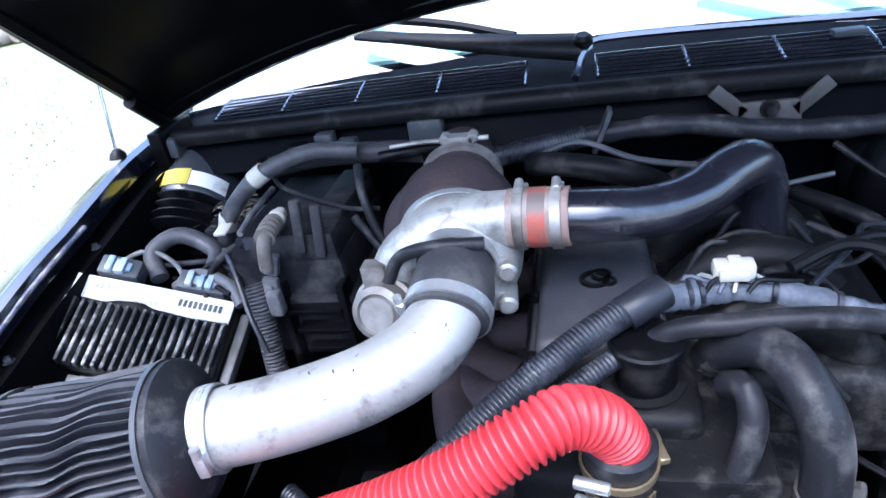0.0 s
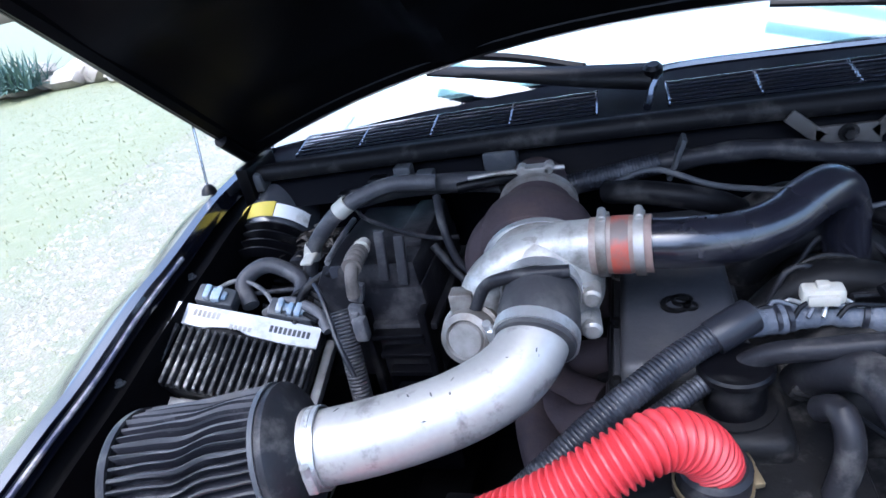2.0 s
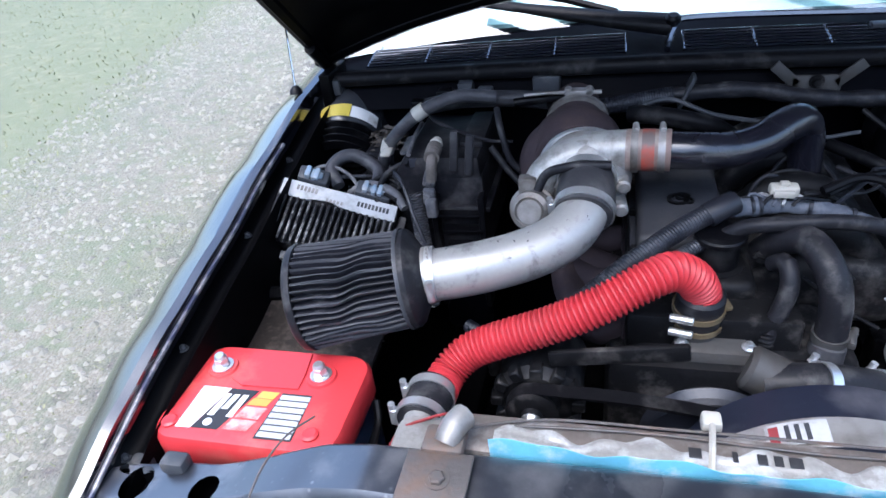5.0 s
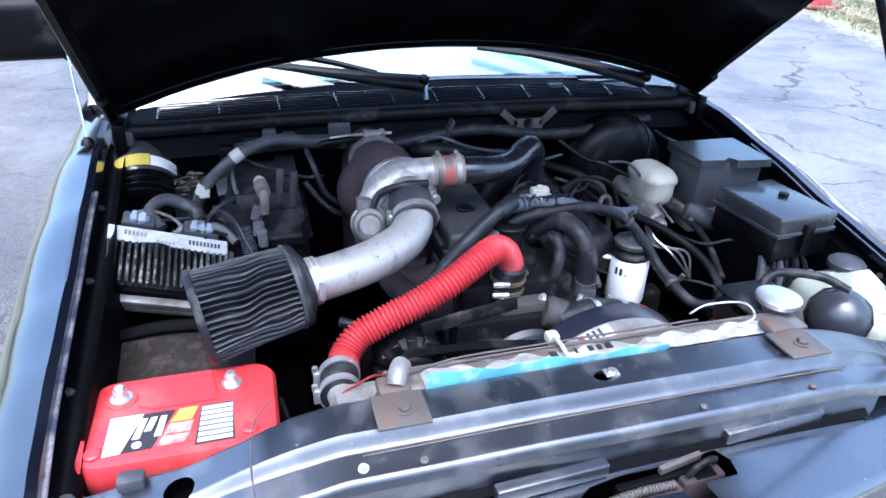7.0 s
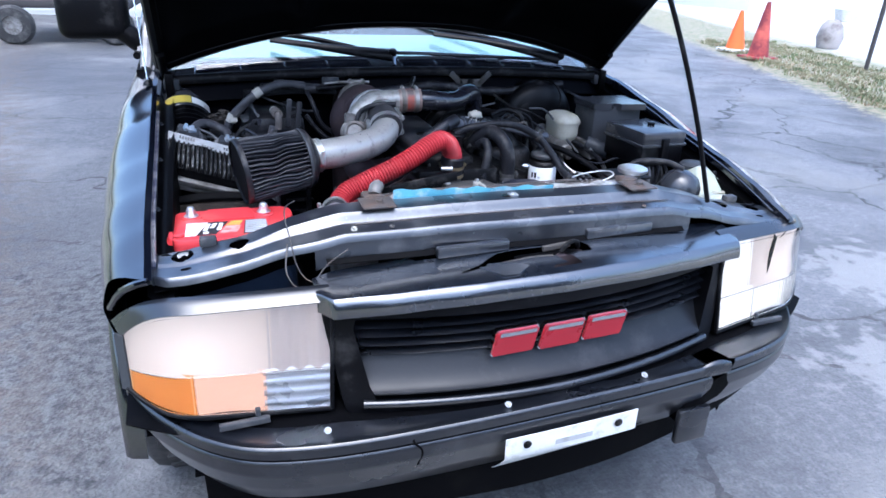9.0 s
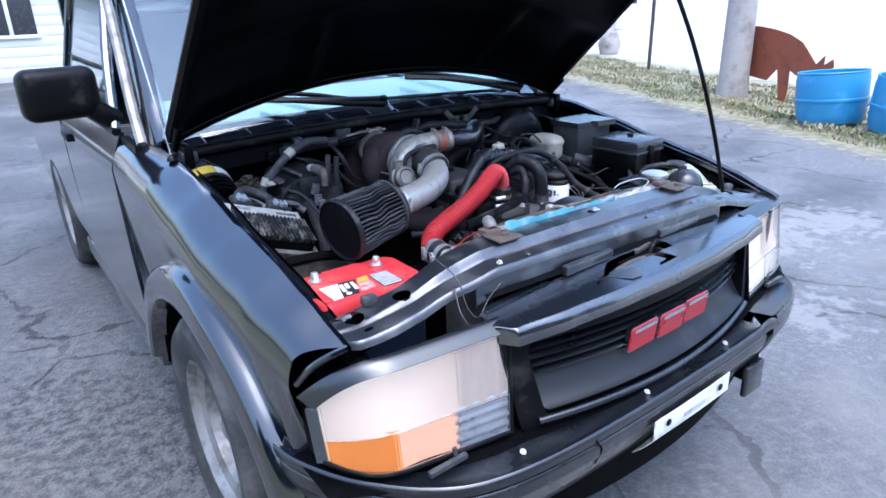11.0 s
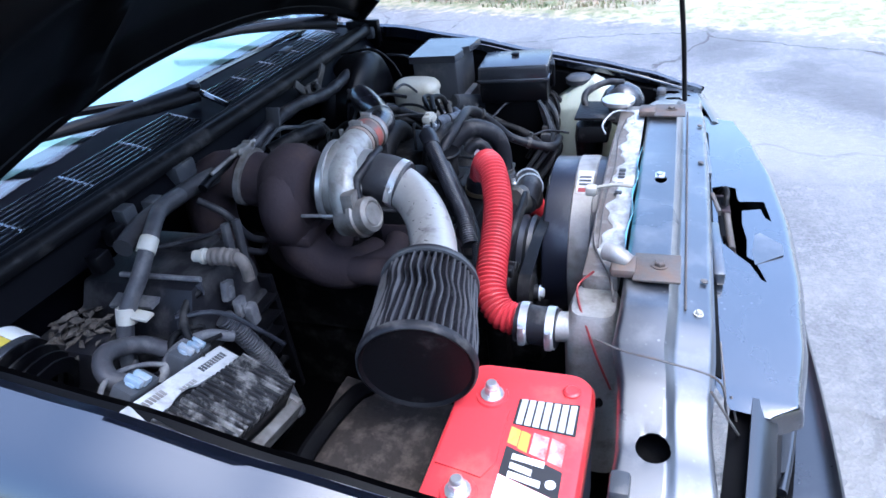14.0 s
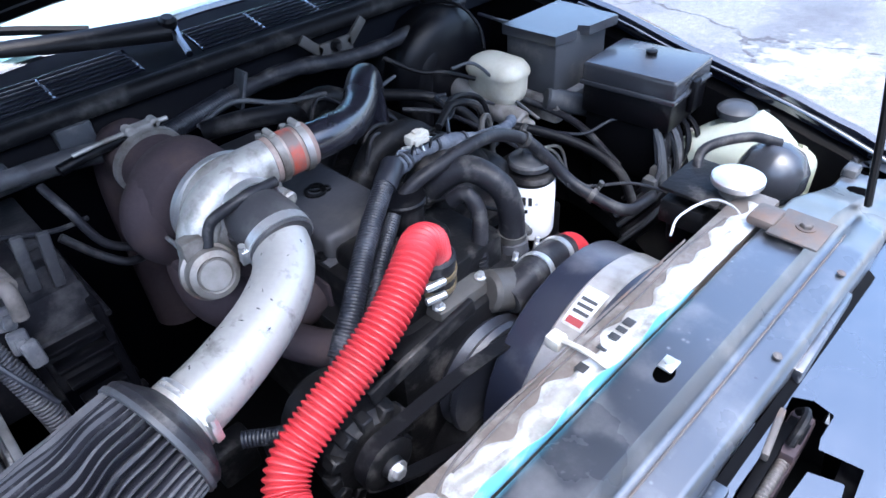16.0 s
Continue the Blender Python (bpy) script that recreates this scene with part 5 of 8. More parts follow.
vent(-0.63, -0.112, False)
vent(-0.012, 0.58, True)
part("cowl_clip", box(0.29, 0.33, 0.865, 0.885, 1.098, 1.106, 0.002), PLASTIC_GREY, cowl)
for name, pts in (("outer", [(-0.03, 0.89, 1.115), (-0.15, 0.92, 1.125), (-0.30, 0.965, 1.14), (-0.40, 1.0, 1.150)]), ("inner", [(0.56, 0.87, 1.105), (0.45, 0.92, 1.13), (0.30, 0.98, 1.155), (0.15, 1.03, 1.17)])):
    wip = thing("wiper", pts[0], "black windscreen wiper parked on the glass", "wiper", "windscreen wipers")
    part("wiper_arm", tube(pts, lambda s: 0.023 - 0.040 * s if s < 0.3 else 0.011, 10, 0.02, flat=0.6), PLASTIC, wip)
    a, b = V(pts[1]), V(pts[-1])
    d = (b - a).normalized()
    part("wiper_blade", tube([a + d * -0.02 + V((0, 0.035, 0.006)), (a + b) / 2 + V((0, 0.05, 0.016)), b + d * 0.16 + V((0, 0.05, 0.014))], 0.008, 6, 0.03), RUBBER, wip)
    part("pivot_cap", rod(pts[0], V(pts[0]) + V((0, -0.006, 0.020)), 0.014, 14, 0.005), PLASTIC, wip)
ant = thing("radio_antenna", (-0.753, 0.773, 1.05), "thin chrome radio antenna on a black base", "antenna")
part("antenna_base", lathe([(0, 0), (0.014, 0), (0.012, 0.009), (0.006, 0.016), (0, 0.018)], aim((-0.753, 0.773, 1.048), (0, 0.2, 1)), 16), PLASTIC, ant)
part("mast", rod((-0.753, 0.775, 1.065), (-0.80, 1.00, 1.85), 0.0022, 8), CHROME, ant)


# ---- air intake ----
AF0, AF1 = V((-0.386, 0.287, 0.960)), V((-0.532, 0.257, 0.942))
air = thing("air_filter", (-0.45, 0.24, 0.90), "black pleated cone air filter with dusty wavy folds", "air filter")


def pleats():
    bm = bmesh.new()
    axis = AF1 - AF0
    m = aim(AF0, axis)
    length = axis.length
    folds, per, rows = 44, 6, 28
    rings = []
    for i in range(rows + 1):
        s = i / rows
        r0 = 0.0655 + 0.0080 * s
        ring = []
        for k in range(folds * per):
            fold = k // per
            wave = 0.055 * math.sin(s * 6.5 + fold * 0.08) + 0.018 * math.sin(s * 17 + fold * 0.3) + 0.014 * math.sin(fold * 2.3)
            wave *= math.sin(math.pi * min(1, s * 1.05 + 0.02)) * 0.85 + 0.15
            a = 2 * math.pi * k / (folds * per) + wave
            deep = (0.0, 0.14, 0.85, 1.0, 0.85, 0.14)[k % per]
            r = r0 - 0.0130 * deep + 0.0014 * math.sin(fold * 1.7 + s * 6)
            ring.append(bm.verts.new((r * math.cos(a), r * math.sin(a), s * length)))
        rings.append(ring)
    n = folds * per
    for a, b in zip(rings, rings[1:]):
        for k in range(n):
            j = (k + 1) % n
            f = bm.faces.new((a[k], a[j], b[j], b[k]))
            f.material_index = 1 if k % per in (0, 5) else 0
    return moved(bm, m)


part("pleats", pleats(), FILTER_CLOTH, air).data.materials.append(PLEAT_DUST)
MA = aim(AF0, AF1 - AF0)
LA = (AF1 - AF0).length
part("end_cap", lathe([(0.066, LA - 0.004), (0.0745, LA - 0.002), (0.0745, LA + 0.006), (0.071, LA + 0.009), (0.067, LA + 0.005), (0.035, LA + 0.003), (0, LA + 0.003)], MA, 56), RUBBER, air, "round black rubber end cap")
part("end_ring", lathe([(0.0720, LA + 0.0085), (0.0745, LA + 0.0065), (0.0755, LA + 0.003), (0.0755, LA - 0.003), (0.072, LA - 0.003)], MA, 56), RUBBER_GREY, air)
part("base_flange", lathe([(0.036, -0.020), (0.041, -0.019), (0.053, -0.012), (0.063, -0.007), (0.0675, -0.002), (0.0675, 0.007), (0.065, 0.010), (0.04, 0.006)], MA, 56), RUBBER_GREY, air, "thick rubber base flange")
part("flange_ring", lathe([(0.066, 0.006), (0.0695, 0.005), (0.0695, 0.010), (0.066, 0.011)], MA, 56, closed=True), PLASTIC_GREY, air)
part("neck", lathe([(0.036, -0.032), (0.0385, -0.031), (0.0385, -0.016), (0.041, -0.014)], MA, 40), ALU, air, "aluminium neck")

intake = thing("intake_pipe", (-0.22, 0.30, 0.93), "brushed aluminium intake pipe with scuffs and a clamp", "intake pipe")
IP = [(-0.378, 0.288, 0.961), (-0.330, 0.300, 0.963), (-0.280, 0.319, 0.965), (-0.232, 0.343, 0.969), (-0.194, 0.370, 0.977), (-0.173, 0.396, 0.988), (-0.165, 0.420, 0.999)]
part("pipe", tube(IP, 0.0355, 40, 0.006), ALU, intake)
part("lower_clamp", clamp((-0.360, 0.292, 0.962), (-0.96, -0.20, -0.02), 0.0375, 0.011), STEEL, intake)
part("rubber_coupling", tube([(-0.166, 0.404, 0.994), (-0.164, 0.425, 1.002), (-0.164, 0.455, 1.010), (-0.164, 0.484, 1.014)], lambda s: 0.0400 + 0.002 * math.sin(s * 60), 36, 0.005), DUSTY_GREY, intake, "dusty grey rubber coupling")
part("coupling_clamp", clamp((-0.165, 0.413, 0.997), (0.1, 1, 0.35), 0.0410), STEEL, intake)
part("coupling_clamp", clamp((-0.164, 0.472, 1.013), (0, 1, 0.2), 0.0410), STEEL, intake)
random.seed(11)
for k in range(26):
    t = random.uniform(0.08, 0.85)
    i = int(t * 6)
    c = V(IP[i]).lerp(V(IP[i + 1]), t * 6 - i)
    ax = (V(IP[i + 1]) - V(IP[i])).normalized()
    m = aim(c, ax, random.uniform(40, 160))
    span, tall, skew = random.uniform(0.04, 0.16), random.uniform(0.0008, 0.0028), random.uniform(-0.006, 0.006)
    part("scuff", moved(sheet(lambda u, v: V((0.0357 * math.cos(span * (u - 0.5)), 0.0357 * math.sin(span * (u - 0.5)), tall * (v - 0.5) * math.sin(3.1 * u) + skew * (u - 0.5))), 6, 2, 0.0001), m), DUSTY_GREY, intake)

# ---- turbocharger ----
turbo = thing("turbocharger", (-0.18, 0.55, 0.85), "turbocharger with cast aluminium compressor and rust-brown turbine housing", "turbocharger")


def scroll(centre, axis, major, minor0, minor1, turn=330, start=0):
    """A snail housing whose tube grows along the turn."""
    m = aim(centre, axis)
    pts = []
    for k in range(41):
        a = radians(start + turn * k / 40)
        pts.append(m @ V((major * math.cos(a), major * math.sin(a), 0)))
    total = major * radians(turn)
    return sweep(pts, lambda s: minor0 + (minor1 - minor0) * min(1, s / total), 18)


comp = part("compressor_housing", scroll((-0.168, 0.502, 0.992), (0, 1, 0.15), 0.042, 0.018, 0.026, 320, 60), ALU_CAST, turbo, "cast aluminium snail")
part("compressor_face", lathe([(0.038, -0.035), (0.044, -0.030), (0.058, -0.014), (0.066, 0.0), (0.066, 0.028), (0.03, 0.03)], aim((-0.166, 0.500, 1.002), (0, 1, 0.15)), 40), ALU_CAST, comp)
outlet = part("outlet_elbow", tube([(-0.232, 0.480, 0.950), (-0.238, 0.480, 0.978), (-0.228, 0.484, 1.012), (-0.198, 0.494, 1.034), (-0.155, 0.505, 1.043), (-0.105, 0.505, 1.045)], lambda s: 0.022 + 0.045 * min(s, 0.16), 30, 0.006), ALU_WORN, turbo, "worn cast outlet elbow")
part("outlet_lug", box(-0.131, -0.121, 0.500, 0.520, 1.008, 1.030, 0.003), ALU_CAST, outlet)
for x, y, z in ((-0.112, 0.470, 1.006), (-0.114, 0.462, 0.972)):
    part("housing_lug", join(rod((x, y - 0.010, z), (x - 0.004, y + 0.03, z), 0.0105, 14, 0.003), box(x - 0.03, x, y + 0.0, y + 0.02, z - 0.012, z + 0.012, 0.004)), ALU_CAST, turbo)
part("centre_housing", lathe([(0.05, 0), (0.05, 0.012), (0.038, 0.016), (0.036, 0.055), (0.05, 0.06), (0.05, 0.07)], aim((-0.172, 0.525, 1.0), (-0.1, 1, 0.05)), 32), GRIME, turbo)
turbine = part("turbine_housing", scroll((-0.198, 0.608, 0.972), (-0.1, 1, 0.1), 0.046, 0.026, 0.040, 330, 100), RUST, turbo, "rust-brown turbine snail")
part("turbine_face", lathe([(0.0, -0.02), (0.055, -0.02), (0.064, 0.0), (0.060, 0.03), (0.047, 0.055), (0.046, 0.09), (0.0, 0.09)], aim((-0.186, 0.605, 0.992), (-0.05, 0.9, 0.25)), 40), RUST, turbine)
part("turbine_barrel", lathe([(0.0, -0.046), (0.050, -0.046), (0.066, -0.036), (0.074, -0.010), (0.072, 0.018), (0.058, 0.036), (0.048, 0.046), (0.047, 0.078), (0.0, 0.078)], aim((-0.186, 0.606, 0.998), (-0.03, 1.0, 0.12)), 44), RUST, turbine, "rust-brown turbine barrel")
part("outlet_band", join(lathe([(0.046, -0.006), (0.053, -0.004), (0.053, 0.006), (0.046, 0.008)], aim((-0.190, 0.688, 1.014), (-0.05, 0.9, 0.25)), 40, closed=True),
                         box(-0.203, -0.167, 0.678, 0.698, 1.060, 1.072, 0.003), rod((-0.240, 0.688, 1.066), (-0.150, 0.688, 1.066), 0.0035, 8)), ALU_DIRTY, turbo, "steel V-band clamp")
for x in (-0.205, -0.170):
    part("band_trunnion", rod((x, 0.678, 1.068), (x, 0.698, 1.068), 0.007, 12, 0.002), ALU_DIRTY, turbo)
part("band_screw", rod((-0.28, 0.690, 1.062), (-0.24, 0.688, 1.066), 0.003, 8), ALU_DIRTY, turbo)
part("downpipe", tube([(-0.192, 0.70, 1.016), (-0.195, 0.735, 1.02), (-0.20, 0.775, 0.99), (-0.205, 0.785, 0.90), (-0.21, 0.76, 0.70)], 0.044, 22, 0.02), RUST, turbo)
part("inlet_flange", box(-0.245, -0.14, 0.565, 0.665, 0.905, 0.925, 0.006, m=Matrix.Identity(4)), RUST, turbo)
band = part("compressor_band", lathe([(0.064, 0.0), (0.070, 0.002), (0.070, 0.010), (0.064, 0.012)], aim((-0.170, 0.528, 1.002), (-0.05, 1, 0.15)), 40, closed=True), STEEL, turbo)
gate = part("wastegate_actuator", lathe([(0, -0.052), (0.014, -0.052), (0.026, -0.046), (0.030, -0.030), (0.030, -0.012), (0.035, -0.010), (0.035, -0.002), (0.031, 0.0), (0.029, 0.016), (0.022, 0.020), (0.020, 0.017), (0.018, 0.020), (0, 0.021)],
                                        aim((-0.242, 0.448, 0.976), (-0.10, -0.94, 0.32)), 36), ALU_DIRTY, turbo, "round dull wastegate canister")
part("actuator_hose", tube([(-0.236, 0.455, 1.000), (-0.222, 0.462, 1.026), (-0.20, 0.455, 1.040), (-0.17, 0.452, 1.046), (-0.13, 0.455, 1.045)], 0.007, 10, 0.006), RUBBER_GREY, gate)
part("actuator_bracket", box(-0.262, -0.236, 0.455, 0.475, 0.985, 1.022, 0.002, m=Matrix.Identity(4)), ALU_DIRTY, gate)
part("actuator_rod", rod((-0.245, 0.48, 0.975), (-0.240, 0.64, 0.965), 0.003, 8), STEEL, gate)
manifold = thing("exhaust_manifold", (-0.16, 0.5, 0.7), "rust-brown cast exhaust manifold under the turbocharger", "exhaust manifold")
part("riser", tube([(-0.19, 0.615, 0.915), (-0.205, 0.60, 0.88), (-0.205, 0.565, 0.845), (-0.175, 0.525, 0.825), (-0.12, 0.50, 0.82)], lambda s: 0.046 - 0.05 * s, 20, 0.012), RUST, manifold)
for y in (0.36, 0.46, 0.58, 0.70):
    part("runner", tube([(-0.20, 0.56, 0.84), (-0.19, (y + 0.56) / 2, 0.83), (-0.15, y, 0.835), (-0.10, y, 0.845)], 0.026, 14, 0.015), RUST, manifold)
    part("port_flange", box(-0.110, -0.098, y - 0.035, y + 0.035, 0.81, 0.88, 0.006), RUST, manifold)

# ---- charge pipe ----
coupler = thing("silicone_coupler", (-0.075, 0.50, 1.0), "faded orange silicone coupler between two band clamps", "coupler")
CA, CB = V((-0.110, 0.505, 1.045)), V((-0.049, 0.501, 1.046))
part("sleeve", tube([CA, (CA + CB) / 2, CB], 0.0300, 32, 0.006), SILICONE_DIRTY, coupler, "dirty taupe silicone sleeve")
part("orange_strip", tube([CA.lerp(CB, 0.36), CA.lerp(CB, 0.5), CA.lerp(CB, 0.64)], 0.0305, 32, 0.006), ORANGE, coupler, "orange strip of clean silicone")
for f in (0.2, 0.8):
    part("band", clamp(CA.lerp(CB, f), CB - CA, 0.0306, 0.010), ALU_DIRTY, coupler)
    part("band_bolt", rod(CA.lerp(CB, f) + V((0, -0.008, 0.033)), CA.lerp(CB, f) + V((0.0, 0.012, 0.035)), 0.0045, 10, 0.001), ALU_DIRTY, coupler)
charge = thing("charge_pipe", (0.06, 0.52, 0.98), "glossy black charge pipe bent over the engine", "charge pipe")
part("pipe", tube([(-0.060, 0.502, 1.046), (-0.012, 0.502, 1.044), (0.035, 0.522, 1.036), (0.078, 0.553, 1.035), (0.112, 0.586, 1.042), (0.140, 0.614, 1.040), (0.156, 0.630, 1.014), (0.162, 0.636, 0.97), (0.166, 0.63, 0.90)], 0.0262, 32, 0.008), CHARGE_BLACK, charge)

# ---- engine ----
engine = thing("engine", (0.02, 0.5, 0.3), "grimy iron engine with a grey valve cover", "engine")
part("block", join(box(-0.10, 0.16, 0.27, 0.84, 0.35, 0.86, 0.02), box(-0.13, 0.19, 0.30, 0.80, 0.62, 0.84, 0.02)), GRIME, engine)
part("cylinder_head", box(-0.105, 0.11, 0.30, 0.82, 0.84, 0.905, 0.008), GRIME, engine)
vc = part("valve_cover", join(box(-0.090, 0.036, 0.435, 0.80, 0.895, 0.941, 0.012, 3), box(-0.100, 0.046, 0.425, 0.81, 0.893, 0.907, 0.004)), VALVE, engine, "dull grey valve cover")
for k, (x, y, w, d) in enumerate(((-0.038, 0.545, 0.020, 0.004), (-0.031, 0.553, 0.014, 0.004), (-0.023, 0.540, 0.010, 0.012))):
    part("cast_mark", lathe([(w * 0.55, 0.940), (w * 0.55, 0.944), (w * 0.85, 0.944), (w * 0.85, 0.940)], Matrix.Translation((x + 0.01, y, 0)), 20, closed=True), GRIME, vc)
part("front_housing", join(box(-0.085, 0.060, 0.345, 0.44, 0.88, 0.928, 0.016, 3), box(-0.10, 0.075, 0.335, 0.44, 0.87, 0.892, 0.006)), GRIME, engine)
for y in (0.45, 0.56, 0.67, 0.78):
    for x in (-0.095, 0.041):
        part("cover_bolt", bolt((x, y, 0.907), (0, 0, 1), 0.006, 0.008), GRIME, vc)
cap = part("oil_filler_cap", lathe([(0, 0), (0.027, 0), (0.027, 0.040), (0.033, 0.043), (0.0335, 0.049), (0.0315, 0.0515), (0.029, 0.0505), (0, 0.0500)], Matrix.Translation((0.013, 0.394, 0.926)), 36), PLASTIC, engine, "round black oil filler cap")
part("filler_neck", lathe([(0.040, 0.86), (0.038, 0.93), (0.030, 0.932)], Matrix.Translation((0.010, 0.395, 0)), 28), GRIME, cap)
part("front_cover", join(box(-0.13, 0.15, 0.255, 0.305, 0.45, 0.86, 0.02), rod((-0.02, 0.20, 0.62), (-0.02, 0.27, 0.62), 0.09, 28, 0.01)), GRIME, engine)
thermo = part("thermostat_housing", join(rod((-0.017, 0.318, 0.83), (-0.017, 0.316, 0.905), 0.029, 24, 0.006), box(-0.045, 0.055, 0.27, 0.365, 0.84, 0.875, 0.012), rod((0.04, 0.27, 0.86), (0.12, 0.25, 0.83), 0.03, 18, 0.006)), DULL_METAL, engine, "dirty dull metal water outlet")
for x, y in ((-0.035, 0.285), (0.045, 0.285), (-0.035, 0.352), (0.045, 0.352)):
    part("housing_bolt", bolt((x, y, 0.875), (0, 0, 1), 0.006, 0.008), STEEL, thermo)
part("inlet_manifold", box(0.09, 0.26, 0.40, 0.80, 0.82, 0.93, 0.03, 3), GRIME, engine)
for y in (0.44, 0.55, 0.66, 0.76):
    part("inlet_runner", tube([(0.05, y, 0.90), (0.10, y, 0.955), (0.17, y, 0.955), (0.22, y, 0.90)], 0.024, 12, 0.02), GRIME, engine)
for k in range(9):
    a = (0.06 + 0.025 * (k % 3), 0.40 + 0.045 * k, 0.935)
    part("fuel_line", tube([a, (a[0] + 0.03, a[1] + 0.01, 0.965 + 0.006 * (k % 4)), (a[0] + 0.08, a[1] + 0.02, 0.955), (a[0] + 0.12, a[1] - 0.01, 0.91)], 0.0035, 8, 0.01), RUBBER_GREY if k % 2 else GRIME, engine)
part("dipstick_tube", tube([(0.22, 0.44, 0.96), (0.235, 0.45, 0.985), (0.255, 0.455, 0.975), (0.26, 0.45, 0.90)], 0.005, 8, 0.01), DULL_METAL, engine)

# ---- front accessories ----
alternator = thing("alternator", (-0.21, 0.24, 0.75), "grimy alternator with grooved pulley", "alternator")
part("case", join(rod((-0.215, 0.215, 0.815), (-0.212, 0.33, 0.815), 0.058, 28, 0.012), *[box(-0.008, 0.008, 0.045, 0.062, 0.0, 0.02, 0.002, 1, m=aim((-0.215, 0.212, 0.815), (0, 1, 0)) @ Matrix.Rotation(k * math.pi / 6, 4, 'Z')) for k in range(12)]), GRIME, alternator)
part("pulley", lathe([(0, -0.008), (0.012, -0.008), (0.014, 0.0), (0.026, 0.0), (0.034, 0.004), (0.030, 0.012), (0.034, 0.022), (0.0, 0.024)], aim((-0.217, 0.178, 0.832), (0, 1, 0)), 30), GRIME, alternator)
part("pulley_nut", bolt((-0.217, 0.170, 0.832), (0, -1, 0), 0.009, 0.008), STEEL, alternator)
part("top_bracket", box(-0.20, -0.03, 0.222, 0.232, 0.888, 0.912, 0.004, m=Matrix.Translation((-0.115, 0.227, 0.9)) @ Matrix.Rotation(radians(-9), 4, 'Y') @ Matrix.Translation((0.115, -0.227, -0.9))), GRIME, alternator)
fan = thing("cooling_fan", (0.10, 0.17, 0.6), "dark fan shroud drum with a worn warning sticker", "cooling fan")
FM = aim((0.128, 0.085, 0.728), (0, 1, 0))
part("shroud_ring", lathe([(0.150, 0.0), (0.172, 0.002), (0.176, 0.012), (0.176, 0.115), (0.168, 0.12), (0.168, 0.02), (0.150, 0.012)], FM, 64, closed=True), mat("navy_shroud", (0.010, 0.012, 0.022), 0.35, 0, 0.3, 10, 120, 0.05, 0.1, (0.06, 0.06, 0.07), 0.35, 8), fan)
part("shroud_face", lathe([(0.06, 0.03), (0.12, 0.02), (0.160, 0.006)], FM, 56), ALU_DIRTY, fan)
part("rim_band", lathe([(0.1765, 0.028), (0.1785, 0.030), (0.1785, 0.066), (0.1765, 0.068)], FM, 64, closed=True), ALU_DIRTY, fan, "dull silver rim band")
part("sticker", sheet(lambda u, v: V((0.128 + 0.1792 * math.sin(-0.52 + 0.34 * u), 0.117 + 0.030 * v, 0.728 + 0.1792 * math.cos(-0.52 + 0.34 * u))), 10, 2, 0.0006), LABEL_GREY, fan, "worn silver warning sticker")
for u0, u1, mt in ((0.06, 0.22, CONE_RED), (0.32, 0.40, PLASTIC_GREY), (0.48, 0.56, PLASTIC_GREY), (0.64, 0.72, PLASTIC_GREY)):
    part("print_bar", sheet(lambda u, v: V((0.128 + 0.1799 * math.sin(-0.52 + 0.34 * (u0 + (u1 - u0) * u)), 0.121 + 0.022 * v, 0.728 + 0.1799 * math.cos(-0.52 + 0.34 * (u0 + (u1 - u0) * u)))), 3, 2, 0.0004), mt, fan)
part("hub_pulley", lathe([(0, 0), (0.05, 0.0), (0.085, 0.004), (0.088, 0.012), (0.080, 0.02), (0.088, 0.03), (0.07, 0.05), (0, 0.05)], aim((0.005, 0.215, 0.752), (0, 1, 0)), 44), mat("belt_pulley_paint", (0.020, 0.022, 0.030), 0.4, 0.2, 0.3, 14, 120, 0.08, 0, (0.08, 0.08, 0.085), 0.4, 10), fan)
for k in range(7):
    part("fan_blade", moved(box(-0.02, 0.02, 0.05, 0.145, -0.002, 0.002, 0.001), aim((0.128, 0.145, 0.728), (0, 1, 0)) @ Matrix.Rotation(2 * math.pi * k / 7, 4, 'Z') @ Matrix.Rotation(0.5, 4, 'Y')), SHADOW_STEEL, fan)
belt = thing("fan_belt", (-0.1, 0.22, 0.75), "black rubber drive belt between pulleys", "drive belt")
loop = [(-0.217, 0.867), (-0.10, 0.860), (0.005, 0.842), (0.070, 0.820), (0.094, 0.760), (0.06, 0.685), (0.0, 0.664), (-0.12, 0.73), (-0.235, 0.80), (-0.252, 0.835), (-0.235, 0.862), (-0.217, 0.867)]
bl = spline([(x, 0.192 + 0.09 * (x + 0.217) * 0.4, z) for x, z in loop], 0.012)
bm = bmesh.new()
rows = []
for p in bl:
    rows.append([bm.verts.new(p + V((0, dy, 0)) + (p - V((-0.07, p.y, 0.76))).normalized() * o) for dy, o in ((-0.010, 0), (0.010, 0), (0.008, -0.007), (-0.008, -0.007))])
for a, b in zip(rows, rows[1:]):
    for k in range(4):
        j = (k + 1) % 4
        bm.faces.new((a[k], a[j], b[j], b[k]))
part("belt", bm, RUBBER, belt)

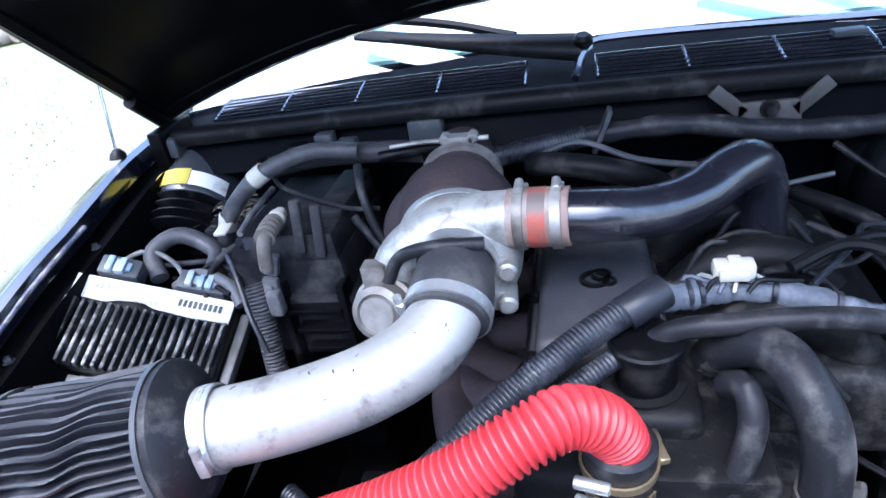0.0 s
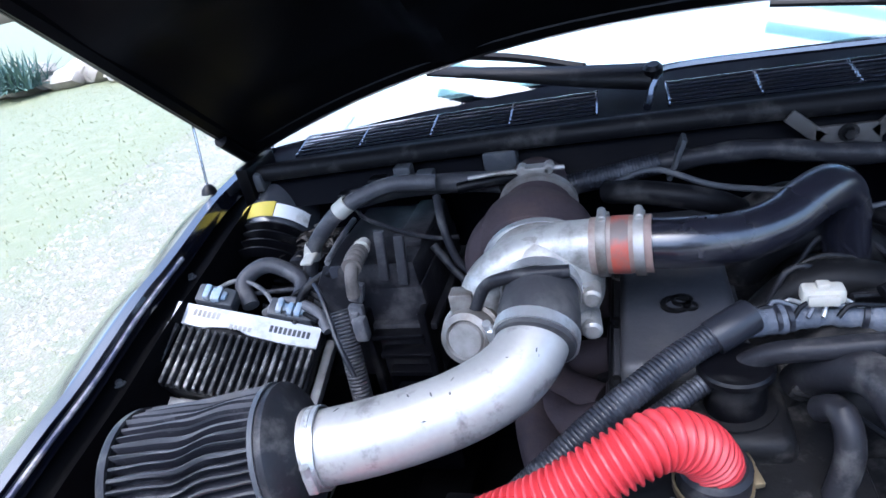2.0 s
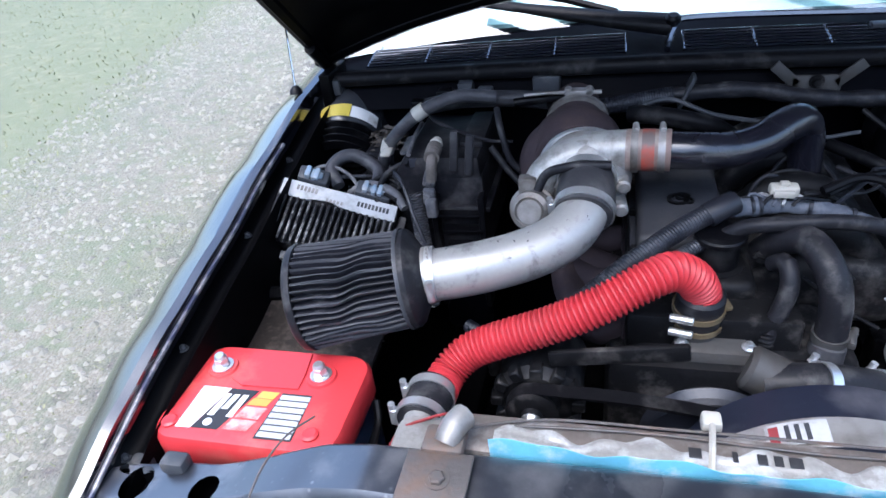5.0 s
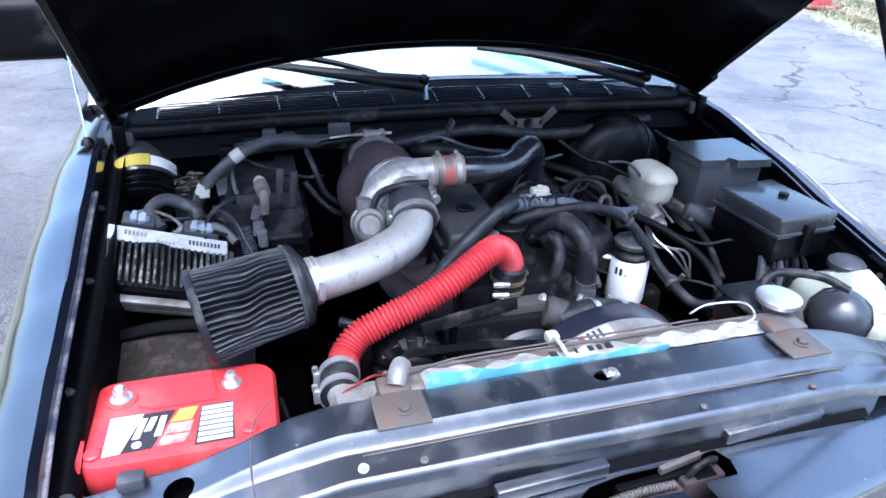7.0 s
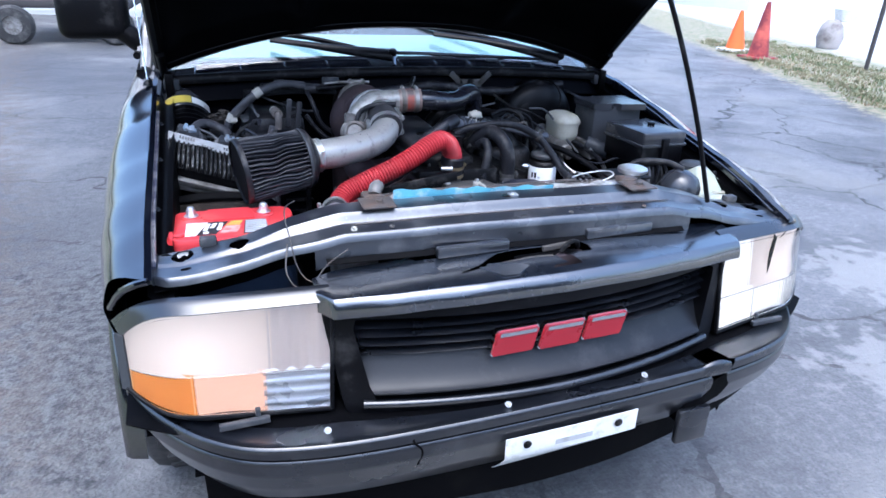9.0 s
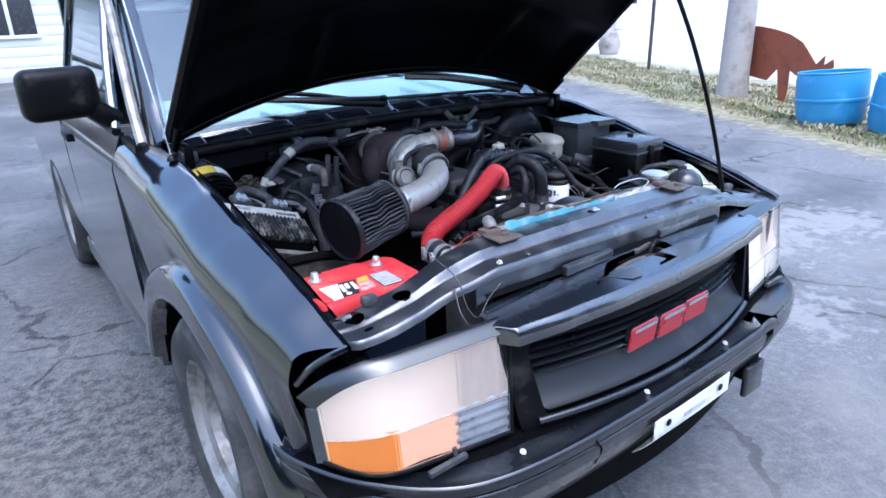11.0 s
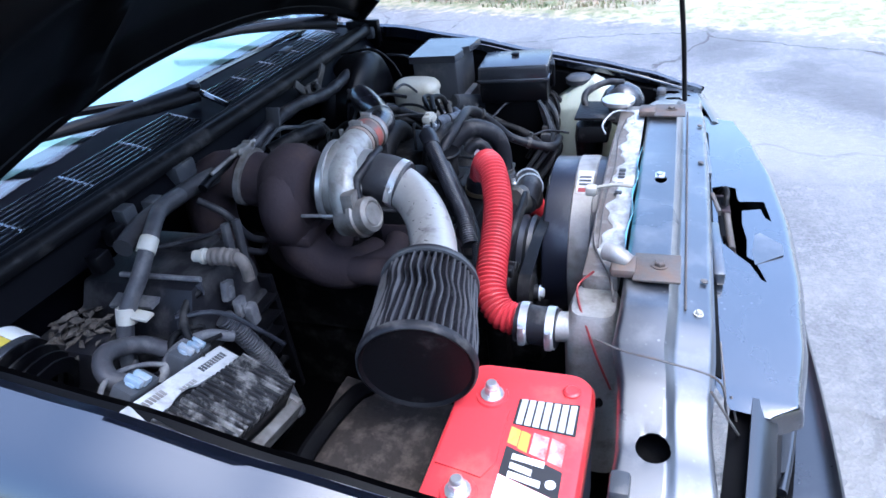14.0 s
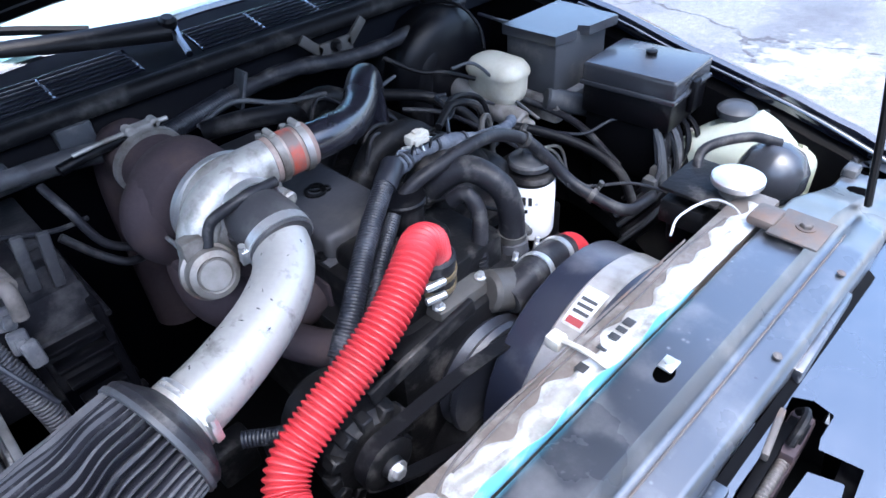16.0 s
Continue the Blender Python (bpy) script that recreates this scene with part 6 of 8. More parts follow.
# ---- radiator, intercooler tank ----
rad = thing("radiator", (0.04, 0.08, 0.4), "aluminium radiator with a torn blue and white sticker on its top", "radiator")
part("core", box(-0.29, 0.40, 0.046, 0.085, 0.42, 0.90, 0.004), SHADOW_STEEL, rad)
part("top_tank", box(-0.290, 0.395, 0.040, 0.092, 0.896, 0.926, 0.005), TANK_DIRTY, rad)
def foil(u, v):
    x = -0.24 + 0.60 * u
    tear = 0.006 * math.sin(u * 31) + 0.004 * math.sin(u * 77)
    y = 0.038 + (0.032 + tear) * v
    return V((x, y, 0.9275 + 0.0045 * abs(noise.noise(V((x * 38, y * 60, 1.7)))) + 0.002 * abs(noise.noise(V((x * 110, y * 120, 4.1)))) - 0.012 * max(0.0, v - 0.85)))


part("sticker", sheet(foil, 90, 14, 0.0004), FOIL, rad, "crumpled torn white foil sticker")
part("blue_strip", sheet(lambda u, v: V((-0.240 + 0.37 * u, 0.0375 + 0.003 * math.sin(u * 17) * v - 0.003 * v, 0.922 + (0.030 - 0.012 * u + 0.002 * math.sin(u * 40)) * v)), 50, 4, 0.0006, (0, 1, 0)), LABEL_BLUE, rad, "torn turquoise sticker edge")
for x, w in ((0.047, 0.012), (0.032, 0.008), (0.018, 0.009), (-0.006, 0.005), (-0.042, 0.012)):
    part("print_bar", box(x - w / 2, x + w / 2, 0.056, 0.068, 0.9312, 0.9322, 0.0004), LABEL_BLACK, rad, "black print on the sticker")
part("filler_neck", lathe([(0.020, 0.90), (0.022, 0.935), (0.030, 0.936), (0.030, 0.940)], Matrix.Translation((0.378, 0.098, 0)), 28), ALU_DIRTY, rad)
part("radiator_cap", lathe([(0.034, 0), (0.036, 0.003), (0.036, 0.010), (0.030, 0.013), (0, 0.014)], Matrix.Translation((0.378, 0.098, 0.938)), 32), STEEL, rad, "bright metal radiator cap")
part("cable_tie", join(tube([(-0.030, 0.036, 0.938), (-0.026, 0.07, 0.938), (-0.022, 0.105, 0.928)], 0.0035, 6, 0.01), box(-0.032, -0.012, 0.100, 0.120, 0.915, 0.932, 0.004)), TAPE, rad, "white cable tie")
part("tie_wire", tube([(0.27, 0.055, 0.935), (0.30, 0.06, 0.946), (0.31, 0.10, 0.944), (0.26, 0.12, 0.935), (0.22, 0.11, 0.93)], 0.0018, 6, 0.01), LABEL_GREY, rad)
part("thin_lead", tube([(-0.33, 0.04, 0.86), (-0.30, 0.05, 0.925), (-0.2, 0.085, 0.930), (-0.05, 0.090, 0.930), (0.1, 0.091, 0.930), (0.22, 0.090, 0.932)], 0.0016, 6, 0.01), RUST_PLATE, rad, "thin brown wire")
part("thin_lead", tube([(-0.22, 0.076, 0.929), (-0.08, 0.081, 0.931), (0.08, 0.077, 0.930), (0.20, 0.082, 0.931), (0.30, 0.075, 0.93)], 0.0014, 6, 0.01), RUST_PLATE, rad, "thin brown wire")
part("bracket_horn", tube([(-0.282, 0.03, 0.945), (-0.276, 0.045, 0.955), (-0.268, 0.060, 0.955)], 0.014, 10, 0.006), ALU_DIRTY, rad)

tank = thing("intercooler_tank", (-0.315, 0.08, 0.65), "dull aluminium intercooler end tank with hose neck", "intercooler tank")


def tank_fn(u, v):
    a = 2 * math.pi * u
    rx, ry = 0.050, 0.040
    k = 1 - 0.25 * max(0.0, (v - 0.86) / 0.14) ** 2
    c, s = math.cos(a), math.sin(a)
    p = 0.5
    x = rx * math.copysign(abs(c) ** p, c) * k
    y = ry * math.copysign(abs(s) ** p, s) * k
    return V((-0.318 + x, 0.070 + y, 0.60 + 0.302 * v))


bm = sheet(tank_fn, 40, 14)
bmesh.ops.remove_doubles(bm, verts=bm.verts, dist=1e-5)
bmesh.ops.holes_fill(bm, edges=[e for e in bm.edges if e.is_boundary])
part("tank", bm, ALU_CAST, tank)
part("neck", rod((-0.345, 0.14, 0.868), (-0.338, 0.09, 0.868), 0.022, 24, 0.004), ALU_CAST, tank)
part("rubber_sleeve", tube([(-0.340, 0.178, 0.868), (-0.342, 0.15, 0.867), (-0.345, 0.118, 0.867)], 0.029, 28, 0.006), RUBBER_GREY, tank, "black rubber sleeve")
part("sleeve_clamp", clamp((-0.345, 0.127, 0.867), (0, 1, 0), 0.0295), STEEL, tank)
part("sleeve_clamp", clamp((-0.341, 0.166, 0.868), (0, 1, 0), 0.0295), STEEL, tank)
part("red_lead", tube([(-0.285, 0.075, 0.930), (-0.30, 0.095, 0.915), (-0.325, 0.092, 0.906), (-0.355, 0.080, 0.895), (-0.378, 0.060, 0.85), (-0.385, 0.04, 0.80)], 0.0018, 6, 0.01), WIRE_RED, tank)

hose = thing("red_hose", (-0.17, 0.26, 0.85), "bright red corrugated silicone hose", "hose")
HP = [(-0.014, 0.312, 0.932), (-0.019, 0.308, 0.950), (-0.031, 0.299, 0.971), (-0.054, 0.287, 0.987), (-0.084, 0.270, 0.983), (-0.140, 0.250, 0.957), (-0.200, 0.240, 0.930), (-0.258, 0.234, 0.908), (-0.303, 0.226, 0.888), (-0.328, 0.203, 0.869), (-0.334, 0.165, 0.866)]
part("hose_body", ribbed(HP, 0.0248, 0.0072, 0.0046, 28, smooth_ends=0.010), RED_HOSE, hose)
part("upper_sleeve", rod((-0.016, 0.317, 0.884), (-0.014, 0.311, 0.940), 0.0300, 28, 0.004), RUBBER_GREY, hose, "black rubber end sleeve")
for z in (0.892, 0.914):
    part("hose_clamp", clamp((-0.0155, 0.316 - 0.1 * (z - 0.89), z), (0.03, -0.10, 1), 0.0306, 0.008), BRONZE, hose, "tarnished clamp")
    part("clamp_screw", rod((-0.052, 0.289, z), (-0.024, 0.281, z + 0.001), 0.0055, 10, 0.001), STEEL, hose, "bright clamp screw")
outlet = thing("water_outlet", (-0.018, 0.317, 0.83), "dirty dull metal outlet under the red hose", "outlet")
part("neck", lathe([(0.0, 0.0), (0.036, 0.0), (0.034, 0.010), (0.027, 0.020), (0.0265, 0.052), (0.0, 0.052)], aim((-0.018, 0.318, 0.836), (0, -0.03, 1)), 28), DULL_METAL, outlet)
part("flange", plate([(-0.060, -0.022), (0.060, -0.022), (0.070, 0.0), (0.060, 0.022), (-0.060, 0.022), (-0.070, 0.0)], (), 0.010, m=Matrix.Translation((-0.018, 0.318, 0.830))), DULL_METAL, outlet)
for dx in (-0.055, 0.055):
    part("flange_bolt", bolt((-0.018 + dx, 0.318, 0.8405), (0, 0, 1), 0.007, 0.007), BRONZE, outlet)

lower = thing("lower_hose", (0.25, 0.28, 0.75), "black coolant hose with steel clamps and a red elbow", "hose")
part("black_section", tube([(0.06, 0.252, 0.845), (0.113, 0.252, 0.852), (0.17, 0.266, 0.838), (0.235, 0.285, 0.808)], 0.026, 24, 0.008), RUBBER_GREY, lower)
part("red_section", tube([(0.228, 0.283, 0.812), (0.268, 0.293, 0.792), (0.295, 0.295, 0.758), (0.300, 0.28, 0.71), (0.300, 0.25, 0.66)], 0.024, 24, 0.006), RED_HOSE, lower, "red silicone elbow")
for f, p in ((0, (0.125, 0.254, 0.850)), (1, (0.200, 0.274, 0.825))):
    part("clamp_band", clamp(p, (1, 0.25, -0.35), 0.0268, 0.013), STEEL, lower)

heater_hose = thing("heater_hose", (0.12, 0.33, 0.85), "dusty grey rubber hose bent down to the water pump", "hose")
part("hose_body", tube([(0.072, 0.425, 0.930), (0.090, 0.396, 0.966), (0.113, 0.364, 0.984), (0.131, 0.325, 0.964), (0.139, 0.312, 0.930), (0.141, 0.310, 0.890), (0.138, 0.302, 0.84), (0.130, 0.292, 0.80)], 0.0188, 24, 0.008), RUBBER_GREY, heater_hose)
part("end_clamp", clamp((0.141, 0.310, 0.882), (-0.03, -0.1, 1), 0.0192, 0.012), DULL_METAL, heater_hose)
part("end_sleeve", rod((0.1405, 0.308, 0.872), (0.136, 0.298, 0.832), 0.0215, 20, 0.003), DUSTY_GREY, heater_hose, "dusty ribbed end sleeve")

# ---- wiring and small hoses ----
loom = thing("wiring_loom", (0.08, 0.42, 0.95), "wiring loom in corrugated sleeve and grey cloth wrap", "wiring loom")
part("ribbed_sleeve", ribbed([(0.012, 0.418, 1.000), (-0.040, 0.385, 0.985), (-0.100, 0.345, 0.958), (-0.150, 0.310, 0.930), (-0.190, 0.29, 0.90)], 0.0140, 0.0042, 0.0010, 18), LOOM, loom)
part("second_sleeve", ribbed([(-0.01, 0.385, 0.965), (-0.07, 0.345, 0.945), (-0.13, 0.305, 0.915), (-0.20, 0.275, 0.89), (-0.27, 0.27, 0.87), (-0.32, 0.30, 0.87)], 0.0098, 0.0042, 0.0009, 14), LOOM, loom)
part("cloth_wrap", tube([(0.025, 0.428, 0.995), (0.06, 0.438, 0.993), (0.10, 0.446, 0.990), (0.15, 0.440, 0.984), (0.21, 0.432, 0.970), (0.27, 0.44, 0.954), (0.33, 0.47, 0.940)], lambda s: 0.0132 - 0.012 * s + 0.0007 * math.sin(s * 230) + 0.0014 * math.sin(s * 61) + 0.0005 * math.sin(s * 617), 16, 0.003, flat=0.85), BLUE_WRAP, loom, "torn grey cloth wrap")
for at, ax, r in (((0.052, 0.436, 0.9935), (1, 0.25, 0), 0.0136), ((0.062, 0.438, 0.9932), (1, 0.25, 0), 0.0138), ((0.126, 0.444, 0.9885), (1, -0.1, -0.15), 0.0130), ((0.176, 0.436, 0.979), (1, -0.1, -0.25), 0.0122), ((0.24, 0.435, 0.962), (1, 0.1, -0.25), 0.0112)):
    part("tape_band", lathe([(r - 0.002, -0.0026), (r, -0.0022), (r, 0.0022), (r - 0.002, 0.0026)], aim(at, ax), 18, closed=True), LOOM, loom, "dark tape band")
part("sleeve_end", tube([(0.030, 0.428, 1.004), (0.012, 0.416, 1.0), (-0.004, 0.408, 0.994)], 0.0165, 16, 0.005), LOOM, loom)
conn = part("white_connector", join(box(0.074, 0.110, 0.436, 0.454, 1.006, 1.022, 0.004), box(0.078, 0.104, 0.431, 0.438, 1.008, 1.018, 0.002)), TAPE, loom, "off-white plug")
part("plug_tab", box(0.086, 0.098, 0.440, 0.450, 1.021, 1.026, 0.002), TAPE, conn)
random.seed(4)
for k in range(7):
    x = 0.03 + 0.012 * k
    part("loose_wire", tube([(x, 0.43, 0.998), (x + 0.01, 0.435 + 0.006 * (k % 3), 1.007 + 0.003 * (k % 2)), (x + 0.03, 0.44, 1.003), (x + 0.05, 0.452, 0.994)], 0.0022, 6, 0.006), (PLASTIC, BLUE_WRAP, STEEL)[k % 3], loom)
part("branch_wire", tube([(0.14, 0.45, 1.01), (0.19, 0.47, 1.02), (0.235, 0.462, 1.005), (0.245, 0.455, 0.965)], 0.006, 8, 0.008), RUBBER, loom)
part("branch_wire", tube([(0.15, 0.46, 1.0), (0.22, 0.50, 1.01), (0.28, 0.50, 0.99), (0.30, 0.49, 0.94)], 0.005, 8, 0.008), RUBBER, loom)

vac = thing("vacuum_hose", (0.2, 0.38, 0.9), "long black rubber hose looping across the engine", "hose")
part("hose_body", tube([(0.012, 0.405, 0.960), (0.040, 0.396, 0.984), (0.075, 0.389, 0.994), (0.146, 0.388, 1.000), (0.204, 0.394, 0.988), (0.262, 0.388, 0.958), (0.296, 0.362, 0.915), (0.312, 0.335, 0.882), (0.322, 0.294, 0.863), (0.345, 0.243, 0.845), (0.42, 0.24, 0.835)], 0.0100, 14, 0.01), RUBBER_GREY, vac)
for at, ax in (((0.262, 0.388, 0.958), (0.7, -0.3, -0.6)), ((0.322, 0.294, 0.863), (0.2, -1, -0.4))):
    part("hose_clip", clamp(at, ax, 0.0112, 0.008), DULL_METAL, vac, "dull spring clip")
for i, (pts, r) in enumerate((
        ([(0.075, 0.365, 0.95), (0.085, 0.345, 0.965), (0.088, 0.325, 0.94), (0.075, 0.312, 0.895), (0.066, 0.306, 0.87)], 0.0115),
        ([(0.36, 0.52, 0.90), (0.40, 0.47, 0.89), (0.45, 0.40, 0.86), (0.46, 0.33, 0.83), (0.42, 0.27, 0.80)], 0.009),
        ([(0.47, 0.60, 0.90), (0.50, 0.53, 0.88), (0.51, 0.45, 0.86), (0.49, 0.35, 0.82)], 0.007),
        ([(0.20, 0.66, 0.98), (0.26, 0.60, 0.97), (0.31, 0.56, 0.93), (0.32, 0.50, 0.88)], 0.010))):
    h = thing("rubber_hose", pts[0], "thin black rubber hose in the engine bay", "hose", "small hoses")
    part("hose_body", tube(pts, r, 12, 0.01), RUBBER_GREY if i % 2 == 0 else RUBBER, h)
sensor = thing("coolant_sensor", (0.066, 0.3, 0.84), "sensor with a ribbed boot and metal tip", "sensor")
part("boot", ribbed([(0.068, 0.308, 0.885), (0.066, 0.304, 0.86), (0.064, 0.300, 0.84)], 0.012, 0.006, 0.003, 14), RUBBER, sensor)
part("tip", rod((0.064, 0.300, 0.842), (0.064, 0.298, 0.815), 0.010, 6, 0.002), STEEL, sensor)

# main loom along the bulkhead
fire = thing("bulkhead_loom", (0, 0.74, 1.0), "thick taped wiring loom along the bulkhead", "wiring loom")
part("loom_body", tube([(-0.235, 0.725, 1.015), (-0.12, 0.740, 1.022), (-0.02, 0.745, 1.036), (0.09, 0.742, 1.042), (0.20, 0.738, 1.026), (0.32, 0.745, 1.022), (0.42, 0.755, 1.032), (0.52, 0.765, 1.038)], lambda s: 0.0135 + 0.0012 * math.sin(s * 90), 14, 0.008), RUBBER_GREY, fire)
part("ribbed_section", ribbed([(-0.20, 0.731, 1.017), (-0.12, 0.740, 1.023), (-0.03, 0.745, 1.036)], 0.0150, 0.0042, 0.0009, 14), LOOM, fire)
part("loom_tie", box(-0.003, 0.003, -0.016, 0.014, -0.026, 0.032, 0.001, m=pose(-0.012, 0.738, 1.042, 0, 22, 0)), PLASTIC_GREY, fire)
vb = thing("bulkhead_bracket", (0.19, 0.78, 1.03), "dull metal bracket with two spread arms on the bulkhead", "bracket")
part("plate", box(0.150, 0.228, 0.750, 0.757, 1.018, 1.060, 0.004), DULL_METAL, vb)
for s in (-1, 1):
    part("arm", box(-0.009, 0.009, -0.003, 0.003, 0, 0.052, 0.002, m=pose(0.190 + s * 0.028, 0.753, 1.044, 0, s * 48, 0)), DULL_METAL, vb)
part("wing_nut", bolt((0.190, 0.750, 1.050), (0, -1, 0), 0.008, 0.01), GRIME, vb)

# ---- heater box and blower, passenger side of the bulkhead ----
heater = thing("heater_box", (-0.43, 0.72, 0.7), "dusty black heater housing with ribbed wall and clips", "heater box")
def tapered(x0, x1, y0, y1, z0, z1, inset, bevel=0.008):
    """A box whose top is drawn in by (west, east, south, north)."""
    bm = box(x0, x1, y0, y1, z0, z1, 0)
    for v in bm.verts:
        if v.co.z > (z0 + z1) / 2:
            v.co.x += inset[0] if v.co.x < (x0 + x1) / 2 else -inset[1]
            v.co.y += inset[2] if v.co.y < (y0 + y1) / 2 else -inset[3]
    bmesh.ops.bevel(bm, geom=list(bm.edges), offset=bevel, segments=2, affect='EDGES', profile=0.6)
    return bm


part("upper_case", tapered(-0.548, -0.342, 0.598, 0.810, 0.800, 0.950, (0.038, 0.006, 0.004, 0.0)), HEATER, heater)
part("middle_tier", tapered(-0.512, -0.350, 0.602, 0.805, 0.945, 0.985, (0.024, 0.004, 0.004, 0.0), 0.006), HEATER, heater)
part("lid", plate([(-0.476, 0.600), (-0.424, 0.628), (-0.420, 0.641), (-0.398, 0.655), (-0.396, 0.690), (-0.392, 0.796), (-0.486, 0.790)], (), 0.016, m=Matrix.Translation((0, 0, 0.984))), HEATER_LID, heater, "smooth grey-black lid")
part("lid_step", box(-0.394, -0.352, 0.650, 0.796, 0.982, 0.994, 0.004), HEATER, heater)
part("lid_ridge", tube([(-0.474, 0.597, 0.995), (-0.480, 0.660, 0.998), (-0.483, 0.730, 0.998)], 0.0042, 8, 0.01), PALE_DUST_AND_LIT, heater, "pale dusty ridge")
# added tilted plate whose pale colour stands for a lit facet
part("lit_facet", plate([(-0.478, 0.655), (-0.514, 0.664), (-0.520, 0.735), (-0.480, 0.738)], (), 0.006, m=Matrix.Translation((0, 0, 0.972)) @ Matrix.Translation((-0.5, 0.7, 0)) @ Matrix.Rotation(-0.25, 4, 'Y') @ Matrix.Translation((0.5, -0.7, 0))), PALE_DUST_AND_LIT, heater, "sloping ledge coloured pale as a lit facet")
part("seam_flange", box(-0.552, -0.335, 0.59, 0.82, 0.884, 0.896, 0.004), HEATER, heater)
part("side_duct", tapered(-0.610, -0.540, 0.690, 0.815, 0.800, 0.950, (0.008, 0.0, 0.010, 0.0)), HEATER, heater)
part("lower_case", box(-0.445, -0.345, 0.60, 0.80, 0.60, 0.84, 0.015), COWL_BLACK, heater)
for k in range(6):
    z = 0.885 - 0.034 * k
    part("wall_rib", box(-0.428, -0.352, 0.576 + 0.004 * k, 0.606, z - 0.004, z + 0.004, 0.002, m=Matrix.Translation((0.004 * k, -0.004, 0))), PLASTIC, heater)
for x in (-0.436, -0.350):
    part("wall_edge", box(x - 0.006, x + 0.006, 0.578, 0.612, 0.68, 0.92, 0.003), PLASTIC, heater)
part("side_rib", tube([(-0.490, 0.630, 0.962), (-0.510, 0.622, 0.944), (-0.522, 0.620, 0.915)], 0.007, 8, 0.01), DUSTY_GREY, heater)
for x0, x1, z in ((-0.398, -0.384, 0.99), (-0.372, -0.358, 0.985)):
    part("flap_rib", box(x0, x1, 0.596, 0.606, z - 0.075, z, 0.003, m=Matrix.Translation((0, 0, z)) @ Matrix.Rotation(0.12, 4, 'Y') @ Matrix.Translation((0, 0, -z))), DUSTY_GREY, heater)
for x, y, z, tilt in ((-0.439, 0.590, 0.952, 0.3), (-0.440, 0.576, 0.924, 0.1)):
    part("case_clip", join(box(-0.011, 0.011, -0.006, 0.006, -0.016, 0.016, 0.004, m=Matrix.Translation((x, y, z)) @ Matrix.Rotation(tilt, 4, 'Y')), box(-0.005, 0.005, -0.010, 0.0, -0.010, 0.008, 0.002, m=Matrix.Translation((x, y, z)) @ Matrix.Rotation(tilt, 4, 'Y'))), PALE_DUST_AND_LIT, heater, "pale spring clip")
valve = thing("vacuum_valve", (-0.43, 0.58, 0.95), "pale plastic spigot with a brown ribbed plug on the heater box", "valve")
part("spigot", lathe([(0.0, 0.0), (0.009, 0.0), (0.009, 0.012), (0.012, 0.013), (0.012, 0.018), (0.008, 0.019), (0.008, 0.030), (0.0, 0.030)], aim((-0.430, 0.636, 1.003), (0.08, -1, 0.02)), 18), TAPE, valve, "off-white spigot")
part("nozzle", ribbed([(-0.428, 0.608, 1.003), (-0.426, 0.588, 1.004), (-0.424, 0.568, 1.002)], 0.0135, 0.010, 0.0014, 18), DRY_PLUG, valve)
part("elbow", tube([(-0.424, 0.572, 1.002), (-0.423, 0.562, 0.998), (-0.424, 0.557, 0.984), (-0.426, 0.556, 0.966)], 0.009, 14, 0.004), DRY_PLUG, valve)
part("foot", box(-0.444, -0.424, 0.556, 0.574, 0.890, 0.926, 0.005), PALE_DUST_AND_LIT, valve)
blower = thing("blower_motor", (-0.61, 0.76, 0.85), "black domed blower motor housing with yellow and white label", "blower")
ez = V((0.05, -0.90, -0.42)).normalized()
ex = (V((1, 0, 0)) - ez * ez.x).normalized()
ey = ez.cross(ex)
BM = Matrix(((ex.x, ey.x, ez.x, -0.668), (ex.y, ey.y, ez.y, 0.790), (ex.z, ey.z, ez.z, 0.934), (0, 0, 0, 1)))
part("drum", lathe([(0.0, -0.11), (0.05, -0.105), (0.072, -0.08), (0.075, -0.004), (0.071, 0.004), (0.064, 0.006), (0.0, 0.006)], BM, 48), LID, blower)
for k in range(4):
    part("rim_step", lathe([(0.050, 0.004 + 0.016 * k), (0.076 - 0.002 * k, 0.007 + 0.016 * k), (0.076 - 0.002 * k, 0.010 + 0.016 * k), (0.050, 0.013 + 0.016 * k)], BM, 48, closed=True), PLASTIC, blower)


def drum_patch(a0, a1, h0, h1, lift):
    def fn(u, v):
        a = radians(a0 + (a1 - a0) * u)
        return BM @ V(((0.075 + lift) * math.cos(a), (0.075 + lift) * math.sin(a), h0 + (h1 - h0) * v))
    return sheet(fn, 16, 2, 0.0005)


part("yellow_label", drum_patch(128, 72, -0.036, -0.004, 0.0015), LABEL_YELLOW, blower, "yellow band of the label")
part("white_label", drum_patch(71, 25, -0.032, -0.004, 0.0015), LABEL_WHITE, blower, "white band of the label")

hh = thing("taped_hose", (-0.46, 0.68, 0.95), "dusty rubber hose with white tape rings", "hose")
TH_PTS = [(-0.335, 0.715, 1.052), (-0.40, 0.700, 1.060), (-0.462, 0.676, 1.044), (-0.505, 0.672, 1.012), (-0.541, 0.682, 0.972), (-0.560, 0.684, 0.930), (-0.572, 0.680, 0.900)]
part("hose_body", tube(TH_PTS, 0.0118, 16, 0.008), HOSE_DUSTY, hh)
for p, d in (((-0.467, 0.675, 1.042), (-0.8, -0.1, -0.5)), ((-0.541, 0.682, 0.972), (-0.4, 0.0, -1))):
    part("tape_ring", lathe([(0.0118, -0.012), (0.0133, -0.011), (0.0136, 0.011), (0.0118, 0.012)], aim(p, d), 18, closed=True), TAPE, hh, "white tape ring")
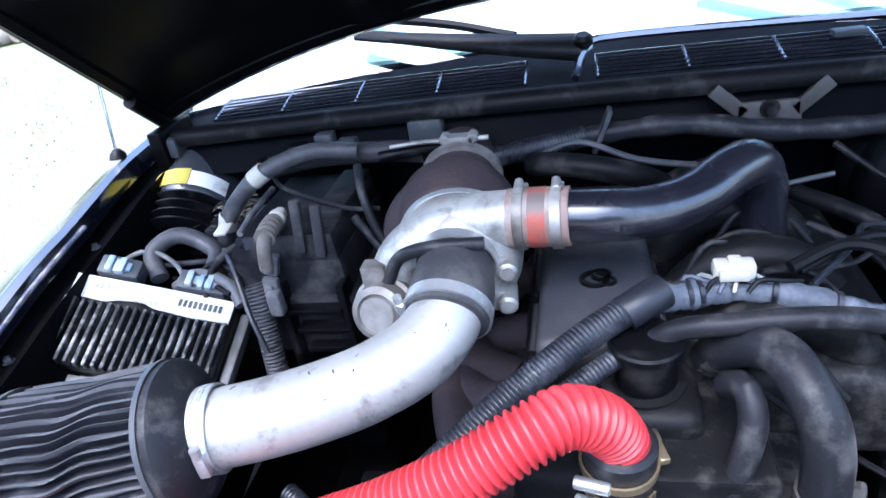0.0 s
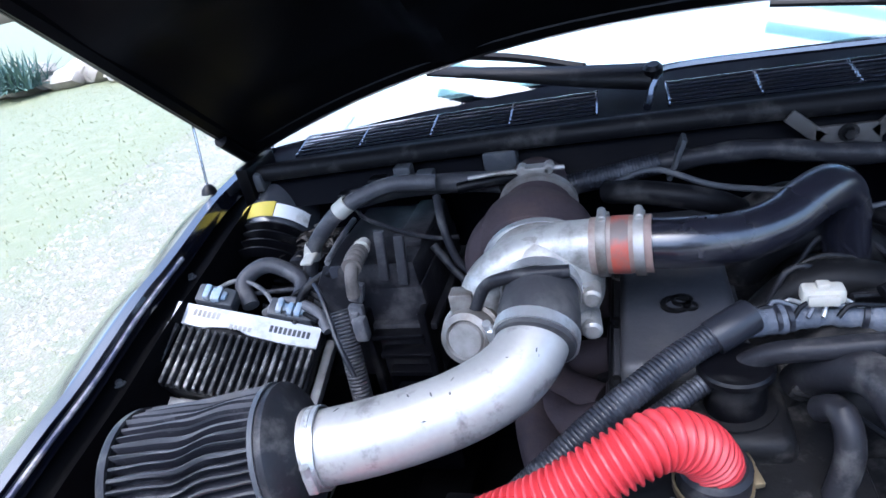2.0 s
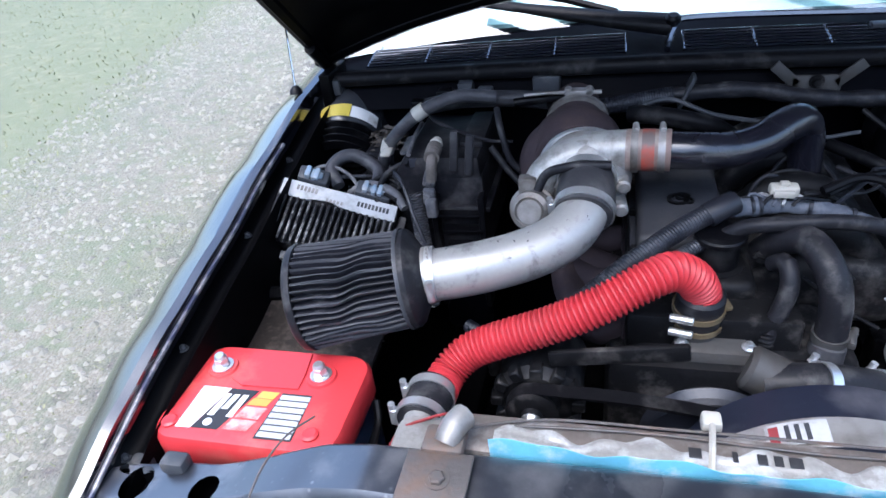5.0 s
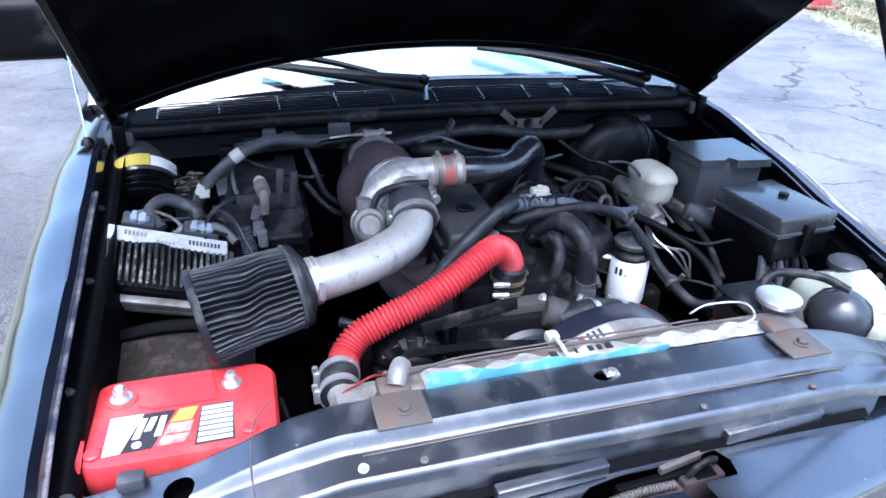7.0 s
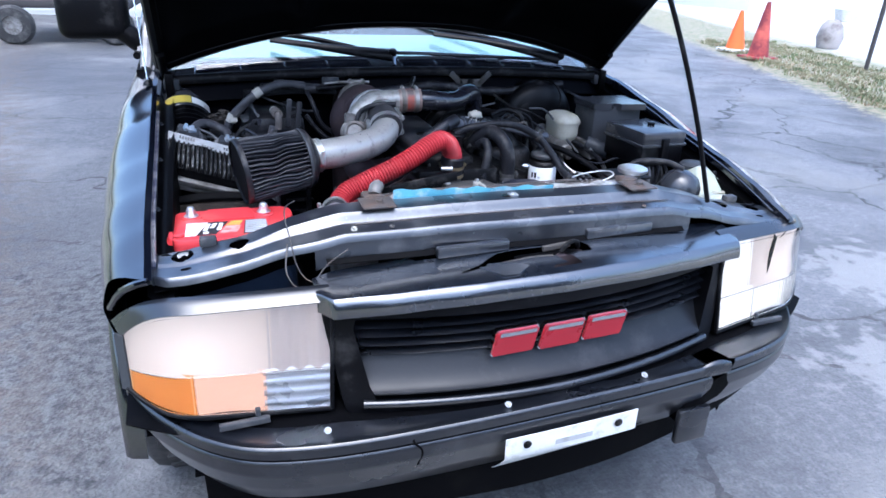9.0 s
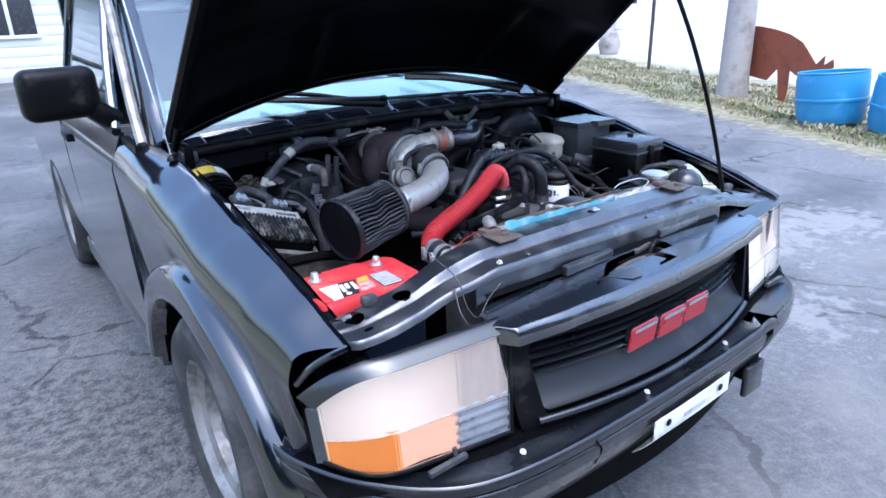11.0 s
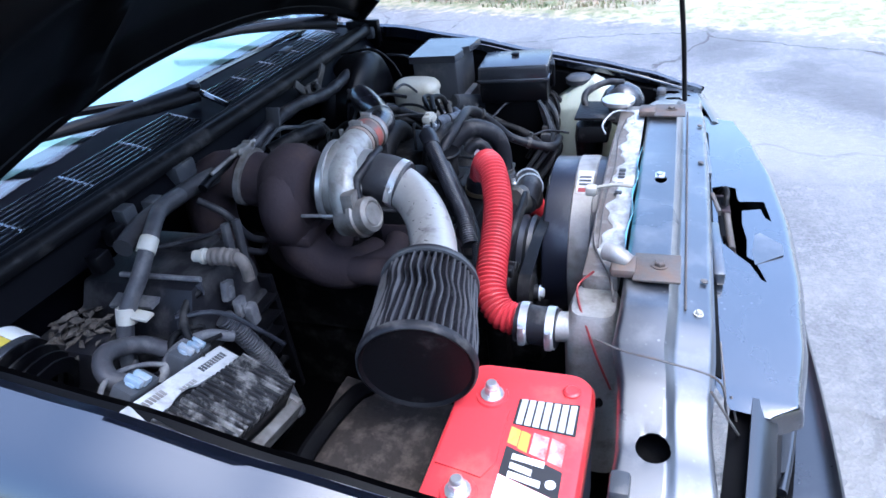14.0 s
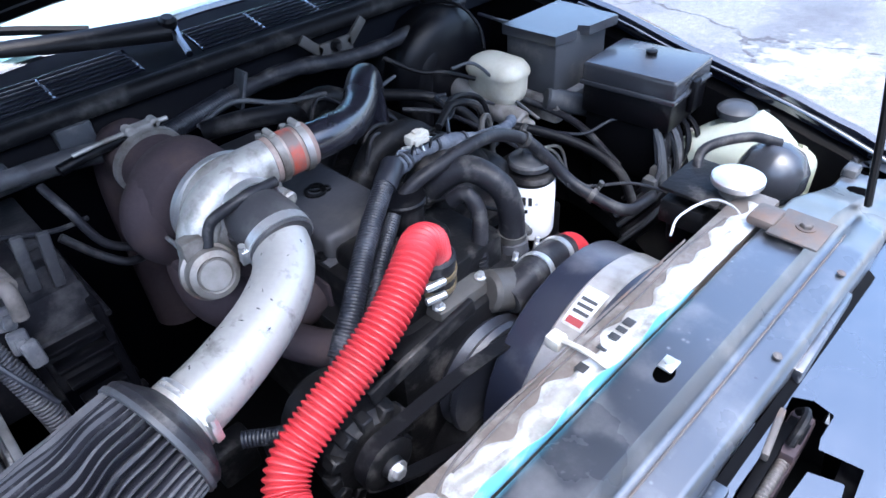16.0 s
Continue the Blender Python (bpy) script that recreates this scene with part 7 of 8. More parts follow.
part("tape_tail", box(-0.547, -0.527, 0.644, 0.674, 0.970, 0.976, 0.003, m=Matrix.Translation((0, 0.67, 0.972)) @ Matrix.Rotation(0.12, 4, 'X') @ Matrix.Translation((0, -0.67, -0.972))), TAPE, hh, "loose cream tape end")
for i, (pts, r, mt) in enumerate((
        ([(-0.62, 0.60, 0.93), (-0.64, 0.63, 0.955), (-0.61, 0.66, 0.965), (-0.56, 0.655, 0.94), (-0.55, 0.62, 0.925)], 0.0125, HOSE_DUSTY),
        ([(-0.60, 0.60, 0.915), (-0.56, 0.60, 0.935), (-0.51, 0.588, 0.925), (-0.485, 0.565, 0.905)], 0.008, PALE_DUST_AND_LIT),
        ([(-0.470, 0.585, 0.925), (-0.462, 0.570, 0.890), (-0.452, 0.545, 0.82), (-0.448, 0.53, 0.72)], 0.0150, HOSE_DUSTY),
        ([(-0.57, 0.60, 0.92), (-0.54, 0.615, 0.942), (-0.50, 0.60, 0.93), (-0.53, 0.585, 0.915)], 0.005, RUBBER),
        ([(-0.34, 0.66, 0.98), (-0.31, 0.65, 0.94), (-0.28, 0.64, 0.915), (-0.24, 0.66, 0.90)], 0.006, RUBBER_GREY),
        ([(-0.30, 0.70, 1.045), (-0.25, 0.705, 1.05), (-0.20, 0.70, 1.055)], 0.008, PLASTIC),
        ([(-0.47, 0.72, 1.035), (-0.40, 0.735, 1.040), (-0.30, 0.735, 1.040), (-0.24, 0.72, 1.04)], 0.015, DUSTY_GREY),
        ([(-0.72, 0.62, 0.955), (-0.66, 0.61, 0.945), (-0.60, 0.64, 0.93), (-0.575, 0.66, 0.92)], 0.004, HOSE_DUSTY),
        ([(-0.70, 0.60, 0.945), (-0.65, 0.625, 0.960), (-0.60, 0.615, 0.945), (-0.565, 0.58, 0.915)], 0.0035, PALE_DUST_AND_LIT),
        ([(-0.545, 0.57, 0.90), (-0.53, 0.60, 0.945), (-0.50, 0.615, 0.965), (-0.475, 0.605, 0.975)], 0.006, RUBBER),
        ([(-0.330, 0.690, 1.040), (-0.318, 0.655, 1.010), (-0.300, 0.640, 0.960), (-0.265, 0.640, 0.930)], 0.006, RUBBER_GREY),
        ([(-0.10, 0.70, 1.02), (-0.05, 0.665, 1.03), (0.02, 0.66, 1.015), (0.06, 0.70, 0.98)], 0.015, RUBBER),
        ([(0.44, 0.80, 1.05), (0.46, 0.72, 1.055), (0.475, 0.68, 1.02), (0.46, 0.65, 0.985)], 0.003, RUBBER))):
    h = thing("bay_hose", pts[0], "black rubber hose or wire beside the heater box", "hose", "bay hoses")
    if i == 2:
        part("hose_body", ribbed(pts, r, 0.005, 0.002, 16), mt, h)
    else:
        part("hose_body", tube(pts, r, 12, 0.008), mt, h)
random.seed(77)
bm = bmesh.new()
for k in range(90):
    x, y = random.gauss(-0.565, 0.020), random.gauss(0.755, 0.022)
    z = 0.953 + 0.028 * math.exp(-((x + 0.565) ** 2 + (y - 0.76) ** 2) / 0.0012) * random.random()
    a, w = random.uniform(0, 6.3), random.uniform(0.003, 0.008)
    m = Matrix.Translation((x, y, z)) @ Matrix.Rotation(a, 4, 'Z') @ Matrix.Rotation(random.uniform(-0.9, 0.9), 4, 'X')
    q = [bm.verts.new(m @ V(c)) for c in ((-w * 1.6, 0, 0), (0, -w * 0.7, 0.002), (w * 1.6, 0, 0.001), (0, w * 0.7, 0.003))]
    bm.faces.new(q)
solo("leaf_litter", bm, LITTER, "dry brown leaf scraps gathered beside the heater box", "leaf litter", kind="stuff")
relay = thing("relay_block", (-0.24, 0.79, 1.03), "small grey relay on the bulkhead", "relay")
part("relay_case", box(-0.275, -0.225, 0.765, 0.795, 1.030, 1.068, 0.004, m=Matrix.Translation((0, 0, 0.0))), PLASTIC_GREY, relay)
part("relay_foot", box(-0.26, -0.20, 0.785, 0.80, 1.035, 1.05, 0.003), PLASTIC, relay)
for x, y, z in ((-0.44, 0.76, 1.035), (-0.40, 0.77, 1.045), (-0.36, 0.75, 1.04), (-0.49, 0.75, 1.02)):
    c = thing("wire_plug", (x, y, z), "black wire plug by the bulkhead", "connector", "wire plugs")
    part("plug_body", box(x - 0.014, x + 0.014, y - 0.012, y + 0.012, z - 0.012, z + 0.018, 0.004), PLASTIC_GREY if x > -0.42 else PLASTIC, c)

# ---- engine computer ----
ecm = thing("engine_computer", (-0.60, 0.48, 0.85), "finned aluminium engine control module with dirty black fins and white label", "control module")
EM = Matrix.Translation((-0.605, 0.504, 0.902)) @ Matrix.Rotation(radians(7.3), 4, 'Z') @ Matrix.Rotation(radians(20), 4, 'Y') @ Matrix.Rotation(radians(27.7), 4, 'X') @ Matrix.Diagonal((1.113, 0.85, 1, 1))
part("case", box(-0.098, 0.098, -0.062, 0.088, -0.035, 0.0, 0.005, m=EM), PLASTIC, ecm)
for k in range(19):
    x = -0.091 + 0.0101 * k
    part("fin", box(x - 0.0022, x + 0.0022, -0.062, 0.040, -0.002, 0.014, 0.0014, 2, m=EM), FIN_WORN, ecm)
part("label_strip", plate([(-0.094, 0.047), (-0.05, 0.045), (-0.04, 0.050), (-0.012, 0.056), (0.004, 0.048), (0.05, 0.044), (0.094, 0.046), (0.094, 0.084), (0.02, 0.085), (-0.094, 0.084)], (), 0.003, m=EM @ Matrix.Translation((0, 0, 0.004))), LABEL_GREY, ecm, "pale torn label strip")
for x0, x1, y0, y1 in ((-0.070, -0.030, 0.064, 0.076), (0.030, 0.085, 0.060, 0.072), (-0.02, 0.01, 0.052, 0.060)):
    n_bars = int((x1 - x0) / 0.006)
    for k in range(n_bars):
        part("print_bar", box(x0 + 0.006 * k, x0 + 0.006 * k + 0.004, y0, y1, 0.004, 0.0046, 0, m=EM), PLASTIC_GREY if x1 > 0.02 else ALU_DIRTY, ecm)
for x0, x1 in ((-0.075, -0.025), (0.020, 0.080)):
    c = part("plug", box(x0, x1, 0.088, 0.122, -0.024, 0.012, 0.005, m=EM), PLASTIC_GREY, ecm)
    part("blue_latch", join(box(x0 + 0.010, x1 - 0.010, 0.096, 0.112, 0.008, 0.016, 0.003, m=EM), box(x0 + 0.012, x0 + 0.020, 0.090, 0.116, 0.012, 0.022, 0.002, m=EM), box(x1 - 0.024, x1 - 0.016, 0.090, 0.116, 0.012, 0.021, 0.002, m=EM), box((x0 + x1) / 2 - 0.003, (x0 + x1) / 2 + 0.003, 0.090, 0.112, 0.010, 0.020, 0.001, m=EM)), CONNECTOR_BLUE, c, "pale blue plug latch")
part("mount_tray", join(box(-0.108, 0.108, -0.085, -0.066, -0.040, -0.022, 0.003, m=EM), box(0.100, 0.112, -0.08, 0.08, -0.05, -0.02, 0.003, m=EM), box(-0.110, 0.112, -0.085, 0.09, -0.055, -0.040, 0.004, m=EM)), ALU_DIRTY, ecm)
tray = thing("battery_shelf", (-0.60, 0.33, 0.55), "rusty dirty steel shelf behind the battery", "shelf")
part("shelf_top", sheet(lambda u, v: V((-0.685 + 0.22 * u, 0.205 + 0.20 * v, 0.800 + 0.035 * v + 0.006 * math.sin(u * 9) * math.sin(v * 7))), 14, 14, 0.006, (0, 0, -1)), TRAY, tray)
part("shelf_lip", tube([(-0.690, 0.385, 0.84), (-0.60, 0.39, 0.845), (-0.50, 0.375, 0.84), (-0.46, 0.36, 0.82)], 0.012, 8, 0.02, flat=0.6), SHADOW_STEEL, tray)
part("shelf_leg", box(-0.64, -0.56, 0.25, 0.35, 0.45, 0.80, 0.01), SHADOW_STEEL, tray)

# ---- battery ----
battery = thing("car_battery", (-0.565, 0.118, 0.66), "red-topped car battery with terminals and a worn label", "car battery")
BX0, BX1, BY0, BY1, BZ = -0.690, -0.434, 0.052, 0.226, 0.870


def battery_top():
    out = []
    pts = rounded(BX0, BX1, BY0, BY1, 0.032, 7)
    bm = bmesh.new()
    loops = []
    for inset, z in ((0.003, BZ - 0.050), (0.0, BZ - 0.044), (0.0, BZ - 0.010), (0.0035, BZ - 0.002), (0.010, BZ)):
        cx, cy = (BX0 + BX1) / 2, (BY0 + BY1) / 2
        loops.append([bm.verts.new((x + (cx - x) * inset / 0.11, y + (cy - y) * inset / 0.08, z)) for x, y in pts])
    for a, b in zip(loops, loops[1:]):
        for k in range(len(pts)):
            j = (k + 1) % len(pts)
            bm.faces.new((a[k], a[j], b[j], b[k]))
    bm.faces.new(loops[-1])
    return bm


part("lid", battery_top(), BATTERY_RED, battery, "faded red lid")
part("case", box(BX0 + 0.006, BX1 - 0.006, BY0 + 0.006, BY1 - 0.006, 0.66, BZ - 0.046, 0.020, 3), mat("battery_case", (0.018, 0.03, 0.06), 0.4, 0, 0.2, 10, 140, 0.05), battery, "dark blue-black case")
part("raised_panel", plate([(-0.612, 0.217), (-0.526, 0.217), (-0.520, 0.180), (-0.518, 0.150), (-0.60, 0.148), (-0.622, 0.160), (-0.618, 0.180)], (), 0.003, m=Matrix.Translation((0, 0, BZ + 0.0025))), BATTERY_RED, battery)
for x, y in ((-0.645, 0.179), (-0.496, 0.177)):
    part("terminal_boss", lathe([(0, 0), (0.022, 0), (0.020, 0.004), (0, 0.004)], Matrix.Translation((x, y, BZ - 0.001)), 24), BATTERY_RED, battery)
    p = part("terminal", join(lathe([(0, 0), (0.0105, 0), (0.0105, 0.005), (0.008, 0.006), (0.0075, 0.020), (0.006, 0.022), (0, 0.022)], Matrix.Translation((x, y, BZ + 0.002)), 20), bolt((x, y, BZ + 0.004), (0, 0, 1), 0.010, 0.008)), STEEL, battery, "zinc stud terminal")
    part("terminal_nut", lathe([(0, 0), (0.0095, 0), (0.0095, 0.008), (0, 0.009)], Matrix.Translation((x, y, BZ + 0.010)), 6), STEEL, p)
for x, y in ((-0.472, 0.080), (-0.666, 0.078)):
    part("vent_plug", lathe([(0, 0), (0.011, 0), (0.011, 0.003), (0.008, 0.005), (0, 0.004)], Matrix.Translation((x, y, BZ)), 20), BATTERY_RED, battery)
LZ = Matrix.Translation((0, 0, BZ + 0.0008))
TZ = Matrix.Translation((0, 0, BZ + 0.0012))
part("white_label", plate([(-0.655, 0.071), (-0.634, 0.072), (-0.612, 0.142), (-0.654, 0.142)], (), 0.0006, m=LZ), LABEL_WHITE, battery)
part("black_label", plate([(-0.633, 0.072), (-0.596, 0.073), (-0.571, 0.142), (-0.611, 0.142)], (), 0.0006, m=LZ), LABEL_BLACK, battery)
part("yellow_label", plate([(-0.570, 0.130), (-0.545, 0.130), (-0.541, 0.142), (-0.566, 0.142)], (), 0.0006, m=LZ), LABEL_YELLOW, battery)
part("orange_label", plate([(-0.577, 0.117), (-0.549, 0.117), (-0.545, 0.129), (-0.572, 0.129)], (), 0.0006, m=LZ), LABEL_ORANGE, battery)
part("pale_label", plate([(-0.590, 0.075), (-0.556, 0.075), (-0.550, 0.092), (-0.584, 0.092)], (), 0.0006, m=LZ), SMUDGED_PINK, battery, "rubbed pinkish print")
part("pale_label", plate([(-0.583, 0.095), (-0.550, 0.095), (-0.546, 0.114), (-0.577, 0.114)], (), 0.0006, m=LZ), SMUDGED_PINK, battery, "rubbed pinkish print")
part("notice_border", plate([(-0.543, 0.066), (-0.492, 0.067), (-0.495, 0.142), (-0.537, 0.142)], (), 0.0006, m=LZ), LABEL_BLACK, battery)
for k in range(7):
    y0 = 0.0695 + 0.0102 * k
    part("notice_bar", plate([(-0.540 + 0.0006 * k, y0), (-0.4945, y0), (-0.4950, y0 + 0.0078), (-0.5395 + 0.0006 * k, y0 + 0.0078)], (), 0.0005, m=TZ), LABEL_GREY, battery)
for k in range(3):
    part("print_bar", plate([(-0.622 + 0.0135 * k, 0.094 + 0.012 * (k % 2)), (-0.613 + 0.0135 * k, 0.094 + 0.012 * (k % 2)), (-0.606 + 0.0125 * k, 0.132), (-0.614 + 0.0125 * k, 0.132)], (), 0.0005, m=TZ), LABEL_WHITE, battery)
part("print_spot", lathe([(0.0, 0), (0.006, 0), (0.006, 0.0005), (0, 0.0005)], Matrix.Translation((-0.615, 0.083, BZ + 0.0008)), 18), LABEL_WHITE, battery)
part("hold_down", box(-0.705, -0.675, 0.015, 0.045, 0.82, 0.850, 0.006), PLASTIC_GREY, battery)
part("carry_handle", tube([(BX1 + 0.002, 0.05, 0.82), (BX1 + 0.010, 0.08, 0.80), (BX1 + 0.010, 0.16, 0.80), (BX1 + 0.002, 0.19, 0.82)], 0.006, 8), PLASTIC, battery)

# ---- driver's side ----
booster = thing("brake_booster", (0.42, 0.76, 0.8), "black round brake booster with cream fluid reservoir", "brake booster")
part("shell", lathe([(0, 0), (0.05, 0.0), (0.10, 0.012), (0.122, 0.03), (0.126, 0.045), (0.122, 0.055), (0.118, 0.10), (0.10, 0.12), (0, 0.12)], aim((0.42, 0.690, 0.930), (0, 1, 0.05)), 48), PLASTIC, booster)
part("second_shell", lathe([(0.02, 0), (0.07, 0.005), (0.085, 0.02), (0.088, 0.04), (0.08, 0.05)], aim((0.375, 0.755, 0.945), (0.1, 1, 0.1)), 40), PLASTIC, booster)
part("master_cylinder", rod((0.435, 0.53, 0.872), (0.425, 0.70, 0.905), 0.022, 20, 0.004), ALU_DIRTY, booster)
def oval(rings, cx, cy, n=36, p=0.62):
    """A pot of oval rings (half width, half length, z), closed at both ends."""
    bm = bmesh.new()
    loops = []
    for rx, ry, z in rings:
        loop = []
        for k in range(n):
            c, d = math.cos(2 * math.pi * k / n), math.sin(2 * math.pi * k / n)
            loop.append(bm.verts.new((cx + rx * math.copysign(abs(c) ** p, c), cy + ry * math.copysign(abs(d) ** p, d), z)))
        loops.append(loop)
    for a, b in zip(loops, loops[1:]):
        for k in range(n):
            j = (k + 1) % n
            bm.faces.new((a[k], a[j], b[j], b[k]))
    bm.faces.new(loops[-1])
    bm.faces.new(loops[0][::-1])
    return bm


res = part("reservoir", oval([(0.022, 0.036, 0.870), (0.026, 0.042, 0.892), (0.036, 0.052, 0.900), (0.040, 0.057, 0.915), (0.041, 0.058, 0.950)], 0.456, 0.612), CREAM, booster, "cream plastic fluid reservoir")
part("reservoir_lid", oval([(0.044, 0.061, 0.948), (0.045, 0.062, 0.953), (0.043, 0.060, 0.961), (0.036, 0.053, 0.971), (0.024, 0.040, 0.977), (0.010, 0.022, 0.979)], 0.456, 0.612), CREAM, res, "domed pale lid")
part("level_plug", join(rod((0.44, 0.55, 0.872), (0.44, 0.515, 0.862), 0.016, 14, 0.004), box(0.425, 0.455, 0.535, 0.56, 0.85, 0.89, 0.006)), ALU_DIRTY, booster)
for i in range(3):
    part("brake_line", tube([(0.43 + 0.012 * i, 0.56 + 0.03 * i, 0.87), (0.44, 0.54, 0.83 - 0.01 * i), (0.47 + 0.02 * i, 0.50, 0.80), (0.52, 0.48, 0.74)], 0.003, 6, 0.01), STEEL, booster)
duct = thing("black_duct", (0.30, 0.72, 0.95), "bent black rubber duct in front of the booster", "duct")
part("duct_body", tube([(0.340, 0.715, 0.85), (0.345, 0.715, 0.92), (0.358, 0.715, 0.968), (0.388, 0.718, 0.988), (0.425, 0.722, 0.975)], 0.025, 20, 0.01), RUBBER, duct)

fuse = thing("fuse_box", (0.60, 0.38, 0.85), "black underbonnet fuse box with flat lid and round knob", "fuse box")
FB = Matrix.Translation((0.600, 0.379, 0.0)) @ Matrix.Rotation(radians(4), 4, 'Z')
part("lid", join(box(-0.074, 0.074, -0.090, 0.090, 0.945, 0.982, 0.006, 3, m=FB), box(-0.077, 0.077, -0.093, 0.093, 0.940, 0.950, 0.003, m=FB)), LID, fuse, "grey-black flat lid")
part("body", box(-0.072, 0.072, -0.088, 0.088, 0.885, 0.942, 0.006, m=FB), PLASTIC, fuse)
part("knob", lathe([(0, 0), (0.010, 0), (0.011, 0.006), (0.008, 0.008), (0, 0.008)], Matrix.Translation((0.622, 0.385, 0.982)), 18), PLASTIC, fuse)
for y in (-0.05, 0.03):
    part("lid_latch", box(0.070, 0.082, y - 0.012, y + 0.012, 0.925, 0.965, 0.003, m=FB), PLASTIC, fuse)
part("front_latch", box(-0.012, 0.012, -0.100, -0.088, 0.905, 0.965, 0.003, m=FB), PLASTIC, fuse)
part("support", join(box(-0.05, 0.05, -0.06, 0.07, 0.66, 0.885, 0.01, m=FB), box(-0.065, -0.055, -0.08, 0.08, 0.78, 0.885, 0.003, m=FB)), SHADOW_STEEL, fuse)
random.seed(7)
for k in range(26):
    x, y, z = 0.53 + random.random() * 0.10, 0.27 + random.random() * 0.03, 0.78 + random.random() * 0.10
    part("cable", tube([(x, 0.31, 0.89), (x - 0.01, y, z), (x - 0.03, y - 0.01, z - 0.05), (x - 0.05, y + 0.05, z - 0.14)], 0.0045 + 0.002 * random.random(), 6, 0.015), (PLASTIC, RUBBER, PLASTIC_GREY, GRIME)[k % 4], fuse)
for k in range(8):
    x, z = 0.50 + 0.022 * k, 0.80 + 0.012 * (k * 5 % 4)
    part("plug", box(x - 0.010, x + 0.010, 0.275, 0.300, z - 0.014, z + 0.014, 0.003), (PLASTIC_GREY, ALU_DIRTY, PLASTIC)[k % 3], fuse)

abs_box = thing("relay_centre", (0.59, 0.57, 0.85), "black relay box with stepped dark lid", "relay box")
part("lid", plate([(0.502, 0.640), (0.505, 0.515), (0.560, 0.508), (0.580, 0.520), (0.590, 0.500), (0.672, 0.492), (0.680, 0.640)], (), 0.018, m=Matrix.Translation((0, 0, 1.020))), LID, abs_box, "stepped grey-black lid")
part("body", box(0.508, 0.672, 0.515, 0.635, 0.90, 1.010, 0.006), PLASTIC_GREY, abs_box)
part("base", box(0.50, 0.66, 0.50, 0.62, 0.85, 0.90, 0.008), ALU_DIRTY, abs_box)
part("duct_stub", rod((0.50, 0.53, 0.90), (0.60, 0.46, 0.86), 0.022, 14, 0.004), PLASTIC_GREY, abs_box)

washer = thing("washer_bottle", (0.64, 0.18, 0.6), "translucent cream washer bottle with black cap", "washer bottle")


def bottle(u, v):
    a = 2 * math.pi * u
    c, s = math.cos(a), math.sin(a)
    prof = lerp_table([(0, 0.90), (0.1, 1.0), (0.62, 1.0), (0.80, 0.92), (0.92, 0.62), (1.0, 0.32)], v)
    x = 0.072 * math.copysign(abs(c) ** 0.6, c) * prof
    y = 0.105 * math.copysign(abs(s) ** 0.6, s) * prof
    return V((0.655 + x, 0.185 + y + 0.03 * v, 0.66 + 0.235 * v - 0.02 * s * v))


bm = sheet(bottle, 44, 22)
bmesh.ops.remove_doubles(bm, verts=bm.verts, dist=1e-5)
bmesh.ops.holes_fill(bm, edges=[e for e in bm.edges if e.is_boundary])
part("bottle", bm, BOTTLE, washer)
part("cap", lathe([(0.026, 0), (0.033, 0.002), (0.034, 0.014), (0.028, 0.020), (0.012, 0.024), (0, 0.024)], Matrix.Translation((0.660, 0.225, 0.893)), 32), PLASTIC_GREY, washer, "dark grey hinged cap")
part("shoulder", box(0.60, 0.715, 0.075, 0.155, 0.74, 0.862, 0.028, 4), BOTTLE, washer)
part("ring_boss", lathe([(0.018, 0), (0.020, 0.004), (0.012, 0.006), (0.012, 0)], Matrix.Translation((0.665, 0.115, 0.861)), 20, closed=True), CREAM, washer)
globe = thing("vacuum_globe", (0.53, 0.10, 0.83), "round black vacuum reservoir", "reservoir")
part("globe", lathe([(0.0, -0.055), (0.03, -0.046), (0.048, -0.026), (0.054, 0.0), (0.048, 0.026), (0.03, 0.046), (0.0, 0.055)], aim((0.526, 0.100, 0.882), (0.3, -0.2, 1)), 40), LID, globe)
part("globe_hose", tube([(0.53, 0.10, 0.935), (0.50, 0.14, 0.945), (0.44, 0.18, 0.935), (0.40, 0.16, 0.90), (0.385, 0.12, 0.88)], 0.008, 10, 0.008), RUBBER_GREY, globe)
spin = thing("fuel_filter", (0.28, 0.39, 0.75), "white spin-on filter under a dark head with a pump cap", "fuel filter")
part("canister", lathe([(0, 0), (0.026, 0.0), (0.036, 0.006), (0.039, 0.014), (0.039, 0.104), (0.036, 0.108), (0, 0.108)], Matrix.Translation((0.284, 0.388, 0.770)), 40), WHITE_PAINT, spin)
for k in range(3):
    part("print_bar", sheet(lambda u, v: V((0.284 + 0.0394 * math.cos(radians(196 + 15 * k + 9 * u)), 0.388 + 0.0394 * math.sin(radians(196 + 15 * k + 9 * u)), 0.848 + (0.016 if k < 2 else 0.006) * v)), 4, 2, 0.0003), LABEL_BLACK if k < 2 else LABEL_GREY, spin)
head = part("head", join(rod((0.284, 0.390, 0.876), (0.284, 0.390, 0.892), 0.040, 32, 0.006), box(0.245, 0.33, 0.40, 0.46, 0.868, 0.890, 0.008)), GRIME, spin)
part("pump_cap", lathe([(0.018, 0), (0.020, 0.010), (0.036, 0.012), (0.037, 0.020), (0.034, 0.024), (0.020, 0.026), (0.014, 0.032), (0.012, 0.038), (0, 0.039)], Matrix.Translation((0.288, 0.396, 0.888)), 36), PLASTIC_GREY, head)
part("outlet_pipe", tube([(0.25, 0.40, 0.872), (0.22, 0.41, 0.875), (0.19, 0.43, 0.86)], 0.007, 8, 0.01), STEEL, head)
steer = thing("steering_pump_reservoir", (0.39, 0.20, 0.78), "grimy black fluid reservoir beside the radiator", "reservoir")
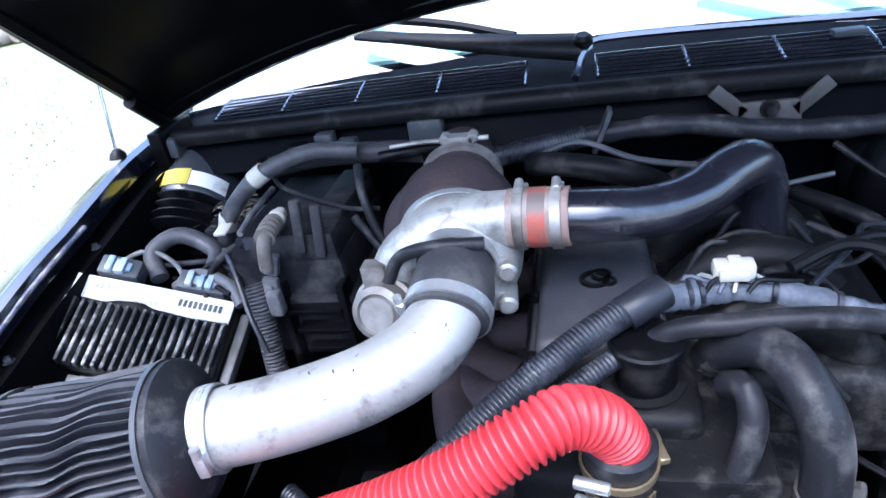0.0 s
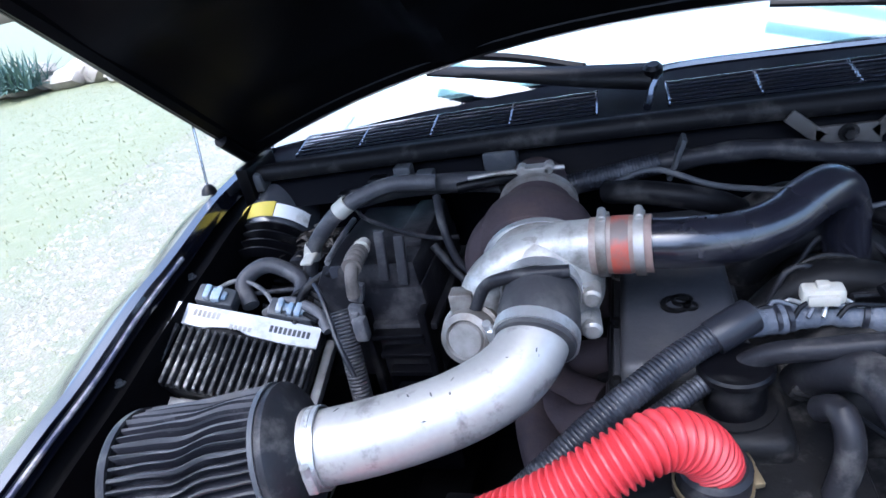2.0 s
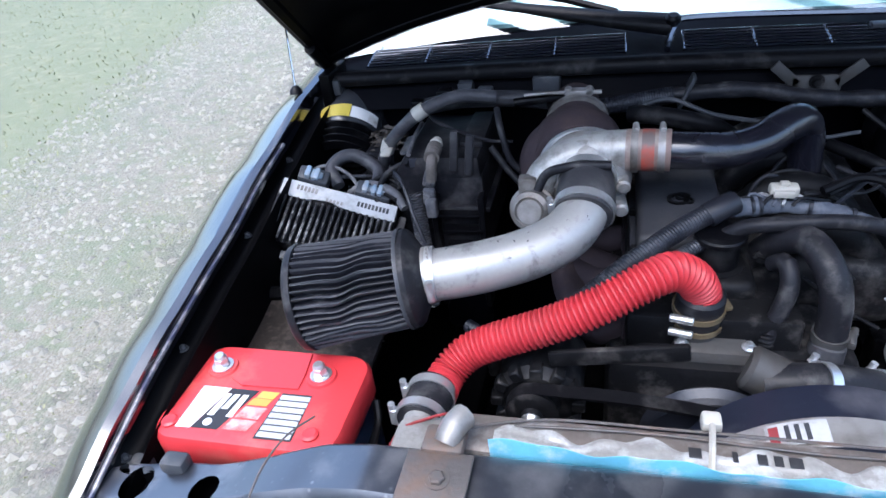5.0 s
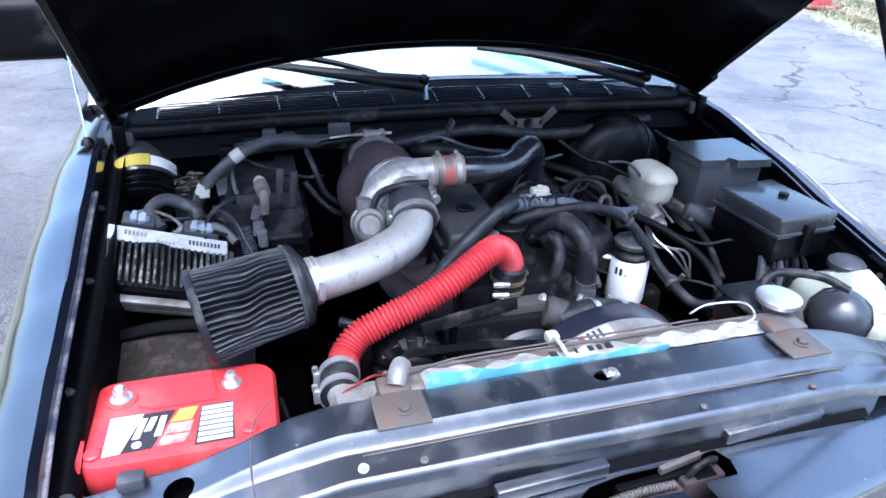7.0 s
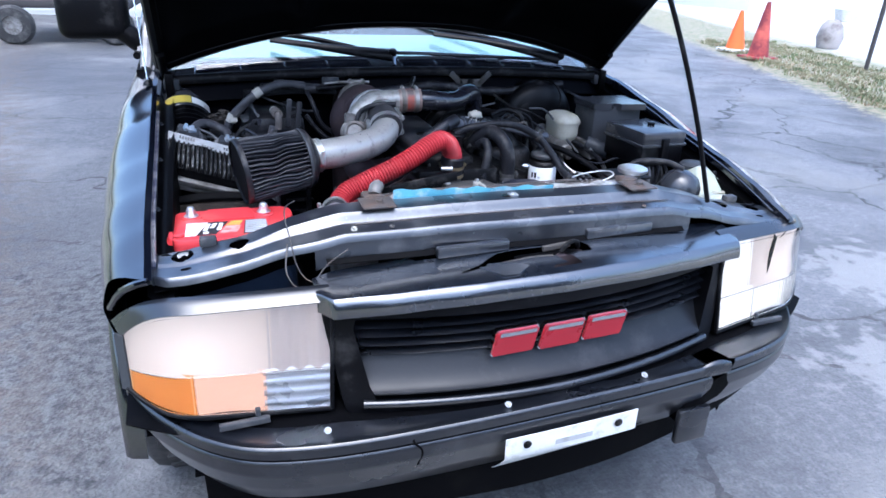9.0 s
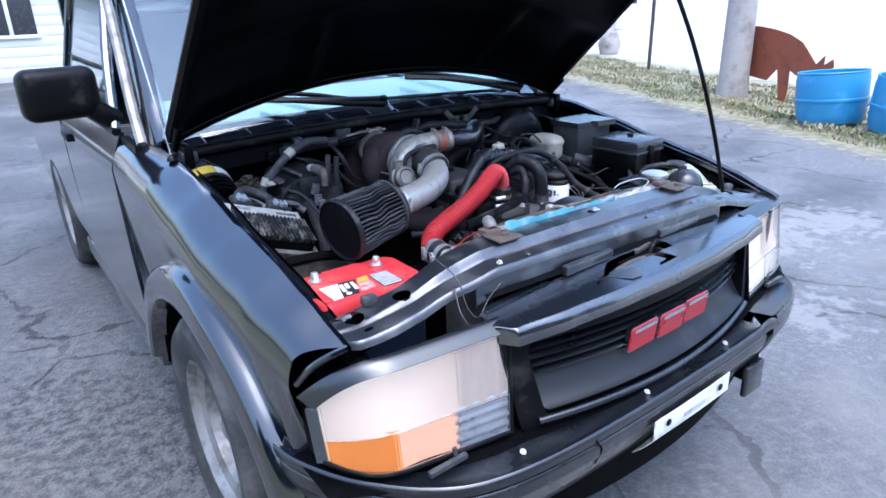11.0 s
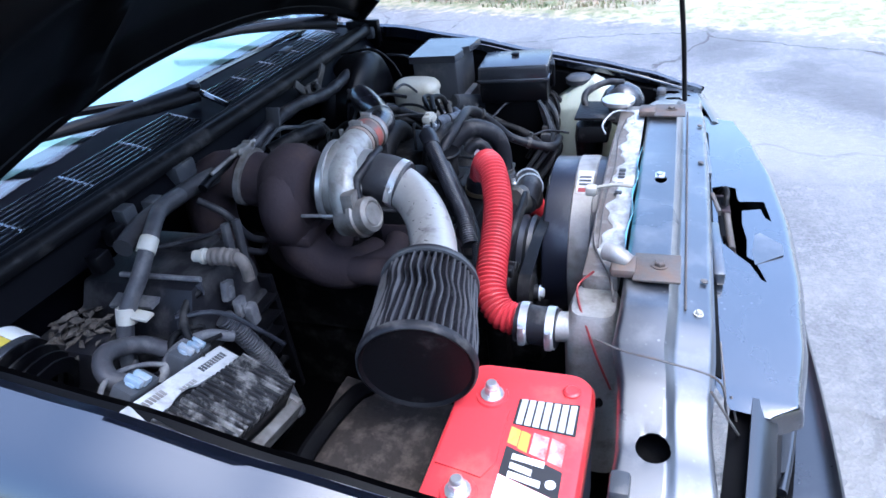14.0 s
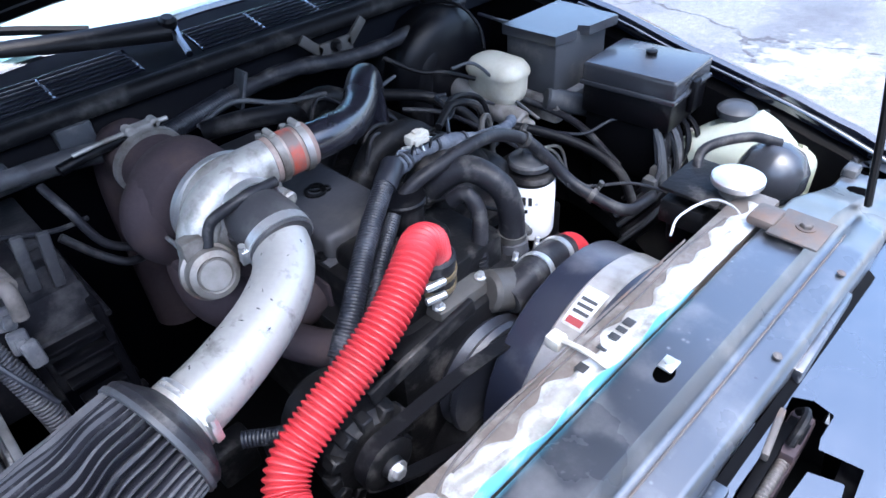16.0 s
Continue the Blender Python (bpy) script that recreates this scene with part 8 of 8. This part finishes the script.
part("pot", lathe([(0, 0), (0.03, 0), (0.034, 0.05), (0.03, 0.08), (0, 0.085)], Matrix.Translation((0.40, 0.165, 0.80)), 26), PLASTIC, steer)
part("bracket", join(box(0.33, 0.44, 0.10, 0.19, 0.915, 0.921, 0.002), box(0.33, 0.42, 0.115, 0.185, 0.86, 0.90, 0.006)), GRIME, steer)

random.seed(31)
ENDS = [((-0.46, 0.70, 1.03), (-0.30, 0.66, 0.99)), ((-0.52, 0.62, 0.96), (-0.44, 0.52, 0.86)), ((-0.60, 0.60, 0.93), (-0.50, 0.57, 0.92)), ((-0.10, 0.72, 1.02), (0.12, 0.70, 1.00)),
        ((0.12, 0.46, 1.00), (0.34, 0.52, 0.95)), ((0.16, 0.45, 0.99), (0.30, 0.60, 0.96)), ((0.25, 0.70, 1.02), (0.40, 0.62, 0.95)), ((0.34, 0.62, 0.99), (0.47, 0.52, 0.87)),
        ((0.20, 0.60, 0.97), (0.33, 0.44, 0.89)), ((0.45, 0.50, 0.86), (0.56, 0.32, 0.85)), ((0.06, 0.40, 0.94), (0.20, 0.33, 0.88)), ((-0.06, 0.36, 0.92), (-0.20, 0.30, 0.86)),
        ((0.30, 0.33, 0.88), (0.44, 0.22, 0.84)), ((0.50, 0.70, 1.03), (0.58, 0.60, 0.95)), ((-0.34, 0.74, 1.04), (-0.14, 0.74, 1.02)), ((0.10, 0.62, 1.00), (0.24, 0.66, 1.00))]
for k, (a, b) in enumerate(ENDS):
    a, b = V(a), V(b)
    mid = [a.lerp(b, t) + V((random.uniform(-0.02, 0.02), random.uniform(-0.02, 0.02), random.uniform(-0.015, 0.03))) for t in (0.3, 0.65)]
    h = thing("thin_wire", a, "thin dusty wire in the engine bay", "wire", "thin wires")
    part("strand", tube([a, *mid, b], 0.0028 + 0.0022 * random.random(), 8, 0.008), (RUBBER_GREY, LOOM, RUBBER, PLASTIC_GREY)[k % 4], h)

# floor of the bay, its shade put into near-black colour: axle beam, splash shields and frame rails
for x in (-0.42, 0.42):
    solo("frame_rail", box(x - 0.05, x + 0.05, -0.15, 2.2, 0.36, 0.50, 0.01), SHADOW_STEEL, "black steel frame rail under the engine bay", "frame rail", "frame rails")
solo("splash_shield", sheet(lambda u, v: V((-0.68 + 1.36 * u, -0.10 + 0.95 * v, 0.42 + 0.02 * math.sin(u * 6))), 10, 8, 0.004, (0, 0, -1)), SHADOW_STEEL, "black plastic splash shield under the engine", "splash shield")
for k, (x, y, z) in enumerate(((-0.30, 0.45, 0.68), (-0.25, 0.36, 0.72), (0.30, 0.5, 0.70), (0.36, 0.42, 0.74), (0.25, 0.60, 0.80))):
    c = thing("bay_bracket", (x, y, z), "small dark metal bracket deep in the engine bay", "bracket", "bay brackets")
    part("bracket_plate", box(x - 0.03, x + 0.03, y - 0.02, y + 0.02, z - 0.04, z + 0.03, 0.006), GRIME, c)
wire = thing("hanging_wire", (-0.5, -0.1, 0.8), "thin tangled wires over the crossmember", "wire")
part("strand", tube([(-0.44, 0.056, 0.935), (-0.46, 0.02, 0.938), (-0.468, -0.03, 0.935), (-0.465, -0.085, 0.915), (-0.455, -0.10, 0.86), (-0.43, -0.105, 0.83), (-0.40, -0.10, 0.86), (-0.36, -0.095, 0.885)], 0.0013, 6, 0.01), RUST_PLATE, wire)
part("strand", tube([(-0.47, -0.08, 0.90), (-0.475, -0.11, 0.85), (-0.44, -0.12, 0.81), (-0.41, -0.11, 0.84)], 0.0016, 6, 0.01), RUST_PLATE, wire)


# ---- things round the drive ----
pole = thing("utility_pole", (7.65, 4.20, 0.05), "weathered grey wooden utility pole", "utility pole")
part("shaft", lathe([(0.215, -0.05), (0.20, 0.3), (0.19, 1.2), (0.175, 6.5), (0, 6.5)], Matrix.Translation((7.65, 4.20, 0.05)), 28), POLE_WOOD, pole)
part("pole_tag", box(7.42, 7.47, 4.08, 4.14, 1.75, 1.9, 0.004), LABEL_GREY, pole)
for x, y, lean in ((6.53, 2.34, -5), (6.42, 1.57, 4)):
    b = thing("blue_barrel", (x, y, 0.05), "cut blue plastic barrel on the verge", "barrel", "blue barrels")
    BM = Matrix.Translation((x, y, 0.04)) @ Matrix.Rotation(radians(lean), 4, 'X')
    part("barrel_wall", lathe([(0.0, 0.0), (0.27, 0.0), (0.315, 0.03), (0.335, 0.10), (0.35, 0.255), (0.352, 0.295), (0.355, 0.48), (0.345, 0.55), (0.333, 0.55), (0.335, 0.48), (0.33, 0.08), (0.25, 0.03), (0, 0.03)], BM, 48), BARREL_BLUE, b)
    part("barrel_band", lathe([(0.346, 0.256), (0.361, 0.262), (0.361, 0.286), (0.348, 0.294)], BM, 48, closed=True), BARREL_BLUE, b)
    part("barrel_rim", lathe([(0.330, 0.548), (0.350, 0.546), (0.353, 0.558), (0.345, 0.567), (0.330, 0.560)], BM, 48, closed=True), BARREL_BLUE, b)
cut = thing("animal_cutout", (7.87, 4.08, 0.05), "flat rust-brown steel silhouette standing in the grass", "garden ornament")
CM = Matrix.Translation((7.871, 4.083, 0.05)) @ Matrix.Rotation(radians(-116), 4, 'Z') @ Matrix.Rotation(radians(90), 4, 'X')
part("silhouette", plate([(-0.57, 0.90), (-0.72, 0.76), (-0.75, 0.51), (-0.65, 0.27), (-0.75, 0.0), (-0.59, 0.0), (-0.48, 0.35), (-0.37, 0.36), (-0.25, 0.0), (-0.10, 0.0), (-0.07, 0.28), (0.35, 0.25), (0.55, 0.42), (0.66, 0.0), (0.78, 0.0), (0.80, 0.19), (0.79, 0.42), (0.92, 0.37), (1.09, 0.32), (1.11, 0.22), (1.24, 0.21), (1.39, 0.32), (1.46, 0.47), (1.55, 0.52), (1.52, 0.61), (1.38, 0.53), (1.38, 0.64), (1.25, 0.53), (1.12, 0.64), (0.96, 0.77), (0.71, 0.86), (0.41, 0.91), (0.10, 0.94), (-0.28, 0.94)], (), 0.012, m=CM), CUTOUT, cut)
for x, y, h, mt, lab in ((9.6, 10.2, 0.78, CONE_ORANGE, "bright orange traffic cone at the drive's edge"), (9.1, 9.0, 1.00, CONE_RED, "tall faded red cone on the verge")):
    c = thing("traffic_cone", (x, y, 0.05), lab, "traffic cone", "traffic cones")
    part("cone_body", lathe([(0.19, 0.03), (0.035, h), (0.02, h), (0.0, h - 0.02)], Matrix.Translation((x, y, 0.05)), 28), mt, c)
    part("cone_base", box(x - 0.26, x + 0.26, y - 0.26, y + 0.26, 0.04, 0.09, 0.015), LABEL_WHITE if mt is CONE_ORANGE else mt, c)
stake = thing("fence_stake", (9.9, 7.35, 0.05), "thin dark steel fence stake", "stake")
part("stake_post", rod((9.9, 7.35, 0.0), (9.9, 7.33, 2.6), 0.035, 8), STAKE, stake)
orn = thing("garden_ornament", (12.4, 10.5, 0.05), "small brown and white garden ornament", "garden ornament")
part("ornament_body", lathe([(0, 0), (0.22, 0.02), (0.28, 0.25), (0.22, 0.5), (0.12, 0.62), (0, 0.64)], Matrix.Translation((12.4, 10.5, 0.05)), 20), POLE_WOOD, orn)
part("ornament_top", lathe([(0, 0.58), (0.2, 0.62), (0.26, 0.85), (0.16, 1.05), (0, 1.1)], Matrix.Translation((12.6, 10.4, 0.05)), 20), LABEL_WHITE, orn)


def house(name, x0, x1, y0, y1, h, label):
    o = thing(name, ((x0 + x1) / 2, (y0 + y1) / 2, 0), label, "house")
    part("wall", box(x0, x1, y0, y1, 0, h, 0.02), SIDING, o)
    for k in range(int(h / 0.22)):
        part("siding_board", box(x0 - 0.012, x1 + 0.012, y0 - 0.012, y0, 0.1 + 0.22 * k, 0.30 + 0.22 * k, 0.004), SIDING, o)
    ym = (y0 + y1) / 2
    part("roof", plate([(y0 - 0.4, h), (ym, h + 1.9), (y1 + 0.4, h)], (), x1 - x0 + 0.8, m=Matrix.Translation((x1 + 0.4, 0, 0)) @ Matrix(((0, 0, 1, 0), (1, 0, 0, 0), (0, 1, 0, 0), (0, 0, 0, 1)))), POLE_WOOD, o)
    for xa in (x0 + (x1 - x0) * 0.25, x0 + (x1 - x0) * 0.7):
        w = part("window", box(xa - 0.5, xa + 0.5, y0 - 0.05, y0 + 0.02, 1.0, 2.1, 0.01), PLASTIC_GREY, o)
        part("window_frame", join(box(xa - 0.56, xa + 0.56, y0 - 0.07, y0 - 0.03, 2.08, 2.16, 0.005), box(xa - 0.56, xa + 0.56, y0 - 0.07, y0 - 0.03, 0.94, 1.02, 0.005), box(xa - 0.04, xa + 0.04, y0 - 0.065, y0 - 0.04, 1.0, 2.1, 0.005)), SIDING, w)


house("white_house", -7.0, 3.0, 17.0, 24.0, 2.9, "white sided house behind the truck")
house("far_house", 24.0, 36.0, 26.0, 34.0, 3.0, "pale house across the road")
trailer = thing("utility_trailer", (-2.9, 11.8, 0), "dark utility trailer parked by the house", "trailer")
part("bed", box(-3.9, -1.9, 11.2, 13.6, 0.55, 0.68, 0.02), STAKE, trailer)
for y in (11.25, 13.5):
    for x in (-3.85, -2.9, -1.95):
        part("rail_post", rod((x, y, 0.6), (x, y, 1.35), 0.035, 8), STAKE, trailer)
    part("top_rail", rod((-3.85, y, 1.35), (-1.95, y, 1.35), 0.035, 8), STAKE, trailer)
part("middle_rail", rod((-3.85, 11.25, 1.0), (-1.95, 11.25, 1.0), 0.03, 8), STAKE, trailer)
for x in (-3.6, -2.15):
    w = part("trailer_wheel", lathe([(0.14, -0.09), (0.26, -0.08), (0.30, -0.04), (0.30, 0.04), (0.26, 0.08), (0.14, 0.09)], aim((x, 11.1, 0.30), (0, 1, 0)), 32, closed=True), TYRE, trailer)
    part("wheel_disc", lathe([(0, -0.05), (0.15, -0.06), (0.15, 0.05), (0, 0.05)], aim((x, 11.1, 0.30), (0, 1, 0)), 24), ALU_DIRTY, w)
part("load", join(box(-3.7, -2.9, 11.5, 13.0, 0.68, 1.10, 0.05), box(-2.8, -2.1, 11.6, 12.8, 0.68, 0.95, 0.05)), RUST_PLATE, trailer)

# rock edging and a yucca at the top of the lawn
random.seed(21)
for k in range(26):
    t = k / 25
    x, y = -12.5 + 8.2 * t + random.uniform(-0.2, 0.2), 9.6 + 0.4 * math.sin(t * 5) - 0.5 * t + random.uniform(-0.15, 0.15)
    bm = bmesh.new()
    bmesh.ops.create_icosphere(bm, subdivisions=2, radius=1)
    sx, sy, sz = random.uniform(0.30, 0.62), random.uniform(0.25, 0.4), random.uniform(0.14, 0.34)
    off = V((random.random() * 9, random.random() * 9, random.random() * 9))
    for v in bm.verts:
        v.co *= 1 + 0.35 * (noise.noise(v.co * 1.4 + off))
        v.co = V((v.co.x * sx + x, v.co.y * sy + y, v.co.z * sz + 0.14 + sz * 0.5))
    r = solo("edging_rock", bm, ROCK, "pale weathered rock edging the lawn", "rock", "edging rocks")
yucca = thing("yucca_plant", (-10.6, 9.3, 0.1), "spiky grey-green yucca plant by the rocks", "plant")
bm = bmesh.new()
random.seed(5)
for k in range(240):
    a, e = random.uniform(0, 2 * math.pi), random.uniform(0.1, 1.45)
    d = V((math.cos(a) * math.cos(e), math.sin(a) * math.cos(e), math.sin(e)))
    o = V((-10.6 + random.uniform(-0.55, 0.55), 9.3 + random.uniform(-0.3, 0.3), 0.25))
    ln = random.uniform(0.45, 0.85)
    side = d.cross(V((0, 0, 1))).normalized() * 0.022
    up = side.cross(d).normalized() * 0.006
    mid = o + d * ln * 0.5 + V((0, 0, 0.02))
    tip = o + d * ln - V((0, 0, 0.10 * ln * math.cos(e)))
    vs = [bm.verts.new(q) for q in (o - side, o + side, mid + side * 0.9 + up, mid - side * 0.9 + up, tip, mid - up)]
    bm.faces.new((vs[0], vs[1], vs[2], vs[3]))
    bm.faces.new((vs[3], vs[2], vs[4]))
    bm.faces.new((vs[0], vs[5], vs[1]))
    bm.faces.new((vs[5], vs[4], vs[2]))
part("leaves", bm, YUCCA, yucca)


def blades(name, n, region, size, material, label, seed, lean=0.5):
    """A joined field of small bent blades or leaves over a region given by a function of two random numbers."""
    rng = np.random.default_rng(seed)
    verts, faces = [], []
    for k in range(n):
        x, y, z = region(rng.random(), rng.random())
        a = rng.random() * 6.283
        h = size * (0.5 + rng.random())
        w = size * 0.16 * (0.6 + rng.random())
        dx, dy = math.cos(a) * w, math.sin(a) * w
        lx, ly = -math.sin(a) * h * lean * (rng.random() + 0.2), math.cos(a) * h * lean * (rng.random() + 0.2)
        i = len(verts)
        verts += [(x - dx, y - dy, z), (x + dx, y + dy, z), (x + lx * 0.5 + dx * 0.7, y + ly * 0.5 + dy * 0.7, z + h * 0.6), (x + lx * 0.5 - dx * 0.7, y + ly * 0.5 - dy * 0.7, z + h * 0.6), (x + lx * 1.4, y + ly * 1.4, z + h * (1 - 0.4 * lean))]
        faces += [(i, i + 1, i + 2, i + 3), (i + 3, i + 2, i + 4)]
    me = bpy.data.meshes.new(name)
    me.from_pydata(verts, [], faces)
    me.materials.append(material)
    return tagged(new(name, me), label, "grass" if "grass" in name else "leaves", kind="stuff")


def lawn_height(x):
    return max(0.0, min(1.0, (-x - 3.0) / 5.0)) * 0.10


def lawn(a, b):
    y = 0.3 + 9.0 * b
    x = -2.9 - 0.21 * y - 8.5 * a ** 1.2
    return x, y, lawn_height(x)


def thin_lawn(a, b):
    y = -0.3 + 7.0 * b
    x = -1.55 - 0.21 * y - 1.7 * a
    return x, y, lawn_height(x)


def verge(a, b):
    y = 0.5 + 11.5 * b
    ragged = 0.35 * noise.noise(V((y * 0.9, 0.0, 3.0))) + 0.15 * noise.noise(V((y * 3.1, 0.0, 7.0)))
    return 4.85 + 0.43 * y + ragged + 2.2 * a + 0.5 * noise.noise(V((a * 4, y * 1.7, 1.0))) * a, y + 0.6 * noise.noise(V((a * 5, 0.0, 9.0))), 0.055


blades("lawn_grass", 7000, lawn, 0.026, GRASS, "short sparse lawn grass", 1, 1.2)
blades("gravel_grass", 5000, thin_lawn, 0.013, GRASS, "thin grass in the gravel edge", 2, 1.5)
blades("verge_grass", 14000, verge, 0.05, VERGE_GRASS, "rough grass on the verge", 3)
blades("verge_leaves", 9000, verge, 0.032, LEAF_DRY, "fallen dry leaves on the verge", 4, 1.4)


def stones(name, n, region, lo, hi, seed, material, label):
    """Loose gravel: small uneven stones joined into one mesh."""
    rng = np.random.default_rng(seed)
    base = [(0, 0, 1), (1, 0, 0.2), (0.3, 0.95, 0.1), (-0.8, 0.6, 0.2), (-0.8, -0.6, 0.15), (0.3, -0.95, 0.2)]
    tri = [(0, 1, 2), (0, 2, 3), (0, 3, 4), (0, 4, 5), (0, 5, 1)]
    verts, faces = [], []
    for k in range(n):
        x, y, z = region(rng.random(), rng.random())
        s = lo + (hi - lo) * rng.random() ** 3
        a = rng.random() * 6.283
        i = len(verts)
        for bx, by, bz in base:
            q = 0.7 + 0.6 * rng.random()
            verts.append((x + s * q * (bx * math.cos(a) - by * math.sin(a)), y + s * q * (bx * math.sin(a) + by * math.cos(a)), z + s * bz * 0.7 * q - 0.002))
        faces += [(i + p, i + q, i + r) for p, q, r in tri]
    me = bpy.data.meshes.new(name)
    me.from_pydata(verts, [], faces)
    me.materials.append(material)
    return tagged(new(name, me), label, "gravel", kind="stuff")


stones("loose_gravel", 8000, thin_lawn, 0.006, 0.026, 8, GRAVEL, "loose pale gravel beside the drive")

# unseen dark tree belt, added behind the camera to darken what the paint reflects
DARK_BELT = mat("unseen_dark_belt", (0.022, 0.028, 0.016), 0.8, 0, 0.5, 1.2, 9, 0.0, 0, (0.040, 0.038, 0.026), 0.5, 0.8, spec=0.1)
rng = np.random.default_rng(12)
verts, faces = [], []
for k in range(3900):
    a = radians(196 + 108 * rng.random())
    r = 19 + 5 * rng.random()
    top = 7.0 + 2.2 * math.sin(a * 9) + 1.3 * math.sin(a * 23)
    c = V((r * math.cos(a), r * math.sin(a), top * rng.random() ** 0.8))
    out = V((math.cos(a), math.sin(a), 0))
    side = V((-out.y, out.x, 0))
    w = 0.35 + 0.55 * rng.random()
    tilt = V((out.x * 0.5 * (rng.random() - 0.5), out.y * 0.5 * (rng.random() - 0.5), 1)).normalized()
    i = len(verts)
    for u, h in ((-1, -0.3), (-0.3, -0.8), (0.7, -0.6), (1, 0.3), (0.2, 0.9), (-0.7, 0.6)):
        verts.append(c + side * (u * w * (0.8 + 0.4 * rng.random())) + tilt * (h * w) + out * (0.3 * (rng.random() - 0.5)))
    faces += [(i, i + 1, i + 2), (i, i + 2, i + 3), (i, i + 3, i + 4), (i, i + 4, i + 5)]
me = bpy.data.meshes.new("unseen_woods")
me.from_pydata(verts, [], faces)
me.materials.append(DARK_BELT)
tagged(new("unseen_woods", me), "unseen dark tree belt added to darken reflections", "woods", kind="stuff")
